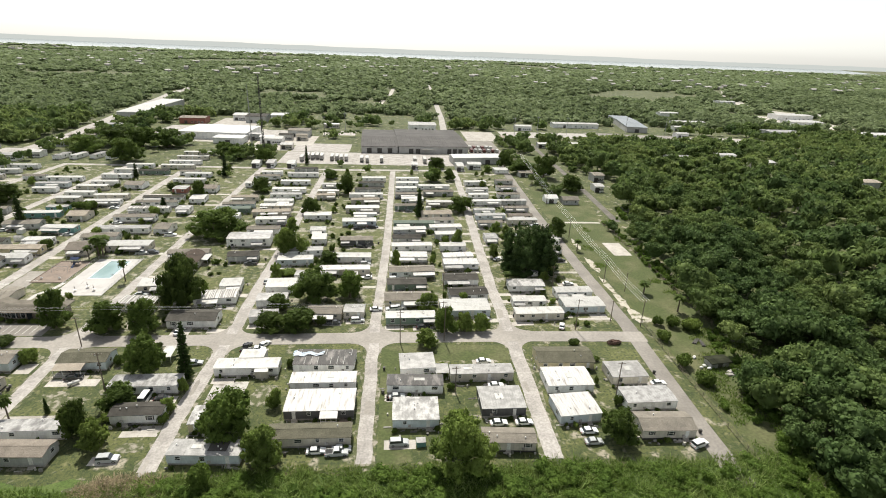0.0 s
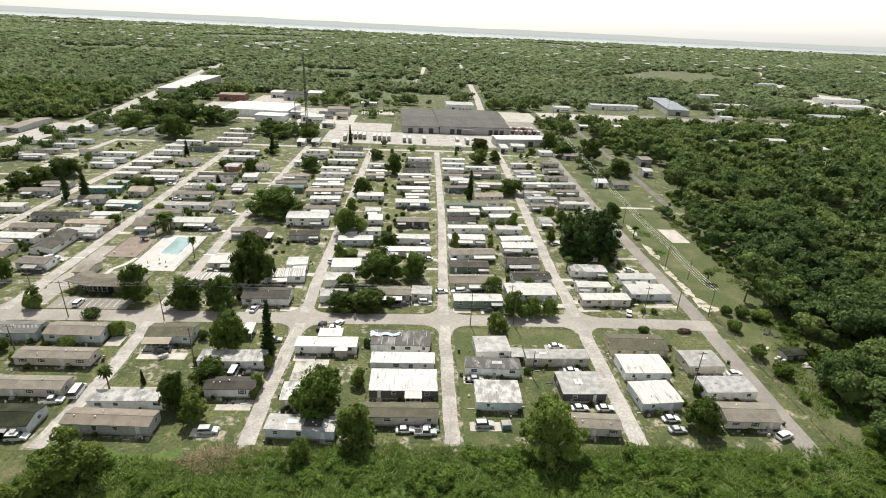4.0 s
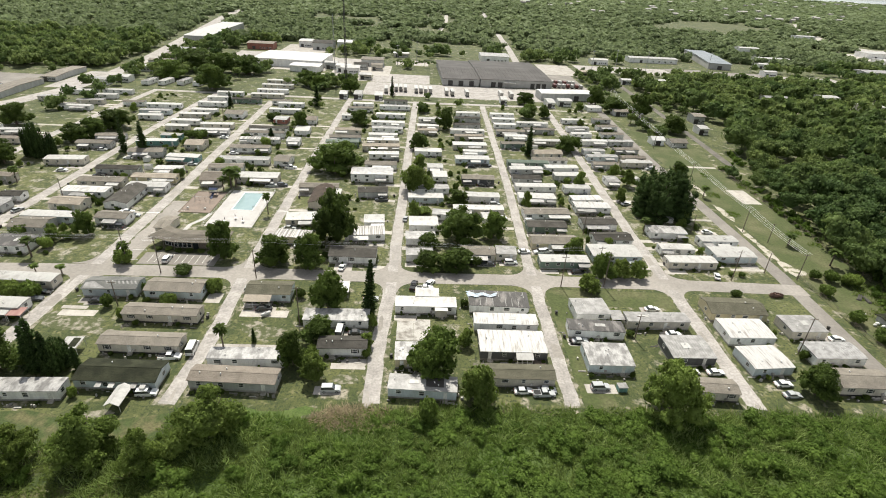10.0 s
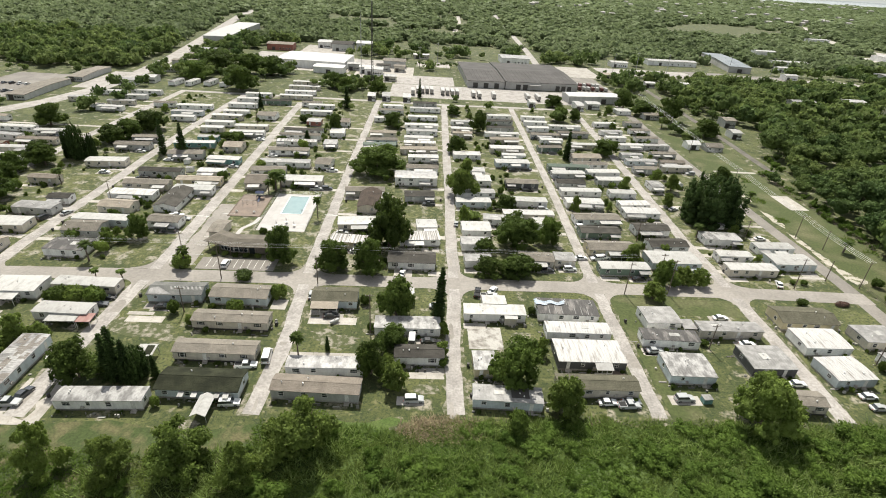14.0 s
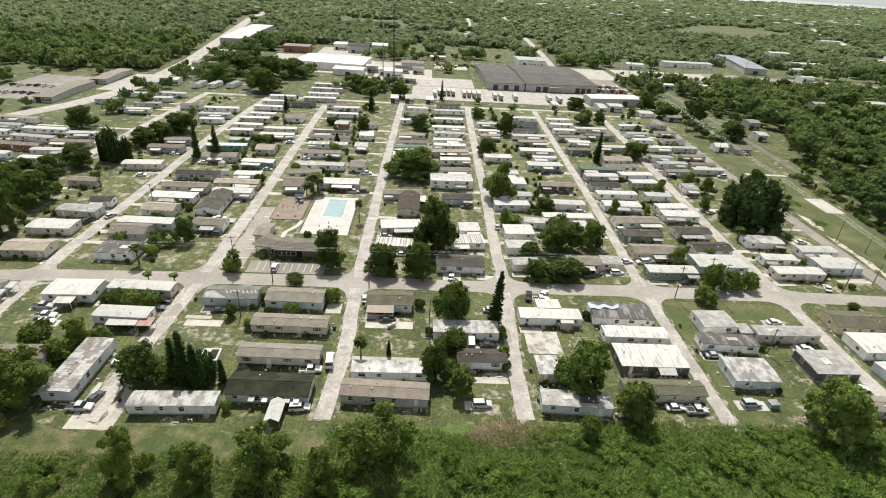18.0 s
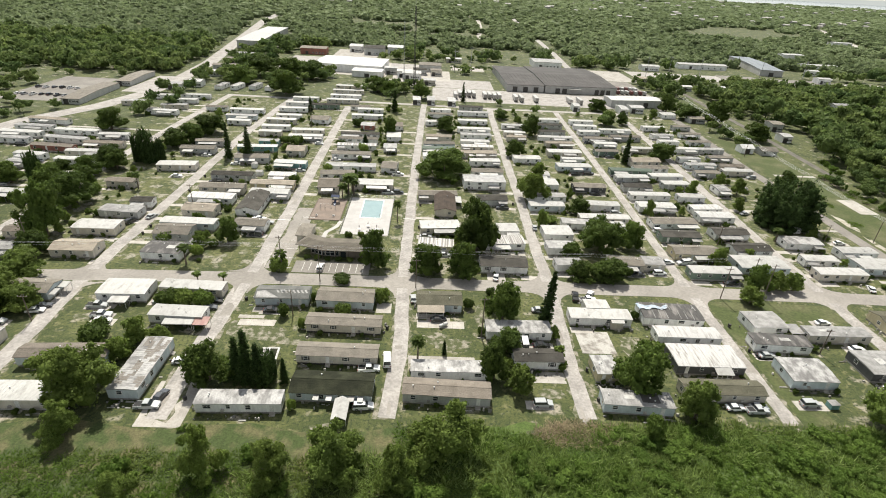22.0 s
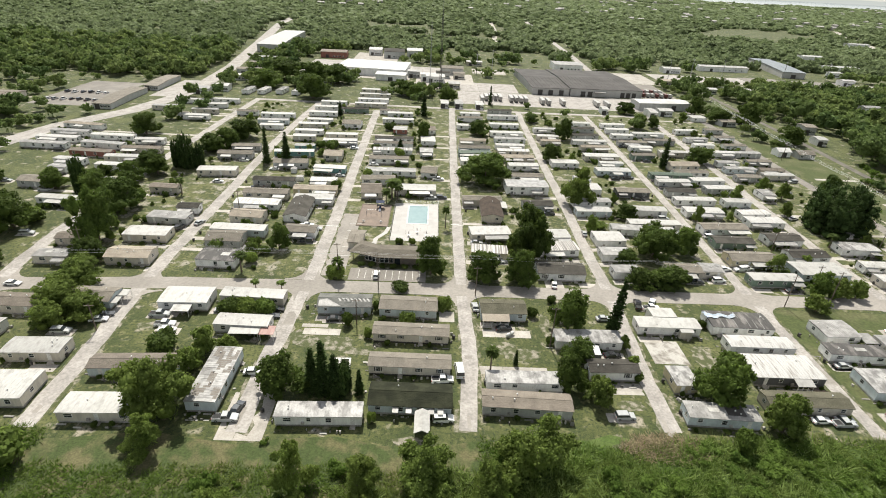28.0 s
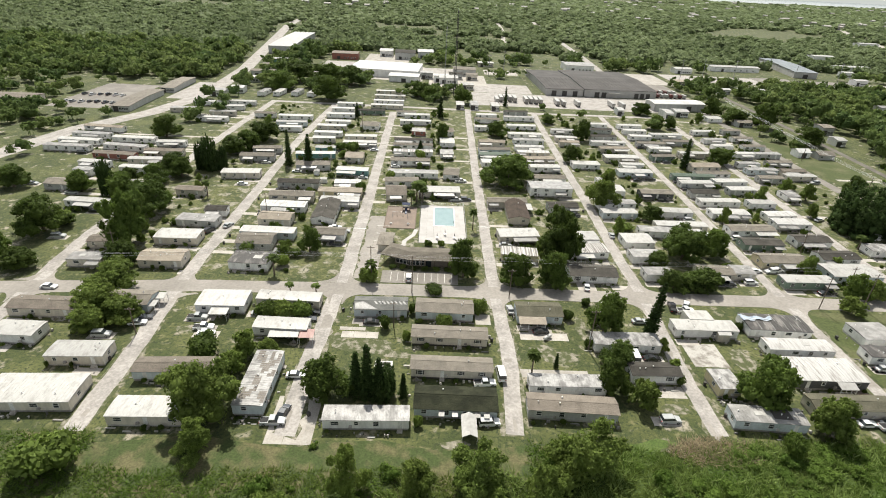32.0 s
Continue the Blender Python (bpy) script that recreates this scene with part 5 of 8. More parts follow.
for px0, py0, pw, pd, ph, wk, rk in ((149, 617, 19, 12, 5, "w", "W"), (222, 649, 58, 14, 5, "w", "W"), (396, 698, 44, 14, 5, "w", "W"), (354, 645, 12, 10, 5, "w", "W"), (115, 537, 14, 12, 4.5, "t", "T"), (143, 506, 9, 8, 4, "w", "W"), (169, 510, 25, 8, 4, "t", "W"),
                                    (98.5, 385, 11, 8, 3.2, "g", "G"), (113.5, 393, 9, 8, 3.2, "w", "W"), (247, 441, 20, 8, 7, "w", "L"), (150, 374, 8, 10, 5, "g", "G"), (140, 345, 6, 9, 4, "w", "W"), (30, 605, 30, 24, 6, "w", "L"),
                                    (296, 448, 16, 10, 8, "w", "W"), (312, 420, 18, 12, 8, "t", "W"), (345, 350, 16, 10, 9, "g", "T"), (464, 606, 40, 20, 8, "g", "L"), (580, 720, 48, 26, 7, "w", "W"), (622, 800, 60, 24, 7, "w", "W"), (600, 610, 60, 22, 7, "g", "W"), (625, 985, 34, 18, 9, "w", "W"), (400, 764, 28, 14, 9, "w", "W"), (330, 590, 14, 10, 5, "w", "W")):
    hall("shop_building", "low %s roadside building with a %s" % (WALL_TALK[wk], ROOF_TALK[rk]), "building", px0, py0, pw, pd, ph, 2, WALL[wk], (SHINGLE.get(rk) or TIN[rk]), 0.8, False, [(-pw / 4, 3, 3)], [(pw * k / 8, 1.6, 1.2, 1.2) for k in (0, 1, 2, 3)])
for px0, py0, pw, pd, ph, wk, rk in ((50, 403, 5, 14, 4, "w", "W"), (62, 408, 10, 9, 4, "w", "W"), (15, 404, 4, 10, 4, "w", "W"), (-103.6, 402, 5, 12, 3.4, "w", "W"), (-93.2, 404, 5, 14, 3.4, "w", "L"), (-78, 403, 5, 12, 3.4, "w", "W"),
                                    (-295, 690, 26, 140, 8, "g", "W"), (-277, 556, 20, 10, 5, "c", "L"), (-323, 376, 11, 52, 3.4, "g", "G"), (-320, 430, 10, 42, 3.4, "g", "G"), (-272, 524, 20, 9, 5, "t", "G"), (-281, 409, 11, 9, 4, "w", "L"), (-271, 422, 9, 10, 4, "w", "W"), (-400, 360, 40, 14, 5, "t", "B"), (-420, 300, 40, 14, 5, "t", "G")):
    hall("shop_building", "low %s roadside building with a %s" % (WALL_TALK[wk], ROOF_TALK[rk]), "building", px0, py0, pw, pd, ph, 2, WALL[wk], (SHINGLE.get(rk) or TIN[rk]), 0.8, False, [(-pw / 4, 3, 3)], [(pw * k / 8, 1.6, 1.2, 1.2) for k in (0, 1, 2, 3)])

BLUEROOF = mat("blue_grey_sheet_roof", (0.2, 0.22, 0.235), (0.15, 0.17, 0.185), rough=0.6, scale=0.05, fine=0.6, var=0.12)
hall("warehouse", "long low warehouse with a blue-grey metal roof", "warehouse", 299.5, 673, 24, 112, 6.5, -10, GREYWALL, BLUEROOF, 1.2, False, [(0, 5, 4)])
YARDS += [(119, 444, 8, 17), (150, 361, 6, 8), (140.5, 334, 4, 6), (248, 428, 11, 8), (297, 434, 9, 9), (312, 407, 9, 8), (105, 374, 10, 6)]
# the clubhouse by the pool: low hipped brown roof over a glazed front
CLUBROOF = mat("club_shingle", (0.165, 0.148, 0.122), (0.125, 0.111, 0.092), rough=0.9, scale=0.4, fine=5, var=0.2, bump=0.02, spec=0.1)
club = thing("clubhouse", "low brown clubhouse with a hipped shingle roof and glazed front", "clubhouse", 0, 0)
CLUBWALL = mat("clubhouse_wall", (0.24, 0.20, 0.16), (0.19, 0.16, 0.13), rough=0.8)


def bent(front, back, z0, z1):
    """A block over a bent plan: points along its near side and its far side."""
    n = len(front)
    ring = front + back[::-1]
    vs = [(x, y, z) for z in (z0, z1) for x, y in ring]
    m = 2 * n
    fs = [(i, (i + 1) % m, (i + 1) % m + m, i + m) for i in range(m)]
    for k in range(n - 1):
        fs += [(k + m, k + 1 + m, m - 2 - k + m, m - 1 - k + m), (m - 1 - k, m - 2 - k, k + 1, k)]
    return Shape().add(vs, fs)


part("wall", bent([(-133.2, 168.6), (-128.2, 166.6), (-112.0, 166.4)], [(-132.4, 174.2), (-128.9, 172.4), (-112.0, 172.4)], 0, 3.4).mesh("wall", CLUBWALL), club)
EAVE, RIDGE, REAR = [(-138.4, 168.2), (-128.6, 164.5), (-110.9, 164.4)], [(-134.6, 171.9), (-128.9, 169.1), (-114.6, 169.0)], [(-134.9, 176.6), (-129.2, 173.8), (-110.9, 173.7)]
s = bent(EAVE, REAR, 3.3, 3.52)
vs = [(x, y, z) for row, z in ((EAVE, 3.53), (RIDGE, 4.45), (REAR, 3.53)) for x, y in row]
s.add(vs, [(0, 1, 4, 3), (1, 2, 5, 4), (3, 4, 7, 6), (4, 5, 8, 7), (0, 3, 6), (2, 8, 5)])
part("roof", s.mesh("roof", CLUBROOF), club, "brown shingle roof bent round the corner")
for k in range(1, 7):
    f = k / 7
    row = [(a[0] + (b[0] - a[0]) * f, a[1] + (b[1] - a[1]) * f) for a, b in zip(EAVE, RIDGE)]
    part("shingle_course", bent([(x, y - 0.1) for x, y in row], [(x, y + 0.1) for x, y in row], 3.48 + 0.92 * f, 3.565 + 0.92 * f).mesh("shingle_course", CLUBROOF), club)
for k in range(4):
    add_window(club, -132.3 + 1.25 * k, 168.2 - 0.5 * k, 0.5, 1.1, 2.3, -21.8)
for k in range(3):
    add_window(club, -127.0 + 1.5 * k, 166.55, 0.5, 1.3, 2.3, 0)
for x, y in ((-137.0, 168.6), (-132.8, 166.9), (-128.6, 165.2), (-124.2, 165.0), (-119.8, 165.0), (-115.4, 165.0), (-111.6, 165.0)):
    part("post", cached("club_post", lambda: Shape().box(-0.1, 0.1, -0.1, 0.1, 0, 3.3).mesh("post", WOOD)), club, "", (x, y, 0))
part("door", cached("club_door", lambda: Shape().box(-0.9, 0.9, -0.05, 0.02, 0, 2.4).mesh("door", PANE)), club, "glazed double door", (-121.8, 166.4, 0))
kiosk = hall("kiosk", "small tan shingle-roofed kiosk", "kiosk", -137.4, 181.0, 4.4, 9.2, 2.6, -3, WALL["t"], SHINGLE["G"], 0.8)

# pool and deck
deck = Shape()
for ax, bx, ay, by in ((-125.8, -120.4, 184, 219), (-112.0, -108, 184, 219), (-120.4, -112.0, 216.8, 219), (-120.4, -112.0, 184, 198.9)):
    nx, ny = max(1, round((bx - ax) / 2.7)), max(1, round((by - ay) / 2.7))
    for i in range(nx):
        for j in range(ny):
            deck.box(ax + (bx - ax) * i / nx, ax + (bx - ax) * (i + 1) / nx - 0.03, ay + (by - ay) * j / ny, ay + (by - ay) * (j + 1) / ny - 0.03, -0.1, 0.08)
structure("pool_deck", deck.mesh("pool_deck", DECK), "pale concrete pool deck")
pool = thing("swimming_pool", "rectangular swimming pool with pale turquoise water", "swimming pool", -116.2, 207.85)
part("water", Shape().box(-3.95, 3.95, -8.75, 8.75, -0.3, -0.06 + 0.1).mesh("water", POOLWATER), pool)
cop = Shape()
for a in (-1, 1):
    cop.box(a * 4.1 - 0.2, a * 4.1 + 0.2, -9.05, 9.05, -0.2, 0.14).box(-3.9, 3.9, a * 8.85 - 0.2, a * 8.85 + 0.2, -0.2, 0.14)
part("coping", cop.mesh("coping", TRIM), pool, "white coping")
for a in (-0.3, 0.3):
    part("ladder_rail", cached("ladder", lambda: Shape().tube((0, 0, 0.1), (0, 0, 0.9), 0.04, 0.04).tube((0, 0, 0.9), (0.5, 0, 0.9), 0.04, 0.04).tube((0.5, 0, 0.9), (0.6, 0, 0), 0.04, 0.04).mesh("ladder_rail", STEEL)), pool, "", (3.6, -6.4 + a, 0))
for tx, ty in ((-116, 190.5), (-119, 187.5), (-112.5, 188)):
    tb = thing("patio_table", "small round patio table with a closed umbrella", "table", tx, ty, 0.08, 0, "patio tables")
    part("tabletop", cached("ttop", lambda: Shape().tube((0, 0, 0.68), (0, 0, 0.73), 0.6, 0.6, 14).mesh("tabletop", TRIM)), tb)
    part("pole", cached("tpole", lambda: Shape().tube((0, 0, 0), (0, 0, 2.4), 0.03, 0.03).mesh("pole", STEEL)), tb)
    part("umbrella", cached("tumb", lambda: Shape().tube((0, 0, 1.3), (0, 0, 2.4), 0.16, 0.05).mesh("umbrella", DARKTRIM)), tb)
    part("base", cached("tbase", lambda: Shape().tube((0, 0, 0), (0, 0, 0.08), 0.35, 0.3, 12).mesh("base", CONC)), tb)


def fence(name, label, points, gap, height, material, rails=2):
    """Posts, rails and mesh wires from point to point."""
    ob = thing(name, label, "fence", 0, 0)
    post = cached((name, height), lambda: Shape().tube((0, 0, 0), (0, 0, height), 0.05, 0.05, 6).mesh("post", material))
    for (ax, ay), (bx, by) in zip(points, points[1:]):
        n = max(1, int(math.hypot(bx - ax, by - ay) / gap))
        for i in range(n):
            part("post", post, ob, "", (ax + (bx - ax) * i / n, ay + (by - ay) * i / n, 0))
        rs = Shape()
        for r in range(rails):
            z = height * (r + 1) / rails - 0.05
            rs.tube((ax, ay, z), (bx, by, z), 0.03, 0.03, 5)
        part("rail", rs.mesh("rail", material), ob)
    return ob


fence("pool_fence", "low metal fence round the pool deck", [(-126, 184), (-126, 219.3), (-107.8, 219.3), (-107.8, 184)], 2.4, 1.4, STEEL, 3)
fence("wire_fence", "tall wire fence with steel posts beside the road", [(87.6, 92), (88.5, 143), (89.2, 160), (104, 157.5)], 4.0, 1.8, WOOD, 4)
fence("boundary_fence", "dark weathered fence along the edge of the woods", [(114.6, 158), (115.7, 227), (116.4, 272)], 4.0, 1.8, WOOD, 5)

# playground
structure("playground", Shape().box(-139.6, -127.8, 195.5, 216, -0.1, 0.045).mesh("playground", SAND), "brown sand playground")
kerb = Shape().box(-139.9, -127.5, 195.2, 195.5, -0.1, 0.18).box(-139.9, -127.5, 216, 216.3, -0.1, 0.18).box(-139.9, -139.6, 195.5, 216, -0.1, 0.18).box(-127.8, -127.5, 195.5, 216, -0.1, 0.18)
structure("playground_kerb", kerb.mesh("playground_kerb", WOOD), "timber edging round the sand")
pl = thing("climbing_frame", "blue and dark climbing frame on sand", "playground", -132, 213)
BLUE = mat("play_blue", (0.03, 0.045, 0.1), rough=0.5)
part("deck", Shape().box(-1.5, 1.5, -1, 1, 1.3, 1.4).mesh("deck", DARKTRIM), pl)
part("roof", Shape().prism([(-1.2, 2.7), (0, 3.5), (1.2, 2.7)], -1.7, 1.7).mesh("roof", BLUE), pl)
for sx in (-1.4, 1.4):
    for sy in (-0.9, 0.9):
        part("leg", cached("pleg", lambda: Shape().tube((0, 0, 0), (0, 0, 2.8), 0.07, 0.07).mesh("leg", STEEL)), pl, "", (sx, sy, 0))
part("slide", Shape().prism([(-0.9, 1.4), (-3.6, 0.2), (-3.9, 0.2), (-3.9, 0.1), (-3.6, 0.1), (-0.9, 1.25)], -0.4, 0.4).mesh("slide", BLUE), pl)
for dx in (-137.2, -130.5):
    sp = thing("spring_rider", "small white spring rider on sand", "playground", dx, 198.5, 0.04, 0, "riders")
    part("seat", cached("rider", lambda: Shape().box(-0.5, 0.5, -0.25, 0.25, 0.45, 0.9, 0.12).mesh("seat", TRIM)), sp)
    part("spring", cached("rspring", lambda: Shape().tube((0, 0, 0), (0, 0, 0.5), 0.12, 0.1).mesh("spring", STEEL)), sp)
sw = thing("swing_set", "steel swing frame with two seats on sand", "playground", -134, 205.5)
fr = Shape().tube((-3, 0, 2.4), (3, 0, 2.4), 0.06, 0.06)
for a in (-3, 3):
    fr.tube((a, 0, 2.4), (a, -1, 0), 0.05, 0.05).tube((a, 0, 2.4), (a, 1, 0), 0.05, 0.05)
part("frame", fr.mesh("frame", STEEL), sw)
for a in (-1.2, 1.2):
    part("swing", cached("swing", lambda: Shape().tube((-0.25, 0, 2.4), (-0.25, 0, 0.55), 0.015, 0.015, 4).tube((0.25, 0, 2.4), (0.25, 0, 0.55), 0.015, 0.015, 4).box(-0.3, 0.3, -0.1, 0.1, 0.5, 0.56).mesh("swing", RUBBER)), sw, "", (a, 0, 0))
path = strip([(-127, 195), (-128, 190), (-131, 185), (-131.5, 177)], 1.6, 0.05)
structure("footpath", path.mesh("footpath", DECK), "pale curving concrete path")
lines = Shape()
for k in range(10):
    lines.box(-134 + 2.2 * k, -133.88 + 2.2 * k, 156.6, 162, 0.05, 0.062)
for k in range(7):
    lines.box(-142.3, -137.6, 158 + 6.5 * k, 158.15 + 6.5 * k, 0.02, 0.05 + 0.01)
structure("bay_lines", lines.mesh("bay_lines", PAINT), "white painted parking bay lines")

# white peaked canopy before the dark double-wide
can = thing("carport", "white peaked fabric carport on thin posts", "carport", -111.5, 94.6)
part("canopy", Shape().prism([(-1.7, 2.1), (0, 3.0), (1.7, 2.1), (1.7, 2.0), (0, 2.9), (-1.7, 2.0)], -3.2, 3.2).mesh("canopy", TIN["W"]), can, "white peaked canopy", None, 90)
for sx in (-1.6, 1.6):
    for sy in (-3, 3):
        part("post", cached("cpost", lambda: Shape().tube((0, 0, 0), (0, 0, 2.1), 0.04, 0.04).mesh("post", TRIM)), can, "", (sx, sy, 0))
for cx, cy, cw, cd, cm in ((-67.5, 141.5, 3.2, 6, "W"), (14.0, 130.4, 4.0, 4.6, "L"), (-179.7, 133.6, 5, 3.6, "W"), (71, 176.5, 5, 4, "W"), (-198.6, 140.0, 2.6, 3.0, "W"), (-199.4, 136.0, 2.8, 3.0, "W"), (-159.3, 124.6, 7.8, 3.6, "W"), (-153.3, 124.6, 3.8, 3.6, "F"), (-131.8, 112.2, 4.4, 4.4, "W")):
    cp = thing("carport", "flat metal carport on thin posts beside a home", "carport", cx, cy, 0, 2, "carports")
    if cx == -131.8:
        part("panel", Shape().prism([(-1.7, 2.44), (-1.7, 2.47), (1.7, 2.62), (1.7, 2.59)], -0.1, 1.7).mesh("panel", SHINGLE["X"]), cp, "dark roof panel")
    part("canopy", Shape().prism([(-cd / 2, 2.3), (-cd / 2, 2.4), (cd / 2, 2.6), (cd / 2, 2.5)], -cw / 2, cw / 2).mesh("canopy", TIN.get(cm) or SHINGLE[cm]), cp)
    for sx in (-1, 1):
        for sy in (-1, 1):
            part("post", cached("fpost", lambda: Shape().box(-0.05, 0.05, -0.05, 0.05, 0, 2.35).mesh("post", TRIM)), cp, "", (sx * (cw / 2 - 0.2), sy * (cd / 2 - 0.2), 0))
tp = thing("tarpaulin", "crumpled blue tarpaulin on the patched roof", "tarpaulin", -26, 137.6, 3.5)
ts = Shape()
tr_ = random.Random(9)
gx, gy = 14, 6
for j in range(gy):
    for i in range(gx):
        ts.v.append((-4 + 9 * i / (gx - 1) + tr_.uniform(-0.3, 0.3), (-1.2 + 2.4 * j / (gy - 1)) * (1 - 0.5 * i / gx) + 0.9 * math.sin(i * 1.1) * 0.5 + tr_.uniform(-0.25, 0.25), tr_.uniform(-0.05, 0.2)))
ts.f += [(j * gx + i, j * gx + i + 1, (j + 1) * gx + i + 1, (j + 1) * gx + i) for j in range(gy - 1) for i in range(gx - 1)]
part("sheet", ts.mesh("sheet", TARP), tp)

# lorry trailers on the yard
for k, tx in enumerate((-70.5, -66.8, -63.2, -59.6, -51, -47.2, -43.4, -39.6, -27, -22.5, -11, 16, -74.2, 24)):
    ty = (433 if k < 4 else 430 if k < 8 else 426) + (k % 3) * 0.8
    tl = thing("lorry_trailer", "white box lorry trailer on the yard", "trailer", tx, ty, 0.02, 2, "lorry trailers")
    part("box", cached("tbox", lambda: Shape().box(-1.3, 1.3, -6, 6, 1.1, 3.9, 0.02).mesh("box", TIN["W"])), tl)
    part("frame", cached("tframe", lambda: Shape().box(-0.5, 0.5, -5.8, 5.6, 0.85, 1.1).mesh("frame", DARKTRIM)), tl)
    part("rear_door", cached("trear", lambda: Shape().box(-1.2, 1.2, -6.06, -6.0, 1.15, 3.8).mesh("rear_door", SKIRT)), tl)
    for sx in (-1.05, 1.05):
        for sy in (-4.6, -3.4):
            part("wheel", cached("twheel", lambda: Shape().tube((-0.18, 0, 0.5), (0.18, 0, 0.5), 0.5, 0.5, 14).mesh("wheel", RUBBER)), tl, "", (sx, sy, 0))
        part("landing_leg", cached("tleg", lambda: Shape().box(-0.08, 0.08, -0.08, 0.08, 0, 0.9).mesh("landing_leg", STEEL)), tl, "", (sx * 0.7, 3.2, 0))

RED = mat("red_paint", (0.16, 0.06, 0.05), (0.11, 0.045, 0.04), rough=0.5, scale=0.8)
for k in range(13):
    col = k % 5 in (0, 3)
    tk = thing("box_truck", "%s box truck in the warehouse car park" % ("red" if col else "white"), "truck", 69 + 3.9 * (k % 7) + 0.4 * (k // 7), 474 + 15 * (k // 7), 0.02, 4, "box trucks")
    part("box", cached(("kbox", col), lambda: Shape().box(-1.2, 1.2, -3.6, 1.6, 0.9, 3.2, 0.02).mesh("box", RED if col else TIN["W"])), tk)
    part("cab", cached("kcab", lambda: Shape().box(-1.1, 1.1, 1.7, 3.6, 0.6, 2.4, 0.12).mesh("cab", TRIM)), tk)
    for sy in (-2.4, 2.6):
        part("axle", cached("kaxle", lambda: Shape().tube((-1.1, 0, 0.48), (1.1, 0, 0.48), 0.48, 0.48, 12).mesh("axle", RUBBER)), tk, "", (0, sy, 0))

# ---- vehicles ----
CARS = {  # length, width, body top, roof top, bonnet, windscreen foot, roof front, roof back, rear glass foot, tail
    "car": (4.7, 1.8, 0.86, 1.42, 1.25, 1.0, 0.2, -1.15, -1.75),
    "suv": (4.8, 1.9, 1.05, 1.75, 1.35, 1.1, 0.45, -2.0, -2.25),
    "pickup": (5.5, 1.95, 1.05, 1.8, 1.5, 1.25, 0.6, -0.55, -0.75),
    "van": (5.6, 2.0, 1.15, 2.3, 2.1, 2.0, 1.25, -2.6, -2.7),
}


def vehicle(kind, colour, x, y, heading):
    L, W, B, R, bonnet, ws, rf, rb, rg = CARS[kind]
    paint = CARPAINT[colour]
    words = {"car": "saloon car", "suv": "sport utility car", "pickup": "pickup truck", "van": "passenger van"}[kind]
    ob = thing(kind if kind != "car" else "car", "%s %s parked beside the street" % (colour, words), "car" if kind in ("car", "suv") else kind, x, y, 0.03, heading, "parked cars")
    h = L / 2

    def body():
        s = Shape()
        side = [(-h, 0.4), (-h + 0.1, B - 0.1), (-h + 0.25, B), (bonnet, B), (h - 0.15, B - 0.18), (h, B - 0.35), (h, 0.35), (h - 0.5, 0.25), (-h + 0.4, 0.25)]
        n = len(side)
        for w, shift in ((W / 2, 0),):
            vs = [(a, -w + (0.06 if b > B - 0.2 else 0), b) for a, b in side] + [(a, w - (0.06 if b > B - 0.2 else 0), b) for a, b in side]
            s.add(vs, [(i, (i + 1) % n, (i + 1) % n + n, i + n) for i in range(n)] + [tuple(reversed(range(n))), tuple(range(n, 2 * n))])
        return s.mesh("body", paint)

    def cabin(z0, z1, inset, material, name):
        s = Shape()
        w0, w1 = W / 2 - 0.07 - inset, W / 2 - 0.18 - inset
        s.add([(rg, -w0, z0), (ws, -w0, z0), (ws, w0, z0), (rg, w0, z0), (rb, -w1, z1), (rf, -w1, z1), (rf, w1, z1), (rb, w1, z1)],
              [(3, 2, 1, 0), (4, 5, 6, 7), (0, 1, 5, 4), (1, 2, 6, 5), (2, 3, 7, 6), (3, 0, 4, 7)])
        return s.mesh(name, material)
    part("body", cached(("body", kind, colour), body), ob, colour + " body")
    part("glasshouse", cached(("glass", kind), lambda: cabin(B - 0.02, R - 0.06, 0.0, PANE, "glasshouse")), ob, "dark tinted windows")
    part("roof", cached(("roof", kind, colour), lambda: Shape().box(rb - 0.06, rf + 0.08, -W / 2 + 0.14, W / 2 - 0.14, R - 0.08, R, 0.06).mesh("roof", paint)), ob)
    if kind == "pickup":
        part("load_bed", cached("bed", lambda: Shape().box(-h + 0.2, rg - 0.1, -W / 2 + 0.18, W / 2 - 0.18, B - 0.01, B + 0.012).mesh("load_bed", RUBBER)), ob, "dark load bed")
    for sx in (h - 0.85, -h + 0.95):
        for sy in (-W / 2 + 0.08, W / 2 - 0.08):
            wheel = part("wheel", cached("tyre", lambda: Shape().tube((0, -0.11, 0), (0, 0.11, 0), 0.33, 0.33, 14).mesh("wheel", RUBBER)), ob, "", (sx, sy, 0.33))
            part("rim", cached("rim", lambda: Shape().tube((0, -0.12, 0), (0, 0.12, 0), 0.19, 0.19, 10).mesh("rim", CHROME)), wheel)
    for sy in (-W / 2 + 0.28, W / 2 - 0.28):
        part("headlight", cached("headlight", lambda: Shape().box(-0.06, 0.03, -0.16, 0.16, -0.08, 0.08).mesh("headlight", TRIM)), ob, "", (h, sy, B - 0.42))
        part("tail_light", cached("taillight", lambda: Shape().box(-0.03, 0.06, -0.12, 0.12, -0.1, 0.1).mesh("tail_light", REDLAMP)), ob, "", (-h + 0.02, sy, B - 0.3))
    # the pad it stands on
    if abs(heading) < 15 and 112 < y < 300:
        if not any(abs(x - street_x(q, y)) < 6.5 for q in range(7)):
            slab(x - 3.4, x + 3.4, y - 1.5, y + 1.5)
    return ob


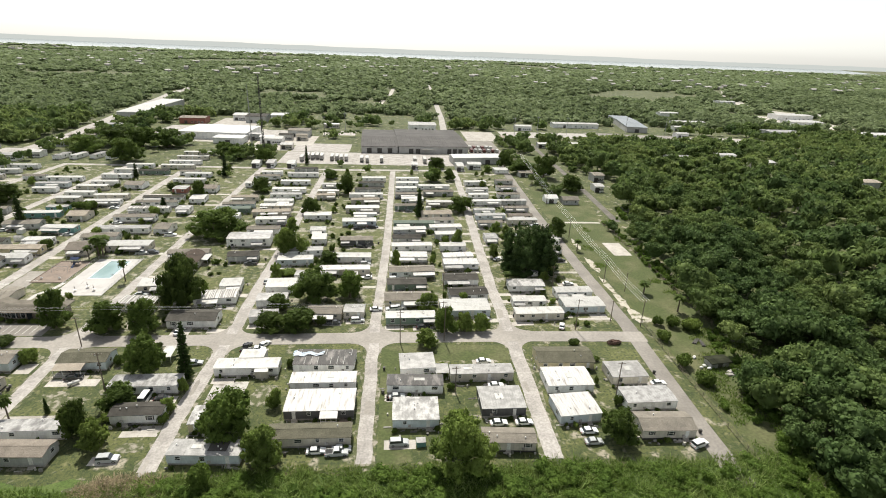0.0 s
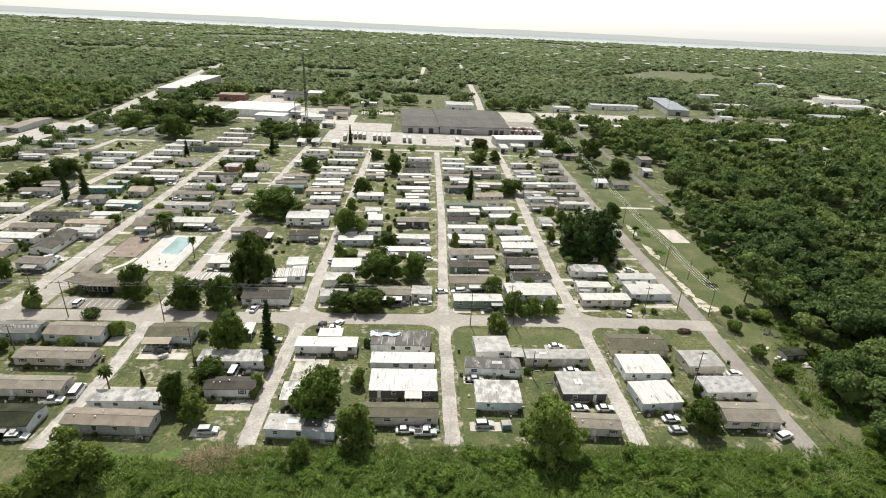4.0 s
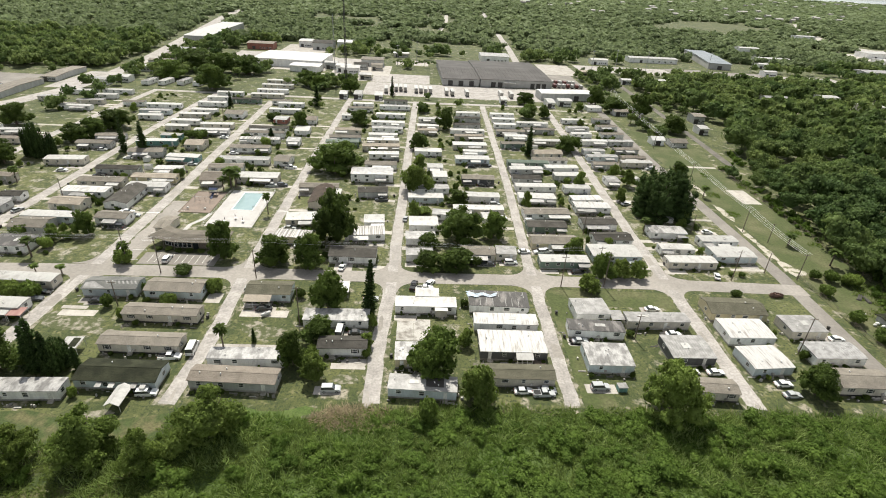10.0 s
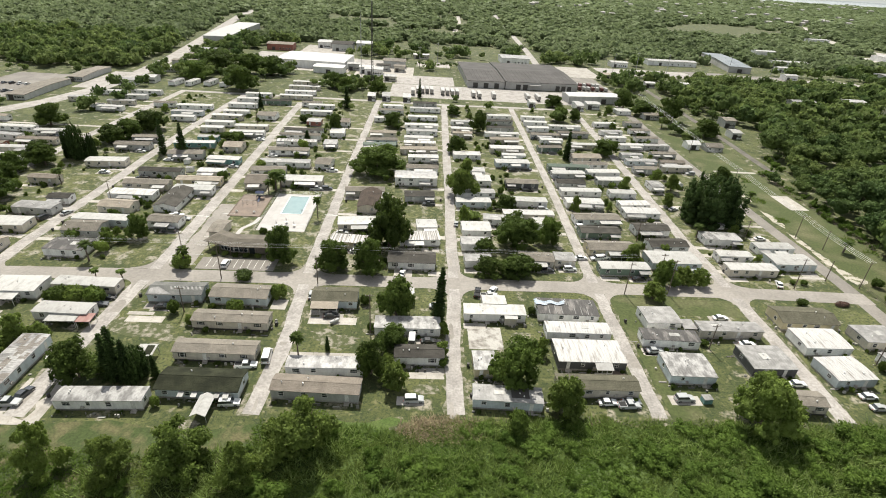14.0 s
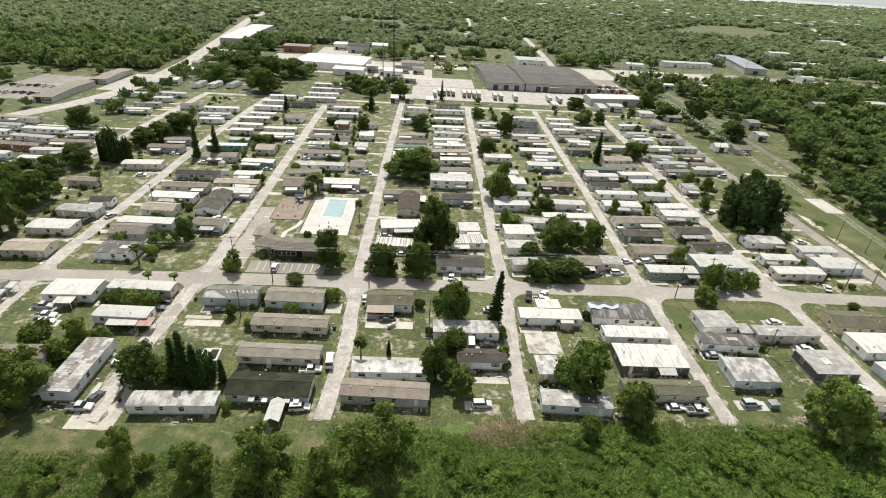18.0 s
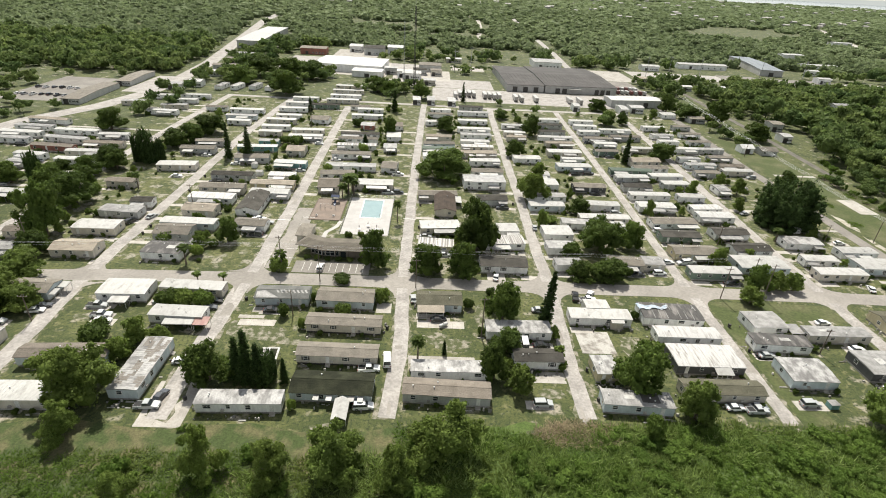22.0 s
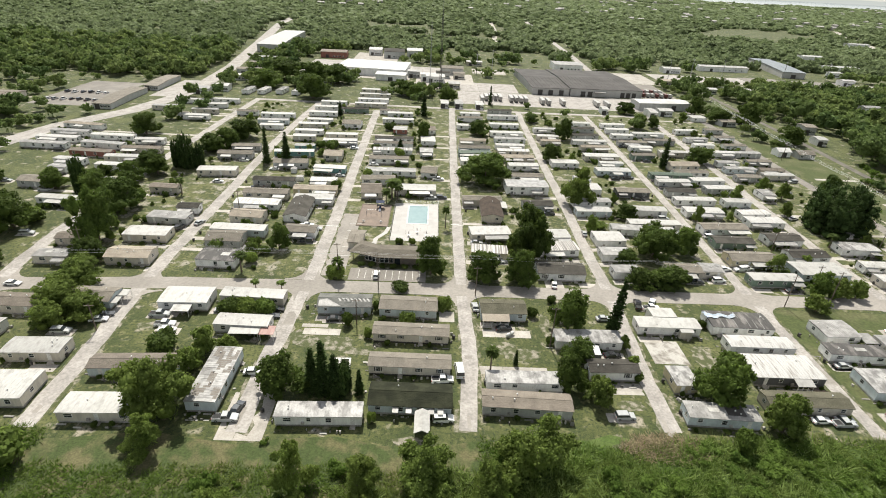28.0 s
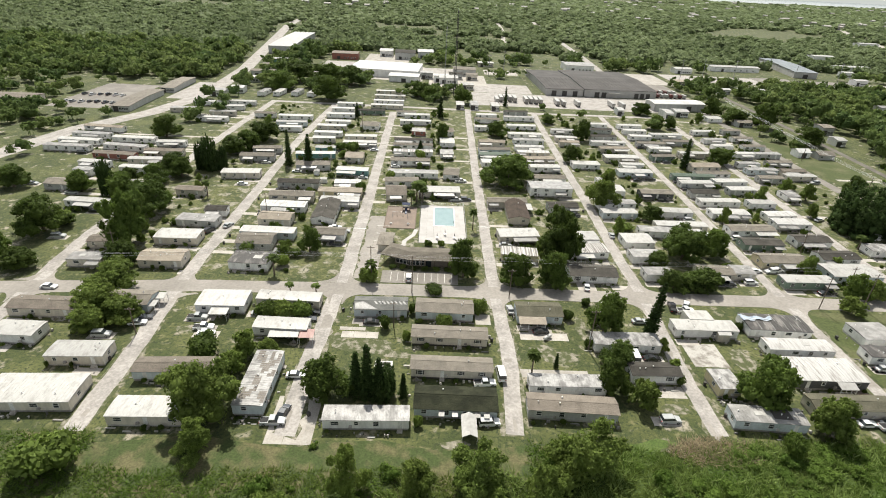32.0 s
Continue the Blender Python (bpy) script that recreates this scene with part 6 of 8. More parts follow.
# ---- power poles ----
def pole(x, y, h):
    h = min(max(h, 8.5), 13.0)
    ob = thing("utility_pole", "wooden utility pole with a crossarm", "utility pole", x, y, 0, 4, "utility poles")
    part("shaft", cached("shaft%d" % int(h), lambda: Shape().tube((0, 0, 0), (0, 0, h), 0.17, 0.11, 10).mesh("shaft", WOOD)), ob)
    part("crossarm", cached("arm", lambda: Shape().box(-1.2, 1.2, -0.06, 0.06, -0.06, 0.06).mesh("crossarm", WOOD)), ob, "", (0, 0, h - 0.6))
    for k in (-1.1, -0.4, 0.4, 1.1) if y < 160 else ():
        part("insulator", cached("insul", lambda: Shape().tube((0, 0, 0), (0, 0, 0.25), 0.07, 0.05).mesh("insulator", CERAMIC)), ob, "", (k, 0, h - 0.54))
    return ob


# parked vehicles
vehicle("suv", "white", -128.0, 158.2, 90)
vehicle("van", "white", -102.6, 113.3, 95)
vehicle("car", "black", -89.4, 131.7, 10)
vehicle("car", "silver", -96.9, 141.9, 95)
vehicle("car", "white", -70.2, 156.4, 80)
vehicle("pickup", "white", -106.9, 109.9, 5)
vehicle("suv", "white", -106.8, 97.2, 5)
vehicle("pickup", "silver", -154.4, 95.7, 3)
vehicle("car", "dark", -152.8, 98.6, 78)
vehicle("pickup", "silver", -185.6, 132.8, 5)
vehicle("pickup", "white", -182.2, 128.4, 5)
vehicle("car", "white", -180.6, 125.9, 5)
vehicle("car", "black", -137.2, 133.4, 5)
vehicle("car", "white", -153.0, 110.7, 5)
vehicle("car", "silver", -169.4, 135.9, 10)
vehicle("car", "dark", -200.0, 131.7, 20)
vehicle("car", "white", -200.5, 129.5, 10)
vehicle("suv", "silver", -207.1, 123.9, 5)
vehicle("suv", "silver", -252.2, 177.6, 10)
vehicle("car", "silver", -197.9, 191.4, 70)
vehicle("suv", "black", -203.2, 186.4, 70)
vehicle("car", "white", -234.7, 145.6, 0)
vehicle("car", "silver", -293.0, 224.9, 0)
vehicle("car", "black", -251.7, 199.2, 5)
vehicle("car", "white", -206.7, 234.0, 5)
vehicle("car", "dark", -206.2, 263.9, 5)
vehicle("car", "white", -204.7, 263.9, 5)
vehicle("car", "silver", -154.8, 294.1, 5)
vehicle("car", "white", -154.0, 291.1, 5)
vehicle("car", "white", -157.9, 193.3, 5)
vehicle("car", "silver", -154.2, 190.3, 5)
vehicle("car", "white", -159.3, 192.4, 60)
vehicle("pickup", "white", -108.0, 248.5, 5)
vehicle("suv", "dark", -106.6, 225.7, 5)
vehicle("car", "white", -87.0, 170.3, 5)
vehicle("pickup", "white", -42.7, 144.7, 5)
vehicle("car", "silver", -59.1, 138.2, 5)
vehicle("suv", "silver", -65.0, 99.6, 3)
vehicle("suv", "white", -12.8, 163.0, 5)
vehicle("car", "white", -41.1, 148.0, 60)
vehicle("pickup", "black", -46.2, 146.2, 80)
vehicle("car", "black", -61.4, 121.4, 5)
vehicle("van", "white", -66.0, 121.9, 88)
vehicle("car", "black", 9.8, 158.0, 5)
vehicle("car", "white", 58.8, 157.8, 70)
vehicle("car", "white", -6.7, 171.2, 5)
vehicle("car", "white", 27.5, 136.7, 5)
vehicle("car", "white", 47.2, 218.8, 20)
vehicle("car", "black", -16.1, 234.6, 3)
vehicle("car", "dark", -11.0, 262.8, 3)
vehicle("car", "black", -19.0, 259.8, 3)
vehicle("car", "dark", 7.9, 291.0, 3)
vehicle("car", "black", 2.2, 317.1, 3)
vehicle("car", "silver", -50.7, 195.4, 85)
vehicle("car", "black", 2.0, 185.1, 20)
vehicle("pickup", "white", 1.3, 172.2, 5)
vehicle("car", "white", -18.4, 100.2, 3)
vehicle("pickup", "silver", -13.5, 99.4, 3)
vehicle("car", "silver", -12.5, 100.6, 3)
vehicle("car", "white", 27.1, 108.4, 3)
vehicle("car", "white", 33.8, 108.4, 3)
vehicle("car", "white", 29.2, 124.3, 3)
vehicle("suv", "silver", 1.2, 102.1, 3)
vehicle("car", "white", 49.9, 104.5, 3)
vehicle("car", "silver", 49.8, 100.6, 3)
vehicle("car", "white", 77.8, 123.9, 3)
vehicle("suv", "white", 76.4, 98.6, 20)
vehicle("car", "silver", 0.8, 120.3, 5)
vehicle("car", "white", 71.8, 192.6, 3)
vehicle("suv", "black", 75.8, 217.4, 8)
vehicle("car", "dark", -155.0, 133.6, 8)
vehicle("car", "black", -154.6, 137.0, 4)
lot_rng = random.Random(14)
for k in range(13):
    vehicle(("car", "suv", "pickup")[k % 3], lot_rng.choice(("white", "silver", "dark", "black")), -369 + 5.2 * (k % 7) + lot_rng.uniform(-0.5, 0.5), 370 + 22 * (k // 7) + lot_rng.uniform(-1, 1), 84)

BRUSH = mat("withered_brush", (0.16, 0.095, 0.075), (0.12, 0.085, 0.06), rough=0.9, scale=1.2, fine=5, var=0.3)
for bx, by, br in ((73.4, 146.6, 2.6), (-164.0, 133.0, 1.8)):
    pile_ = new("brush_heap", cached("brush", lambda: mesh_np("brush_heap", *joined(blob(900, np.random.default_rng(4), [(0, 0, 0.2, 0.7, 0.28), (0.5, 0.1, 0.15, 0.45, 0.25), (-0.5, -0.1, 0.15, 0.5, 0.22)], 0.07), cores([(0, 0, 0.2, 0.7, 0.28), (0.5, 0.1, 0.15, 0.45, 0.25), (-0.5, -0.1, 0.15, 0.5, 0.22)], np.random.default_rng(4))), BRUSH)))
    pile_.matrix_basis = pose(bx, by, 0.02) @ Matrix.Diagonal((br, br * 0.7, br, 1))
    tagged(pile_, "heap of withered red-brown brush on the lawn", kind="stuff")

TEAL = mat("teal_paint", (0.16, 0.3, 0.28), (0.12, 0.24, 0.225), rough=0.6, scale=1.5, fine=6)
crate = thing("storage_box", "faded teal storage box with a flat lid", "storage box", 6.6, 101.8, 0, 4)
part("body", Shape().box(-1.1, 1.1, -0.9, 0.9, 0, 1.4, 0.03).mesh("body", TEAL), crate)
part("lid", Shape().box(-1.2, 1.2, -1.0, 1.0, 1.4, 1.5, 0.02).mesh("lid", TIN["L"]), crate, "grey flat lid")
tank = thing("gas_tank", "white cylindrical gas tank on short legs", "gas tank", -88.0, 128.9, 0, 38)
part("shell", Shape().tube((-1.25, 0, 0.75), (1.25, 0, 0.75), 0.48, 0.48, 14).tube((1.25, 0, 0.75), (1.5, 0, 0.75), 0.48, 0.22, 14).tube((-1.25, 0, 0.75), (-1.5, 0, 0.75), 0.48, 0.22, 14).mesh("shell", TIN["H"]), tank)
part("valve_cap", Shape().tube((0, 0, 1.2), (0, 0, 1.42), 0.16, 0.16, 8).mesh("valve_cap", SKIRT), tank)
for lx in (-0.8, 0.8):
    part("leg", cached("tankleg", lambda: Shape().box(-0.08, 0.08, -0.35, 0.35, 0, 0.34).mesh("leg", CONC)), tank, "", (lx, 0, 0))

# yard at the edge of the woods: low dark shed, sacks, boards
hall("shed", "low dark felt-roofed shed on the shaded grass", "shed", 101.6, 133.4, 6.5, 3.4, 1.9, 8, WALL["g"], SHINGLE["X"], 0.4, False, [(0, 1.6, 1.5)])
for k, (bx, by) in enumerate(((95.6, 131.6), (97.2, 132.4), (98.0, 130.9), (96.6, 137.4))):
    sack = new("sack", cached("sack", lambda: mesh_np("sack", *cores([(0, 0, 0.42, 0.62, 0.45), (0.45, 0.2, 0.3, 0.4, 0.32)], np.random.default_rng(6), 1.0), TRIM)))
    sack.matrix_basis = pose(bx, by, 0, 0, 0, 70 * k)
    tagged(sack, "bulging white sack on the grass", "sack", "sacks in the yard")
for k, (bx, by, turn_) in enumerate(((104.6, 129.6, 12), (103.4, 127.8, -6), (102.4, 147.0, 40), (104.0, 145.6, 75))):
    bs = thing("board_stack", "stack of %s boards lying on the grass" % ("pale" if k < 2 else "dark weathered"), "board stack", bx, by, 0, turn_, "board stacks")
    for q in range(4):
        part("board", cached(("yardboard", k < 2), lambda: Shape().box(-1.9, 1.9, -0.55, 0.55, 0, 0.1).mesh("board", SKIRT if k < 2 else DARKTRIM)), bs, "", (0.12 * q, 0.1 * (q % 2), 0.11 * q), 3.0 * q)

# poles
pole(-126.6, 150.0, 16.2)
pole(-96.4, 148.8, 10.4)
pole(63.1, 156.0, 11.9)
pole(16.4, 149.7, 15.5)
pole(1.9, 149.0, 11.6)
pole(62.0, 117.2, 12.6)
pole(17.2, 122.3, 7.9)
pole(16.7, 158.4, 10.3)
pole(19.3, 187.1, 7.8)
pole(65.0, 191.9, 8.9)
pole(-164.2, 321.9, 18.3)
pole(-185.7, 200.3, 10.6)
pole(-222.8, 161.7, 11.4)
pole(93.6, 186.0, 8.0)
pole(78.1, 161.8, 6.4)
pole(-77.6, 124.7, 14.6)
pole(-130.8, 131.9, 5.7)
pole(-139.8, 155.6, 14.0)
pole(-198.7, 125.1, 6.4)
pole(-86.1, 244.0, 8.3)

# park trees: kind, x, y, height, crown radius
plant("oak", -86.6, 249.5, 14.8, 14.6)
plant("oak", -75.7, 175.6, 19.0, 8.8)
plant("oak", -81.0, 156.9, 11.0, 6.3)
plant("oak", -93.2, 158.3, 10.4, 6.5)
plant("oak", -71.0, 133.4, 12.6, 6.5)
plant("conifer", -59.0, 130.9, 18.6, 2.8, 2.5)
plant("oak", -40.3, 105.9, 13.0, 6.9)
plant("oak", -110.3, 161.0, 12.4, 5.7)
plant("shrub", -120.1, 150.5, 2.6, 3.3)
plant("shrub", -106.3, 140.4, 4.7, 2.5)
plant("palm", -94.8, 113.7, 8.2, 1.9)
plant("conifer", -88.0, 117.1, 4.7, 0.9)
plant("oak", -75.7, 108.6, 8.9, 4.4)
plant("oak", -69.9, 103.9, 8.0, 3.9)
plant("oak", -71.5, 119.0, 6.9, 5.4)
plant("conifer", -134.8, 104.5, 15.6, 2.9)
plant("conifer", -137.5, 105.6, 12.6, 2.6)
plant("oak", -144.1, 105.0, 9.4, 6.4)
plant("casuarina", -131.2, 105.4, 10.0, 3.5)
plant("conifer", -126.5, 105.0, 7.2, 1.5)
plant("conifer", -132.0, 103.8, 12.5, 2.5)
plant("oak", -169.6, 98.0, 14.0, 8.4)
plant("oak", -167.3, 117.9, 7.5, 3.6)
plant("oak", -161.1, 118.1, 4.8, 3.2)
plant("oak", -168.3, 111.9, 5.8, 3.5)
plant("shrub", -178.2, 119.1, 4.8, 4.7)
plant("shrub", -167.1, 135.0, 5.0, 3.5)
plant("shrub", -162.3, 135.3, 5.0, 3.4)
plant("shrub", -157.2, 135.4, 4.8, 3.4)
plant("oak", -215.5, 146.2, 8.9, 7.7)
plant("oak", -213.2, 135.0, 9.1, 7.9)
plant("oak", -204.5, 131.0, 7.0, 5.6)
plant("oak", -211.5, 127.5, 6.8, 5.7)
plant("oak", -225.3, 173.8, 20.0, 8.2)
plant("oak", -230.9, 200.5, 13.0, 9.6)
plant("oak", -221.1, 161.3, 8.6, 6.1)
plant("oak", -260.0, 182.0, 14.5, 10.4)
plant("oak", -261.5, 160.1, 13.7, 7.3)
plant("oak", -256.7, 188.9, 4.9, 4.0)
plant("casuarina", -231.5, 252.0, 14.0, 3.4)
plant("casuarina", -226.6, 250.5, 18.5, 4.1)
plant("casuarina", -221.4, 252.0, 12.5, 2.7)
plant("oak", -242.5, 246.6, 8.8, 7.7)
plant("oak", -268.7, 219.3, 9.0, 6.0)
plant("casuarina", -256.6, 217.5, 16.5, 3.6)
plant("oak", -254.4, 230.0, 7.3, 5.4)
plant("oak", -270.4, 300.4, 12.2, 9.3)
plant("oak", -217.2, 302.1, 11.3, 9.8)
plant("oak", -225.4, 277.1, 9.1, 7.4)
plant("conifer", -192.8, 262.0, 18.2, 2.7)
plant("conifer", -182.8, 261.0, 16.8, 3.3)
plant("palm", -216.1, 218.7, 7.6, 2.1)
plant("oak", -163.5, 174.1, 8.9, 4.4)
plant("oak", -171.1, 169.4, 6.3, 2.9)
plant("palm", -171.2, 157.7, 7.5, 2.4)
plant("shrub", -184.4, 172.2, 4.0, 3.1)
plant("shrub", -153.2, 230.2, 5.1, 2.5)
plant("shrub", -128.8, 281.5, 4.8, 3.3)
plant("conifer", -128.9, 294.0, 6.0, 2.5)
plant("palm", -139.8, 155.6, 8.0, 2.2)
plant("shrub", -140.8, 156.1, 4.8, 3.2)
plant("palm", -128.0, 222.6, 9.4, 3.1)
plant("palm", -125.6, 221.8, 7.6, 2.8)
plant("palm", -130.2, 219.2, 6.2, 2.1)
plant("palm", -126.8, 226.0, 8.4, 2.9)
plant("oak", -46.3, 285.0, 9.7, 6.2)
plant("bush", -47.3, 225.5, 18.5, 8.4)
plant("oak", -29.8, 178.6, 13.0, 9.2)
plant("oak", -17.0, 182.0, 11.0, 5.6)
plant("oak", -41.7, 173.0, 5.9, 5.0)
plant("oak", -41.2, 158.2, 6.6, 5.7)
plant("oak", -32.4, 158.3, 7.3, 6.4)
plant("shrub", -44.2, 201.9, 3.0, 4.1)
plant("oak", -28.7, 212.5, 6.4, 5.3)
plant("conifer", 13.6, 282.3, 16.9, 3.0)
plant("oak", 38.0, 293.8, 9.6, 8.3)
plant("oak", 27.0, 363.7, 9.6, 6.6)
plant("oak", -83.1, 330.2, 8.4, 7.3)
plant("oak", -44.4, 367.5, 6.2, 5.4)
plant("oak", -31.2, 328.8, 12.8, 6.6)
plant("casuarina", 58.4, 209.5, 22.0, 13.8)
plant("oak", 10.5, 147.1, 5.8, 4.1)
plant("oak", 17.6, 155.2, 8.6, 4.6)
plant("oak", 24.0, 155.4, 6.9, 3.8)
plant("oak", 29.8, 155.6, 6.4, 3.3)
plant("oak", 56.4, 101.6, 9.1, 5.4)
plant("oak", 15.6, 94.1, 14.7, 8.0)
plant("oak", -31.8, 117.3, 5.6, 2.5)
plant("oak", -29.6, 96.8, 10.6, 5.0)
plant("shrub", 90.6, 132.8, 4.4, 2.8)
plant("shrub", 91.3, 148.3, 4.2, 2.5)
plant("shrub", 92.2, 123.8, 4.4, 3.0)
plant("oak", 120.7, 343.4, 12.2, 10.4)
plant("oak", 111.4, 380.2, 17.6, 10.2)
plant("oak", 82.9, 249.2, 10.8, 6.2)
plant("oak", 94.7, 391.5, 10.5, 9.2)
plant("oak", 88.2, 412.4, 14.7, 8.4)
plant("oak", 39.2, 367.4, 8.0, 5.1)
plant("oak", 70.9, 393.6, 5.8, 3.5)
plant("oak", 55.5, 242.0, 9.0, 4.1)
plant("oak", -88.0, 85.0, 14.4, 8.7)
plant("shrub", -42.0, 91.1, 6.0, 2.7)
plant("oak", -135.8, 78.0, 13.5, 4.6)
plant("oak", -111.0, 80.6, 13.0, 6.8)
plant("oak", -122.4, 77.6, 11.0, 4.9)
plant("shrub", -194.2, 82.5, 7.5, 6.2)
plant("oak", -126.1, 425.4, 10.4, 8.0)
plant("oak", -100.4, 417.1, 11.5, 7.8)
plant("conifer", -117.8, 371.0, 15.0, 3.2)
plant("oak", -135.1, 434.6, 11.7, 9.5)
plant("oak", -201.0, 409.9, 17.7, 13.7)
plant("oak", -237.3, 474.7, 16.9, 14.7)
plant("oak", -214.2, 467.3, 17.9, 15.6)
plant("oak", -193.3, 469.5, 14.9, 13.0)
plant("oak", -242.1, 438.3, 14.3, 12.4)
plant("conifer", -68.8, 414.3, 14.4, 2.2)
plant("oak", 32.0, 406.3, 9.4, 8.6)
plant("conifer", -173.2, 361.9, 9.8, 2.3)
plant("shrub", -137.5, 332.7, 5.0, 4.5)
plant("shrub", -141.9, 290.9, 3.5, 2.8)
plant("shrub", -141.3, 248.2, 4.3, 2.7)
plant("palm", -105.2, 196.6, 9.2, 1.8)
plant("oak", -298.2, 221.2, 9.1, 7.9)
plant("oak", -250.8, 156.7, 6.8, 5.9)
plant("oak", -243.5, 232.0, 9.0, 6.5)
plant("oak", -236.0, 240.5, 9.5, 6.0)
plant("oak", -248.0, 214.0, 11.0, 7.0)
plant("oak", -238.5, 218.5, 9.0, 5.4)
for hx_ in (-133.6, -130.4, -126.8, -123.0, -119.2, -115.4):
    plant("shrub", hx_, 163.9 + (0.9 if hx_ < -130 else 0.0), 1.5, 1.3)
plant("shrub", -133.5, 131.4, 4.2, 1.9)
plant("shrub", -116.8, 133.0, 3.8, 2.5)
plant("palm", -163.7, 148.0, 3.4, 1.6)
plant("palm", -155.8, 148.0, 3.3, 1.6)
plant("oak", -220.1, 284.5, 10.4, 7.2)
plant("shrub", -165.8, 289.1, 5.2, 4.2)
plant("shrub", -172.2, 290.1, 4.2, 3.4)
plant("oak", -116.9, 314.8, 10.4, 4.2)
plant("oak", 0.6, 210.7, 8.0, 2.3)
plant("oak", 29.8, 236.6, 8.6, 3.2)
plant("oak", 16.7, 214.8, 4.2, 1.8)
plant("oak", 52.1, 253.4, 7.0, 3.2)
plant("oak", 45.6, 222.4, 6.4, 3.0)
plant("palm", 45.6, 192.6, 6.0, 2.2)
plant("oak", 11.2, 171.0, 7.0, 3.9)
plant("oak", 26.0, 177.0, 4.4, 2.3)
plant("oak", -47.4, 198.3, 6.8, 2.9)
plant("oak", -98.6, 77.0, 10.6, 4.8)
plant("oak", -167.6, 87.2, 9.6, 4.8)
plant("oak", -148.0, 72.0, 9.0, 4.4)
plant("shrub", 94.5, 158.8, 3.6, 2.0)
plant("shrub", 99.6, 157.6, 4.2, 2.7)
plant("shrub", 105.0, 155.4, 4.4, 3.6)
plant("palm", 107.2, 168.7, 7.0, 2.6)
plant("palm", 100.8, 184.3, 5.4, 2.9)
plant("palm", 88.4, 231.0, 6.0, 2.2)
plant("shrub", -73.0, 146.6, 2.4, 1.8)
plant("shrub", 59.4, 146.4, 2.2, 2.0)
plant("oak", -58.0, 116.2, 4.4, 2.2)
plant("oak", -57.2, 124.6, 4.6, 1.7)
plant("shrub", -57.6, 112.0, 3.0, 1.5)
plant("shrub", -117.5, 181.1, 2.9, 1.4)
plant("shrub", -122.2, 181.7, 2.4, 1.6)


# ---- plots: pads, shrubs and bins round the homes ----
ROAD_X = (-247, -197, -148, -100.5, -53, -5, 43, 85)
pr = random.Random(77)


def free(x, y, r):
    """Whether a spot is clear of homes, streets and the club's ground."""
    if any(abs(x - a) < hx + r and abs(y - b) < hy + r for a, b, hx, hy in FOOTPRINTS):
        return False
    if 146 - r < y < 157 + r or any(abs(x - street_x(q, y)) < 3.4 + r for q in range(7)) or abs(x - 83) < 3.6 + r:
        return False
    return not (-144 < x < -105 and 154 < y < 222)


low_shrubs = []


def lone_shrub(x, y, r, h):
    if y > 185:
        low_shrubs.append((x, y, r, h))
        return None
    ob = new("shrub", TREES["shrub"][pr.randrange(3)][1])
    ob.matrix_basis = pose(x, y, 0, 0, 0, pr.uniform(0, 360)) @ Matrix.Diagonal((r, r, h, 1))
    return tagged(ob, "small green shrub planted beside a home", "shrub", "garden shrubs")


for a, b, hx, hy in list(FOOTPRINTS):
    street = min(ROAD_X, key=lambda s: abs(s - a))
    e = 1 if street > a else -1
    if b < 182:
        for k in range(2):
            sx, sy = a + pr.uniform(-hx, hx), b - hy - pr.uniform(0.6, 1.2)
            if free(sx, sy, 0.3):
                lone_shrub(sx, sy, pr.uniform(0.4, 1.0), pr.uniform(0.5, 1.5))
        if pr.random() < 0.5:
            sx, sy = a - e * (hx + pr.uniform(1.0, 2.5)), b + pr.uniform(-1, 1)
            if free(sx, sy, 0.8):
                lone_shrub(sx, sy, pr.uniform(0.8, 1.8), pr.uniform(1.2, 3.2))
    if b >= 182:
        for k in range(3):
            sx, sy = a + pr.uniform(-hx, hx), b - hy - pr.uniform(0.6, 1.2)
            if free(sx, sy, 0.3):
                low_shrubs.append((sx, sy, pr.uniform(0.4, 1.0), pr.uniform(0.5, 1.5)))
    if 112 < b < 300 and pr.random() < 0.6:
        px0, py0 = a + e * (hx - 3.0), b - hy - 1.9
        if free(px0, py0, 1.0):
            slab(min(px0 - 3.2, px0 + 3.2), max(px0 - 3.2, px0 + 3.2), py0 - 1.3, py0 + 1.3)
    if b < 240 and pr.random() < 0.4:
        by = b + pr.uniform(-2, 2)
        bx = (street_x(ROAD_X.index(street), by) if street < 80 else 83) - e * 3.9
        bn = thing("trash_bin", "dark wheeled trash bin at the street edge", "bin", bx, by, 0, pr.uniform(0, 360), "trash bins")
        part("body", cached("binb", lambda: Shape().box(-0.28, 0.28, -0.3, 0.3, 0.0, 1.0, -0.05).mesh("body", DARKTRIM)), bn)
        part("lid", cached("binl", lambda: Shape().box(-0.34, 0.34, -0.38, 0.36, 1.0, 1.08, 0.03).mesh("lid", DARKTRIM)), bn)
        bn.scale = (1, 1, 1)
for k in range(640):  # bushes and young trees along the back lines of the plots
    lane = pr.choice((-223, -173, -124, -77, -29, 19, 64))
    x, y = lane + pr.uniform(-7, 7), pr.uniform(152, 385)
    r = pr.uniform(0.8, 2.6)
    if free(x, y, r * 0.7):
        if r < 1.5 or pr.random() < 0.5:
            lone_shrub(x, y, r, r * pr.uniform(0.9, 1.6))
        elif pr.random() < 0.6:
            plant("oak", x, y, r * pr.uniform(1.6, 2.3), r)
        FOOTPRINTS.append((x, y, r, r))
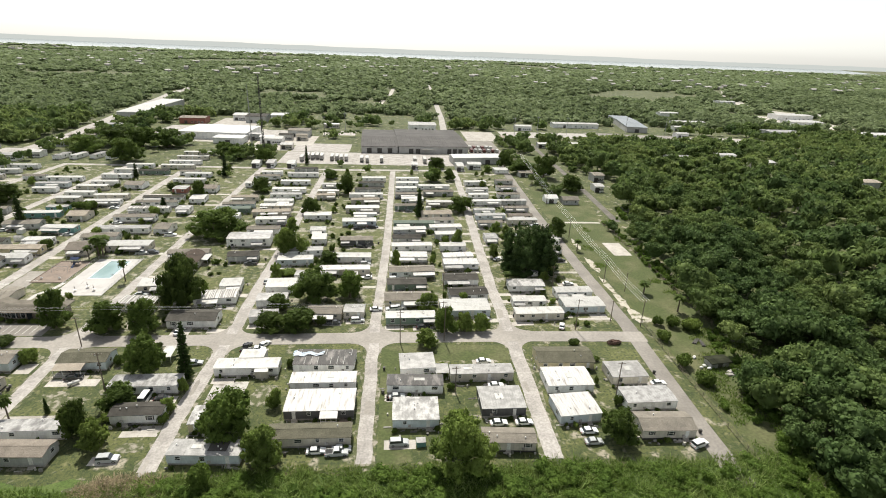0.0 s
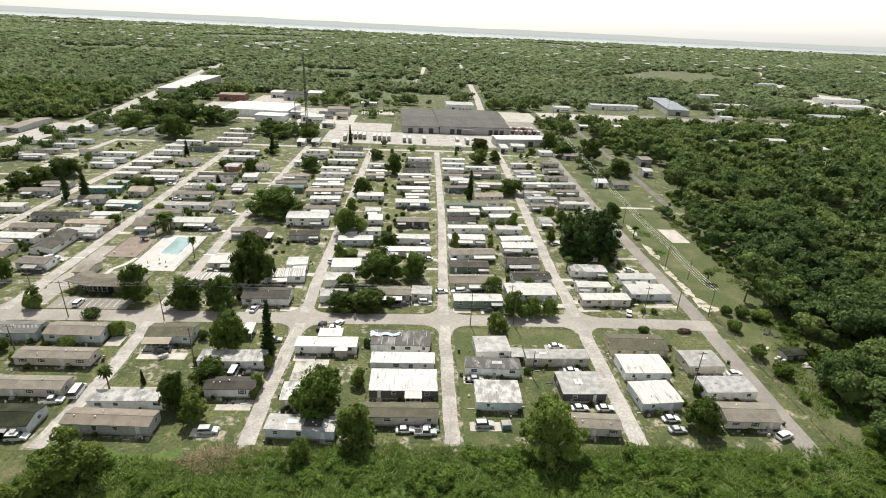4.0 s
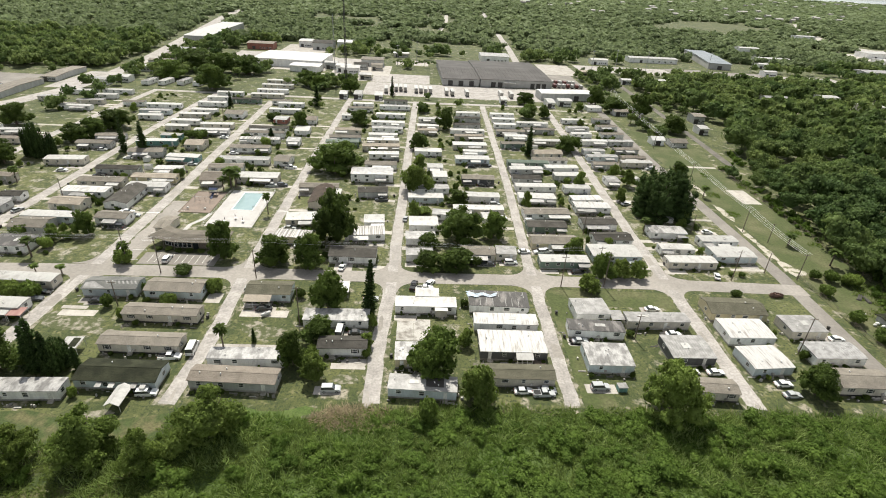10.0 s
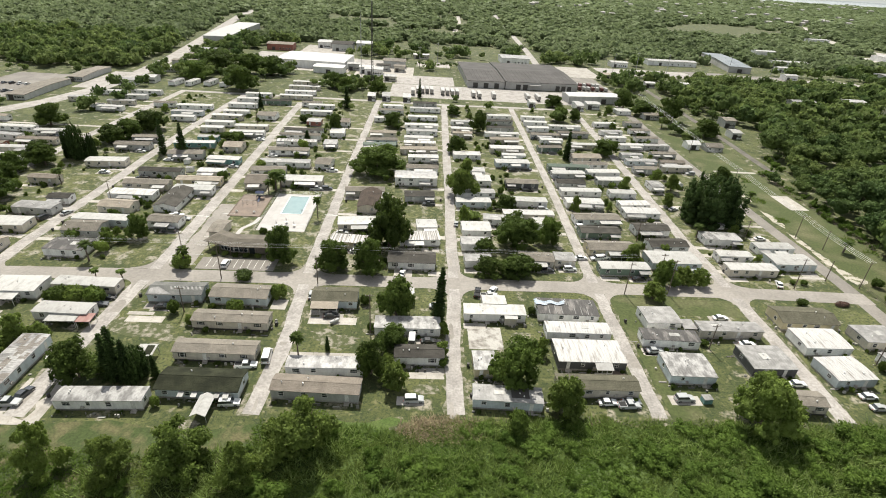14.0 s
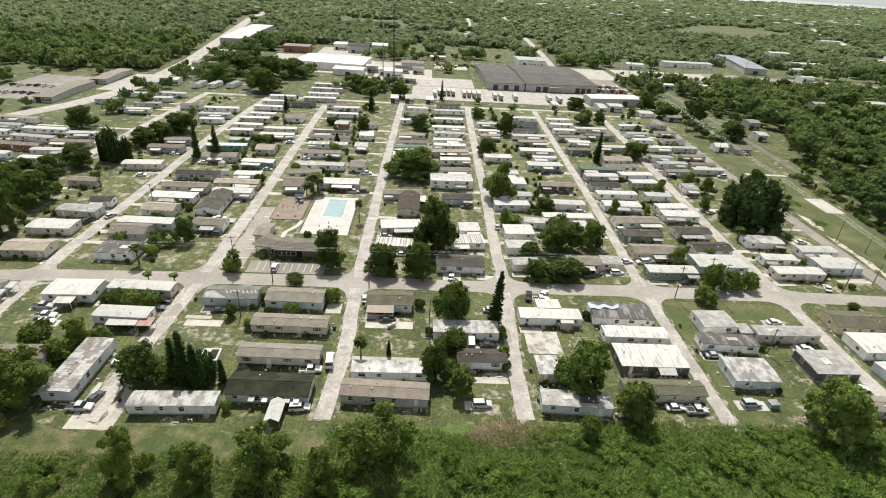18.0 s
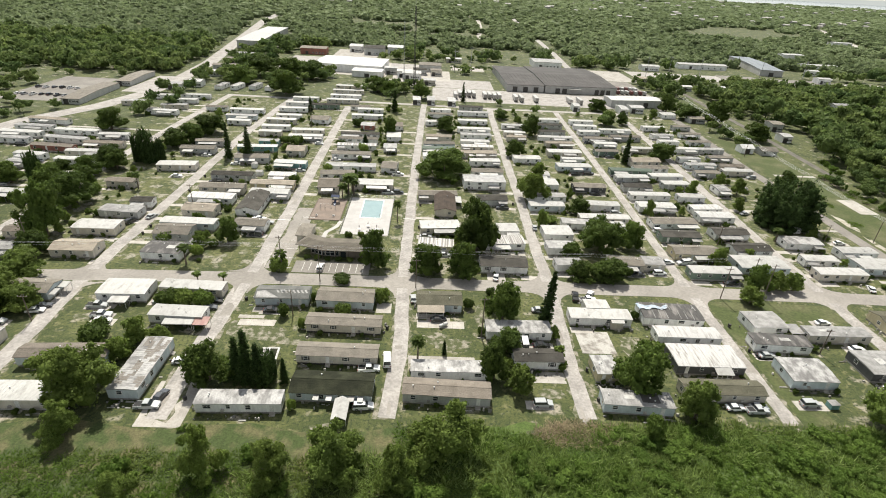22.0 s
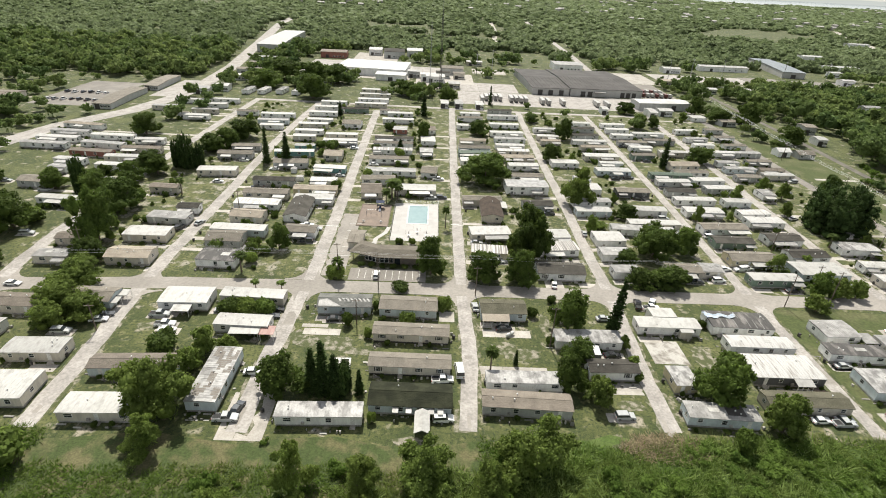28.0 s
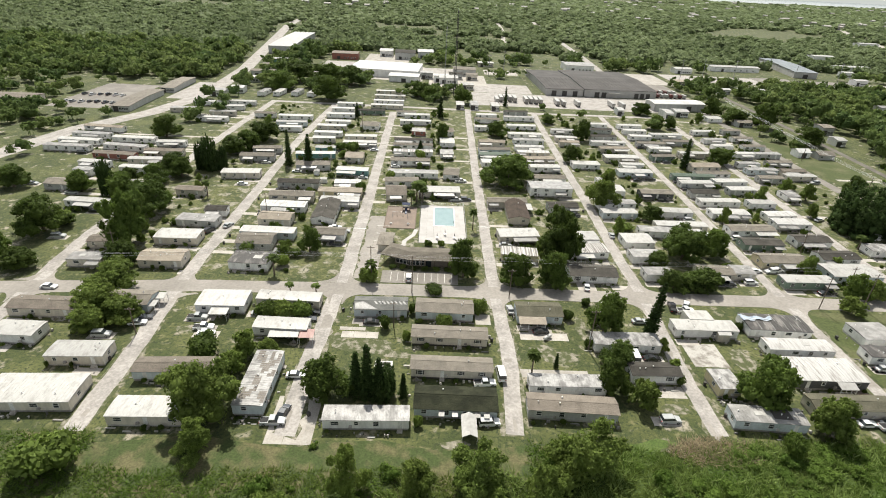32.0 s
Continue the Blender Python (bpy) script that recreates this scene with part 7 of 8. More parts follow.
for k in range(26):  # garden sheds
    lane = pr.choice((-223, -173, -77, -29, 19, 64))
    x, y = lane + pr.uniform(-6, 6), pr.uniform(158, 300)
    if free(x, y, 1.6):
        sd = thing("garden_shed", "small pale metal garden shed behind a home", "shed", x, y, 0, pr.choice((2, 92)), "garden sheds")
        part("wall", cached("shedw", lambda: Shape().prism([(-1.2, 0), (1.2, 0), (1.2, 1.9), (0, 2.35), (-1.2, 1.9)], -1.5, 1.5).mesh("wall", WALL["w"])), sd)
        part("roof", cached("shedr", lambda: Shape().prism([(-1.35, 1.86), (0, 2.4), (1.35, 1.86), (1.35, 1.94), (0, 2.48), (-1.35, 1.94)], -1.6, 1.6).mesh("roof", TIN["L"])), sd)
        part("door", cached("shedd", lambda: Shape().box(-0.5, 0.5, -1.24, -1.19, 0.05, 1.8).mesh("door", TRIM)), sd)
        FOOTPRINTS.append((x, y, 1.8, 1.8))
for a, b, hx, hy in FOOTPRINTS[:228]:  # more cars on the drives
    street = min(ROAD_X, key=lambda s: abs(s - a))
    e = 1 if street > a else -1
    x, y = a + e * (hx - pr.uniform(1.0, 3.0)), b - hy - pr.uniform(1.9, 2.4)
    if 157 < b < 285 and pr.random() < 0.4 and not (a > 42 and b < 200) and free(x, y, 1.6) and hx > 5:
        vehicle(pr.choice(("car", "car", "suv", "pickup")), pr.choice(("white", "silver", "black", "dark", "white")), x, y, pr.choice((3, 183)) + pr.uniform(-6, 6))
        FOOTPRINTS.append((x, y, 2.5, 1.2))

# pale drives of the farther rows
pads = Shape()
for a, b, hx, hy in FOOTPRINTS[:228]:
    street = min(ROAD_X[:7], key=lambda s: abs(s - a))
    e = 1 if street > a else -1
    edge_x = street_x(ROAD_X.index(street), b) - e * 2.2
    if 160 < b < 395 and pr.random() < 0.6:
        x, y = a + e * (hx - pr.uniform(0.0, 3.0)), b - hy - pr.uniform(1.5, 2.2)
        if e * (edge_x - x) > 1:
            pads.box(min(x, edge_x), max(x, edge_x), y - pr.uniform(0.9, 1.6), y + 1.1, -0.1, 0.021 + 0.0004 * pr.randrange(20))
structure("drives", pads.mesh("drives", CONC), "pale concrete drives beside the homes", "stuff")
for k in range(700):  # bushes between the farther homes
    a, b, hx, hy = FOOTPRINTS[pr.randrange(228)]
    x, y, r = a + pr.uniform(-1.25, 1.25) * hx, b + pr.choice((-1, 1)) * (hy + pr.uniform(0.8, 3.0)), 0.5 + 1.9 * pr.random() ** 1.7
    if y > 170 and free(x, y, 0.6 * r):
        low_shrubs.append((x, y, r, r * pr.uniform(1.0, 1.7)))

# loose things in the yards: boards, tubs, boxes, buckets
CLUTTER = mat("yard_clutter", (0.3, 0.28, 0.25), (0.26, 0.25, 0.23), rough=0.7, scale=2, fine=8, island=0.75)
junk = Shape()
for a, b, hx, hy in FOOTPRINTS[:228]:
    for k in range(16 if b < 145 else 10 if b < 300 else 4):
        side = pr.random()
        x = a + pr.uniform(-hx, hx) if side < 0.75 else a + pr.choice((-1, 1)) * (hx + pr.uniform(0.5, 1.5))
        y = b - hy - 0.3 - 2.2 * pr.random() ** 1.5 if side < 0.75 else b + pr.uniform(-hy, hy)
        if 92 < y and free(x, y, 0.2):
            w, d, h = pr.uniform(0.12, 0.8), pr.uniform(0.12, 0.5), pr.uniform(0.15, 0.9)
            if pr.random() < 0.25:
                w, h = pr.uniform(1.0, 2.2), pr.uniform(0.08, 0.25)
            if pr.random() < 0.3:
                junk.tube((x, y, 0), (x, y, h), d * 0.7, d * 0.6, 8)
            else:
                junk.box(x - w / 2, x + w / 2, y - d / 2, y + d / 2, 0, h, 0.02)
structure("yard_clutter", junk.mesh("yard_clutter", CLUTTER), "loose boxes, tubs and boards beside the homes", "stuff")


# repairs in the streets
road_patch, speed_line = Shape(), Shape()
for k in range(7):
    y = 97.0
    while y < 380:
        x, w, d = street_x(k, y) + pr.uniform(-1.2, 1.2), pr.uniform(0.4, 1.5), pr.uniform(0.5, 3.5)
        if not 140 < y < 163:
            road_patch.add([(x + w * q * pr.uniform(0.7, 1.1), y + d * s * pr.uniform(0.7, 1.1), 0.041) for q, s in ((-1, -1), (0, -1.1), (1, -0.9), (1, 0.9), (0.1, 1.1), (-1, 1))], [tuple(range(6))])
        y += pr.uniform(16, 60)
structure("road_patches", road_patch.mesh("road_patches", CROSSING), "darker repairs in the pale streets", "stuff")
for k, y in ((3, 199.5), (2, 194.0)):
    x = street_x(k, y)
    speed_line.box(x - 2.5, x + 2.5, y - 0.22, y + 0.22, 0.0, 0.065)
structure("speed_bumps", speed_line.mesh("speed_bumps", PAINT), "white painted speed bumps across the street")


# ---- wires ----
def wires(name, label, points, z, offsets, thick=0.036):
    ob = thing(name, label, "power line", 0, 0)
    for off in offsets:
        run = []
        for (ax, ay), (bx, by) in zip(points, points[1:]):
            d = Vector((bx - ax, by - ay)).normalized()
            for i in range(7 if (bx, by) == points[-1] else 6):
                t = i / 6
                run.append((ax + (bx - ax) * t - d.y * off, ay + (by - ay) * t + d.x * off, z - 2.6 * t * (1 - t)))
        s = Shape().cable(run, thick)
        part("wire", s.mesh("wire", WIRE), ob)
    return ob


wires("power_line", "sagging wires along the cross street", [(-222, 150), (-184, 156.5), (-139.8, 156.2), (-96, 156.4), (-40, 157.4), (16.7, 158.4), (63, 156)], 9.6, (-1.1, 0.4, 1.1), 0.022)
BIG = [(87.6, 157.8), (88.4, 195.5), (90.3, 250), (93.4, 306), (97.5, 360), (102, 420)]
for bx, by in BIG:
    pole(bx, by, 10.4)
for bx, by in ((130, 573), (159, 586), (193, 587), (270, 605), (319, 606), (-71, 543), (-53, 574)):
    tp_ = thing("utility_pole", "tall steel utility pole beside the yards", "utility pole", bx, by, 0, 4, "utility poles")
    part("shaft", cached("tallshaft", lambda: Shape().tube((0, 0, 0), (0, 0, 20), 0.3, 0.18, 8).mesh("shaft", STEEL)), tp_)
    part("crossarm", cached("tallarm", lambda: Shape().box(-1.8, 1.8, -0.12, 0.12, 18.5, 18.8).mesh("crossarm", STEEL)), tp_)
wires("power_line", "sagging wires beside the asphalt road", BIG, 10.3, (-1.6, -0.6, 0.6, 1.6), 0.04)

# lattice mast
def radio_mast(x, y, height, foot, material, label):
    ob = thing("radio_mast", label, "radio mast", x, y)
    n = int(height / 2.3)
    for a in (0, 2.09, 4.19):
        part("leg", Shape().tube((foot * math.cos(a), foot * math.sin(a), 0), (0.55 * foot * math.cos(a), 0.55 * foot * math.sin(a), height), 0.27 * foot, 0.2 * foot, 6).mesh("leg", material), ob)
    for k in range(n):
        z0, z1 = height * k / n, height * (k + 1) / n
        r0, r1 = foot * (1 - 0.45 * k / n), foot * (1 - 0.45 * (k + 1) / n)
        br = Shape()
        for a, b in ((0, 2.09), (2.09, 4.19), (4.19, 6.28)):
            br.tube((r0 * math.cos(a), r0 * math.sin(a), z0), (r1 * math.cos(b), r1 * math.sin(b), z1), 0.1 * foot, 0.1 * foot, 4)
        part("brace", br.mesh("brace", material), ob)
    part("antenna", Shape().tube((0, 0, height - 1), (0, 0, height + 6), 0.1, 0.05, 6).mesh("antenna", STEEL), ob)


radio_mast(-107, 440, 63, 0.9, DARKTRIM, "slender dark steel lattice radio mast")
radio_mast(-115, 436, 52, 0.5, STEEL, "thin grey steel lattice radio mast")

# ---- woods ----
rng = np.random.default_rng(11)


def rough_core(lumps, rng, scale):
    """A plainer inner mass for crowns far off: six-sided, three rings."""
    vs, fs = [], []
    for l in lumps:
        o = len(vs)
        for z, r in ((-0.6, 0.8), (0.25, 0.95), (0.85, 0.45)):
            for k in range(6):
                a = math.pi / 3 * (k + 0.5 * z)
                q = scale * rng.uniform(0.82, 1.1)
                vs.append((l[0] + l[3] * r * q * math.cos(a), l[1] + l[3] * r * q * math.sin(a), l[2] + l[4] * z * q))
        for j in range(2):
            for k in range(6):
                fs.append((o + j * 6 + k, o + j * 6 + (k + 1) % 6, o + (j + 1) * 6 + (k + 1) % 6, o + (j + 1) * 6 + k))
        fs += [(o + 12, o + 13, o + 14, o + 15), (o + 12, o + 15, o + 16, o + 17)]
    return np.array(vs), np.array(fs)


def scatter(name, label, groups, material, templates=6, core=0.8, low=0.12, dome=0.0):
    """Many crowns (x, y, radius, height) in one mesh, from a few forms; each group has its own fineness (lumps, leaves, leaf size)."""
    vs, fs, o = [], [], 0
    for spots, heads, leaves, size in groups:
        forms = []
        for k in range(templates):
            lumps = dome_lumps(rng, heads) if dome or heads < 5 else oak_lumps(rng, heads - 5)
            inner = cores(lumps, rng, core) if heads > 7 else rough_core(lumps, rng, core)
            forms.append(joined(blob(leaves, rng, lumps, size), inner))
        for i, (x, y, r, h) in enumerate(spots):
            v, q = forms[i % templates]
            a = rng.uniform(0, 6.28)
            c, s = math.cos(a), math.sin(a)
            vs.append(np.stack([x + r * (c * v[:, 0] - s * v[:, 1]), y + r * (s * v[:, 0] + c * v[:, 1]), (h - dome * r) * (v[:, 2] > 0.02) + dome * r * v[:, 2] if dome else h * (v[:, 2] - low) / (1.05 - low)], 1))
            fs.append(q + o)
            o += len(v)
    me = mesh_np(name, np.vstack(vs), np.vstack(fs), material)
    return structure(name, me, label, "stuff")


def clear_of_halls(x, y, r):
    """Whether a tree stands clear of the halls and the paved yards."""
    if 268 < y < 560 and abs(x - np.interp(y, (284, 331, 412, 463, 560), (127.2, 130, 133, 134, 138))) < 3.2 + 0.75 * r:
        return False
    return not any(abs(x - a) < hx + 0.8 * r and abs(y - q) < hy + 0.8 * r for a, q, hx, hy in HALLS + YARDS)


def woods_edge(y):
    return 3.5 + float(np.interp(y, (80, 112, 124, 145, 158, 272, 282, 400), (95, 98, 104.5, 107, 115, 117, 131, 138)))


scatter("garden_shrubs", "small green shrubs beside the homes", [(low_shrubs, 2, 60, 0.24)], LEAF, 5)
spots = []
y = 78.0
while y < 470:
    x = woods_edge(y) + rng.uniform(0, 4)
    while x < 330:
        if not (y > 285 and x < 150 and rng.uniform() < 0.45):
            r = 2.8 + 8.0 * rng.uniform() ** 1.7
            lift = 6.5 * noise.noise(Vector((x / 34, y / 34, 8.1)))
            spots.append((x + rng.uniform(-3, 3), y + rng.uniform(-3, 3), r, r * 1.2 + max(0.3, rng.uniform(0.5, 4.5) + lift)))
        x += 8.6
    y += 8.0
east = []
y = 80.0
while y < 620:
    x = 325.0
    while x < 0.9 * y + 420:
        r = rng.uniform(6.5, 9.5)
        east.append((x + rng.uniform(-4, 4), y + rng.uniform(-4, 4), r, r * 1.2 + rng.uniform(0.5, 3)))
        x += 13.0
    y += 12.0
for k in range(60):  # trees along the back road
    x, y = rng.choice((rng.uniform(97, 107), rng.uniform(124, 150))), rng.uniform(318, 430)
    spots.append((x, y, rng.uniform(2.5, 5), rng.uniform(4, 8)))
spots = [p for p in spots if clear_of_halls(*p[:3])]
near = [p for p in spots if p[0] < 190 and p[1] < 330]
rest = [p for p in spots if not (p[0] < 190 and p[1] < 330)]
spots = []


def open_land(x, y):
    """Yards, roads and clearings that carry few trees."""
    if -255 < x < 112 and y < 600:
        return True
    if y < 1000 and -14 < x - np.interp(y, (180, 310, 392, 440, 608, 745, 1000), (-352, -324, -294, -293, -312, -333, -370)) < 22:
        return True
    if abs(x - (54 + (y - 590) * 0.03)) < 9 and 560 < y < 1300 or abs(x + 12) < 8 and 790 < y < 1280:
        return True
    if 110 < x < 405 and 528 < y < 665:
        return True
    if -110 < x < 30 and 600 < y < 720:
        return True
    if -235 < x < -118 and 895 < y < 1010:
        return True
    if 880 < y < 1600 and abs(x - np.interp(y, (889, 953, 1194, 1588), (687, 655, 764, 990))) < 22:
        return True
    return -160 < x < -20 and 800 < y < 880


y = 470.0
while y < 3300:
    st = 0.0155 * y + 5
    x = -0.95 * y - 350
    while x < 0.95 * y + 400:
        xx, yy = x + rng.uniform(-0.5, 0.5) * st, y + rng.uniform(-0.5, 0.5) * st
        gap = noise.noise(Vector((xx / 420, yy / 420, 3.3)))
        lake = yy > 3280 and noise.noise(Vector((xx / 2600, 1.7, 0))) > -0.22
        if not lake and not (open_land(xx, yy) and rng.uniform() > 0.12) and gap < 0.38 and not (y < 620 and xx > 325):
            r = st * rng.uniform(0.62, 0.95)
            spots.append((xx, yy, r, rng.uniform(8.5, 11.5)))
        x += st
    y += st * 1.25
for k in range(420):  # the far side of the main road
    x, y = rng.uniform(-620, -352), rng.uniform(120, 480)
    if rng.uniform() < 0.72:
        spots.append((x, y, rng.uniform(4, 8), rng.uniform(6, 12)))
for k in range(130):  # thickets west of the main road
    x, y = rng.uniform(-440, -352), rng.uniform(185, 345)
    if x < np.interp(y, (180, 262, 310, 350), (-362, -346, -336, -330)) - 4:
        spots.append((x, y, rng.uniform(3.5, 7), rng.uniform(5, 10)))
for k in range(70):
    x, y = rng.uniform(-440, -330), rng.uniform(345, 480)
    spots.append((x, y, rng.uniform(3, 6), rng.uniform(5, 9)))
for k in range(26):
    y = rng.uniform(215, 345)
    x = np.interp(y, (180, 262, 310, 350), (-352, -334, -324, -304)) + rng.choice((rng.uniform(-26, -11), rng.uniform(9, 13) if y < 268 else -12))
    spots.append((x, y, rng.uniform(3, 5.5), rng.uniform(4.5, 8)))
for k in range(60):  # beside the main road
    x, y = rng.uniform(-365, -312), rng.uniform(455, 600)
    spots.append((x, y, rng.uniform(3, 6.5), rng.uniform(5, 10)))
for k in range(60):  # among the paved yards
    x, y = rng.uniform(108, 260), rng.uniform(526, 562)
    spots.append((x, y, rng.uniform(2.5, 6), rng.uniform(4, 9)))
for k in range(90):  # trees between shops and yards
    x, y = rng.uniform(-250, 110), rng.uniform(585, 640)
    spots.append((x, y, rng.uniform(4, 7), rng.uniform(6, 11)))
for k in range(110):
    x, y = rng.uniform(112, 330), rng.uniform(462, 530)
    spots.append((x, y, rng.uniform(4, 8), rng.uniform(7, 12)))
for k in range(70):
    x, y = rng.uniform(95, 120), rng.uniform(385, 530)
    if abs(x - 111) > 6:
        spots.append((x, y, rng.uniform(2.5, 5), rng.uniform(4, 8)))
for k in range(40):
    x, y = rng.uniform(-150, -90), rng.uniform(418, 462)
    spots.append((x, y, rng.uniform(3, 5.5), rng.uniform(5, 9)))
for k in range(110):
    x, y = rng.uniform(-288, -190), rng.uniform(438, 575)
    if not (-240 < x < -205 and 455 < y < 485):
        spots.append((x, y, rng.uniform(4, 8), rng.uniform(7, 11)))
for x, y, r in ((-125, 410, 5.5), (-134, 428, 5), (-111, 413, 6), (-97, 407, 5.5), (-114, 367, 3), (22, 404, 6), (39, 417, 7), (24, 358, 6), (70, 548, 9), (-42, 406, 4), (-20, 378, 5), (-46, 365, 5)):
    spots.append((x, y, r, r * rng.uniform(1.3, 1.7)))
for k in range(16):
    spots.append((-74 + 3 * k, 541 + rng.uniform(-1, 1), rng.uniform(1.8, 2.6), rng.uniform(5, 8)))
for k in range(45):
    x, y = rng.uniform(-285, -258), rng.uniform(330, 600)
    spots.append((x, y, rng.uniform(4, 8), rng.uniform(7, 12)))
spots = [p for p in spots if clear_of_halls(*p[:3]) and not (540 < p[1] < 850 and abs(p[0] - np.interp(p[1], (590, 700, 900), (54, 60, 66))) < 3.5 + 0.85 * p[2])]
mid = [(x, y, r, max(h, 1.15 * r)) for x, y, r, h in spots if y < 640]
spots = [p for p in spots if p[1] >= 640]
east = [p for p in east if clear_of_halls(*p[:3])]
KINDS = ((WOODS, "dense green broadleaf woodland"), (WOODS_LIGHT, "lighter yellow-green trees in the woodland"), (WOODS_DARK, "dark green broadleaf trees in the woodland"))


def of_tone(trees, k):
    """Trees of one leaf tone: they stand in loose clumps, darker near, lighter far."""
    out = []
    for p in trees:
        # near dimness and far haze are put into the tone mix by distance
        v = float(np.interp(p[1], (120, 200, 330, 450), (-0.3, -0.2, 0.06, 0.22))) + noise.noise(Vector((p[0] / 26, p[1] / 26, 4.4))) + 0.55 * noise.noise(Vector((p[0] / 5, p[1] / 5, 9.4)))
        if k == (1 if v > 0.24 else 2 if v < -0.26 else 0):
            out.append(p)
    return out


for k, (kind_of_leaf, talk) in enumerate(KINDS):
    scatter("woodland", talk, [(of_tone(near, k), 9, 850, 0.066), (of_tone(rest, k), 4, 105, 0.155), (of_tone(east, k), 1, 46, 0.2), (of_tone(mid, k), 3, 120, 0.135)], kind_of_leaf, 6, dome=1.15)
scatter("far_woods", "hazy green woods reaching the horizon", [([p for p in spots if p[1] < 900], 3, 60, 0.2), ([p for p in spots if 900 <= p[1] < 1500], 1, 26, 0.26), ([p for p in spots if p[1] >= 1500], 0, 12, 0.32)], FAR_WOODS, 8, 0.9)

# water, and a glowing strip in place of the hazy far shore
structure("water", Shape().add([(-4800, 3300, 0.5), (3200, 3300, 0.5), (4000, 4700, 0.5), (-6000, 4700, 0.5)], [(0, 1, 2, 3)]).mesh("water", WATER), "pale lake near the horizon")
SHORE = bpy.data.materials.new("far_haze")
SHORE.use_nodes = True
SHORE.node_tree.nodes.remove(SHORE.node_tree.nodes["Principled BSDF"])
# the haze over the shore is put in as emission
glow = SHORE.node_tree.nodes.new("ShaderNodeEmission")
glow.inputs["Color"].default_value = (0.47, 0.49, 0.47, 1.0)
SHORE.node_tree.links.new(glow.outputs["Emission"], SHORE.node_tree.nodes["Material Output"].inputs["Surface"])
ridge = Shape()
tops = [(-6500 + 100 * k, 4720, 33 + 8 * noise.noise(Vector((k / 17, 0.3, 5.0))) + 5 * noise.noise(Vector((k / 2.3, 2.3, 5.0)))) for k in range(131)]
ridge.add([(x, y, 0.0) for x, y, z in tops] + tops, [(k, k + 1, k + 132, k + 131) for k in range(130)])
structure("backdrop", ridge.mesh("backdrop", SHORE), "glowing pale strip in place of the hazy far shore")
# roofs among the far trees
fh = Shape()
hr = random.Random(21)
for k in range(230):
    d = 1350 + 1900 * hr.random() ** 1.2
    x = hr.uniform(-0.95, 0.95) * d
    if open_land(x, d) and d < 700:
        continue
    w, dp, h = hr.uniform(7, 15) * (1 + d / 6000), hr.uniform(9, 13), hr.uniform(8.5, 11.0)
    fh.box(x - w / 2, x + w / 2, d, d + dp, 0, h - 2).prism([(d - 0.8, h - 2), (d + dp / 2, h), (d + dp + 0.8, h - 2)], x - w / 2 - 0.5, x + w / 2 + 0.5)
structure("far_houses", fh.mesh("far_houses", SKIRT), "pale roofs of distant houses among trees", "stuff")

# ---- scrub along the near side ----
def tufts(name, label, count, area, size, height, material, keep, blades=13, spread=1.0):
    """Clumps of bent, tapering blades."""
    c = np.stack([rng.uniform(area[0], area[1], count), rng.uniform(area[2], area[3], count)], 1)
    c = np.array([p for p in c if keep(p[0], p[1])])
    n = len(c)
    base = np.repeat(c, blades, 0)
    m = len(base)
    ang = rng.uniform(0, 6.28, m)
    d = np.stack([np.cos(ang), np.sin(ang)], 1)
    p = base + d * size * np.sqrt(rng.uniform(0, 1, (m, 1)))
    hgt = height * rng.uniform(0.5, 1.25, m) * np.repeat(rng.uniform(0.5, 1.35, n), blades)
    turn = rng.uniform(0, 3.14, m)
    side = np.stack([np.cos(turn), np.sin(turn)], 1) * rng.uniform(0.07, 0.17, m)[:, None]
    tip = p + d * (spread * rng.uniform(0.3, 1.0, m) * hgt)[:, None]
    v = np.stack([np.column_stack([p - side, np.full(m, -0.05)]), np.column_stack([p + side, np.full(m, -0.05)]), np.column_stack([tip, hgt])], 1).reshape(-1, 3)
    return structure(name, mesh_np(name, v, np.arange(3 * m).reshape(-1, 3), material), label, "stuff")


def edge(x):
    return 91.5 + 3.2 * min(1, max(0, (x + 60) / 12)) + 2.0 * noise.noise(Vector((x / 17, 0.3, 0))) + 1.5 * noise.noise(Vector((x / 5, 4.3, 0)))


def lawn_gap(x, y):
    return -190 < x < -99 and y > 83 + 3 * noise.noise(Vector((x / 9, 8.1, 0)))


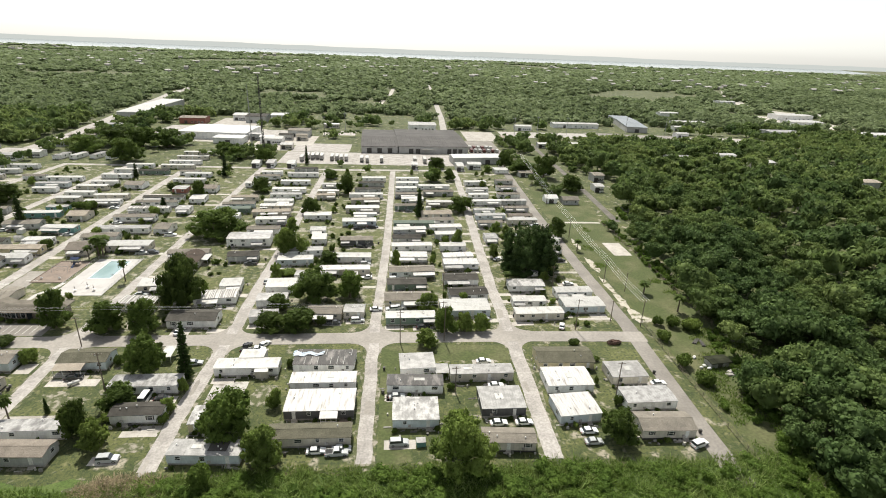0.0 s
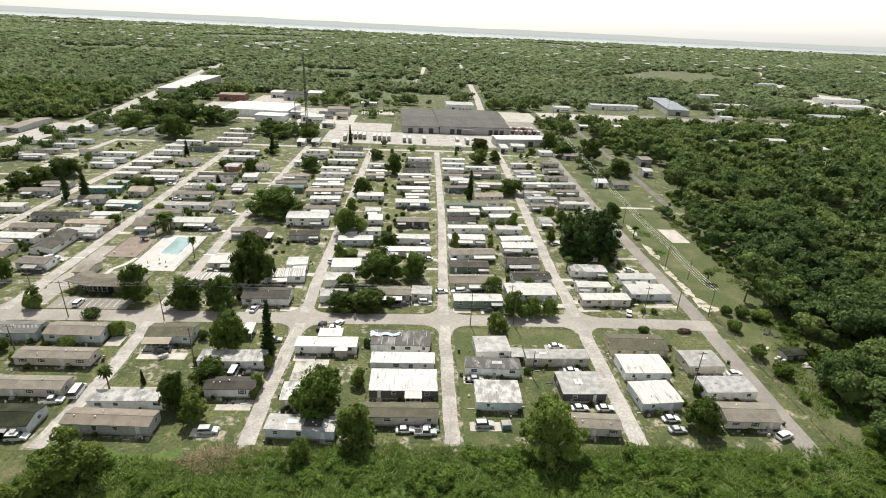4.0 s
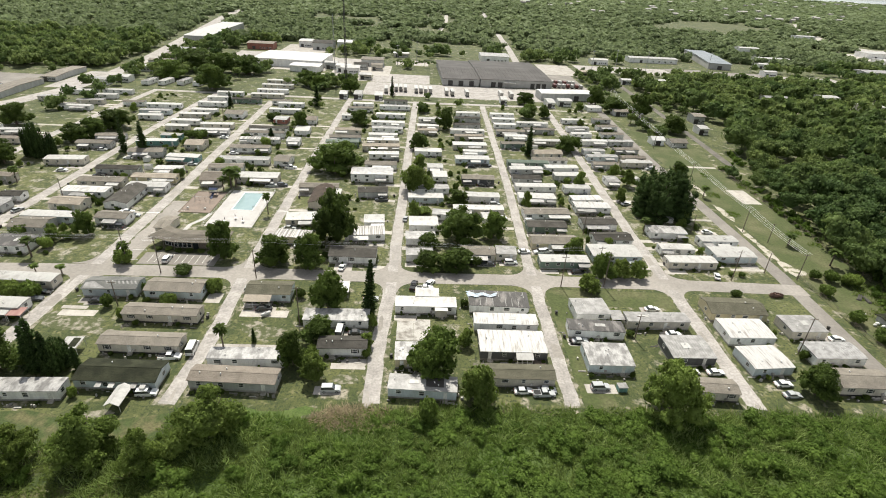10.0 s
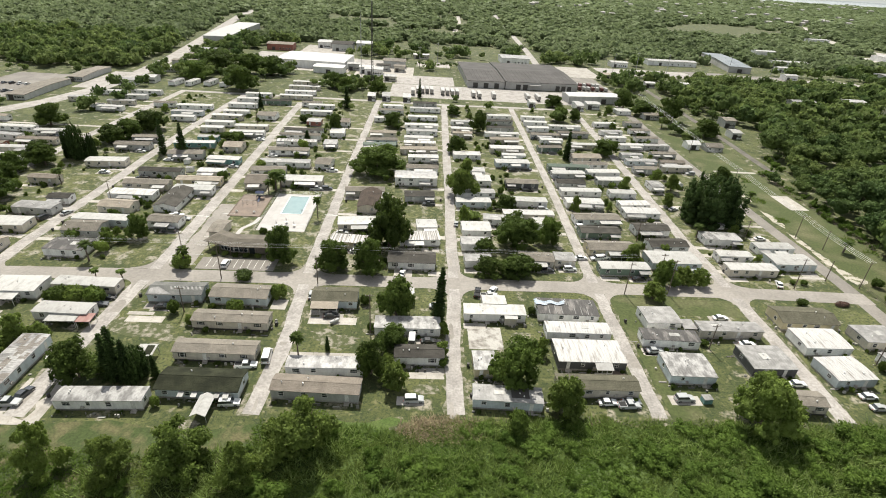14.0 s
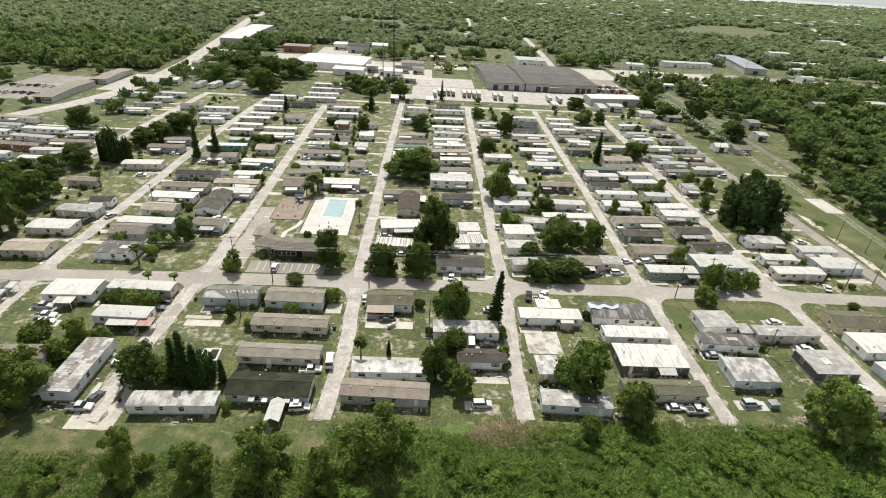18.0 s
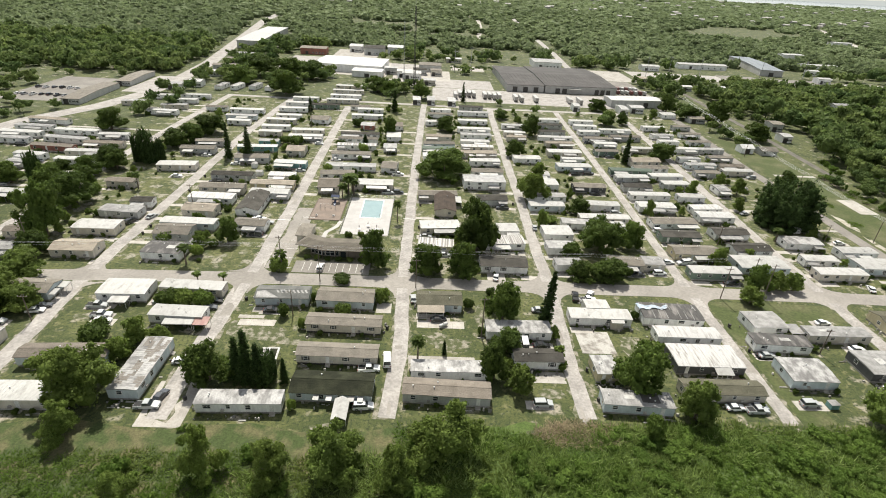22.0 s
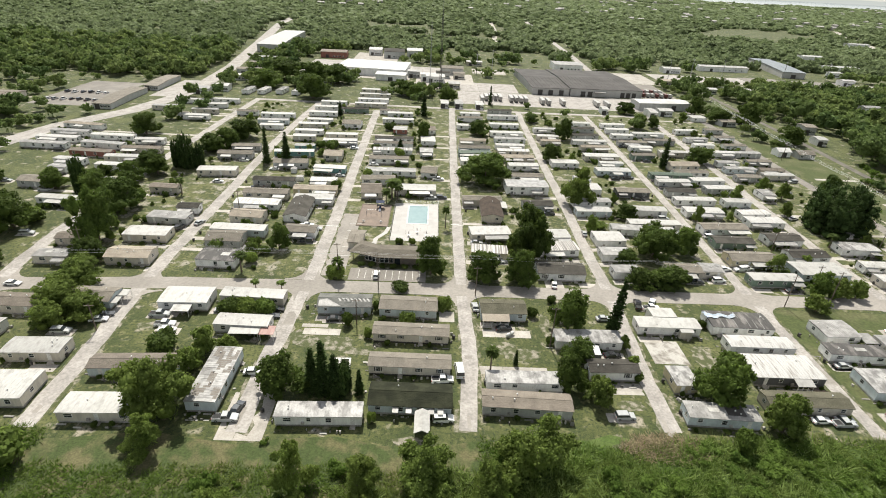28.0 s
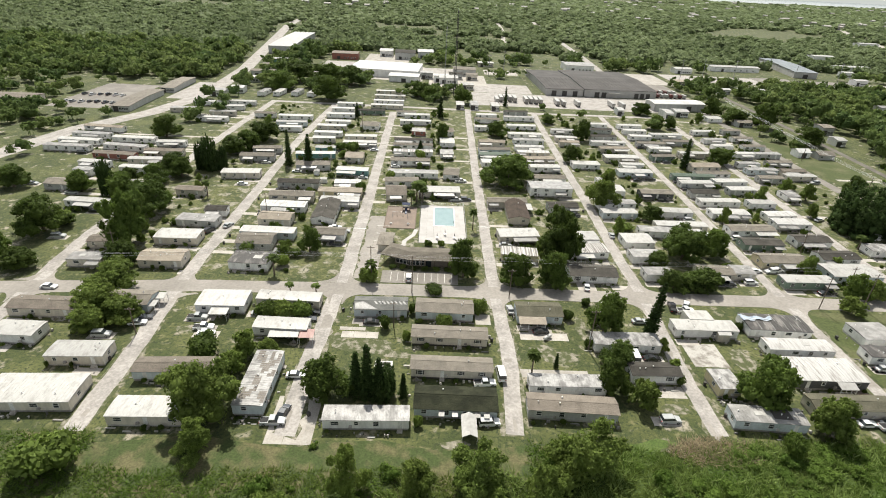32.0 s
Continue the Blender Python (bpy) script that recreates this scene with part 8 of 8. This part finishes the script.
tufts("tall_grass", "overgrown green grass and scrub", 30000, (-300, 125, 46, 96), 0.95, 0.62, SCRUB, lambda x, y: y < min(edge(x), 95.4) and not lawn_gap(x, y) and noise.noise(Vector((x / 8, y / 8, 0.7))) > -0.7, 11, 2.6)
straw = [(-58.5 + 8.5 * math.cos(a) * rng.uniform(0.75, 1.1), 91.3 + 3.0 * math.sin(a) * rng.uniform(0.7, 1.1), 0.021) for a in np.linspace(0, 6.1, 22)]
tufts("reeds", "tall pale green reeds bending over the scrub", 10500, (-130, 122, 48, 95), 0.8, 1.35, REED, lambda x, y: y < min(edge(x), 95.0) - 0.4 and not lawn_gap(x, y) and noise.noise(Vector((x / 11, y / 11, 6.1))) > -0.12, 9, 1.1)
structure("straw", Shape().add(straw, [tuple(range(22))]).mesh("straw", DRY), "flattened dry tan straw")
tufts("dry_brush", "thin heap of dry tan reeds at the street's end", 360, (-69, -48, 87.6, 94.8), 0.9, 0.5, DRY, lambda x, y: ((x + 58.5) / 9.5) ** 2 + ((y - 91.3) / 3.6) ** 2 < 1, 16, 3.2)
tufts("weeds", "rough weeds between road and woods", 5200, (88, 122, 70, 290), 0.9, 0.8, SCRUB, lambda x, y: x > 91 and noise.noise(Vector((x / 9, y / 9, 5.7))) > (-0.1 if y < 122 else 0.08 if y < 156 else 0.5))
spots = []
for k in range(420):
    x, y = rng.uniform(-320, 120), rng.uniform(45, 90)
    if not lawn_gap(x, y) or rng.uniform() < 0.12:
        r = 0.7 + 2.4 * rng.uniform() ** 2
        spots.append((x, y, r, r * rng.uniform(0.9, 1.3)))
for k in range(950):  # thicket along the street ends, thinning out to the west
    x, y = rng.uniform(-105, 112), rng.uniform(56, 93)
    r = 0.8 + 3.0 * rng.uniform() ** 1.8
    thick = min(1.0, max(0.12, (x + 100) / 75)) * (0.75 + 1.0 * noise.noise(Vector((x / 13, y / 13, 2.2))))
    if y < edge(x) - 0.5 * r and rng.uniform() < thick:
        spots.append((x, y, r, r * rng.uniform(0.45, 0.85)))
for k in range(120):
    y = rng.uniform(75, 300)
    spots.append((rng.uniform(91, woods_edge(y) + 3) if y < 122 else woods_edge(y) - rng.uniform(-2, 4), y, rng.uniform(1.0, 2.6), rng.uniform(1.2, 3.5)))
scatter("scrub", "leafy green scrub bushes", [(spots, 4, 330, 0.085)], UNDERGROWTH, 6, 0.8)
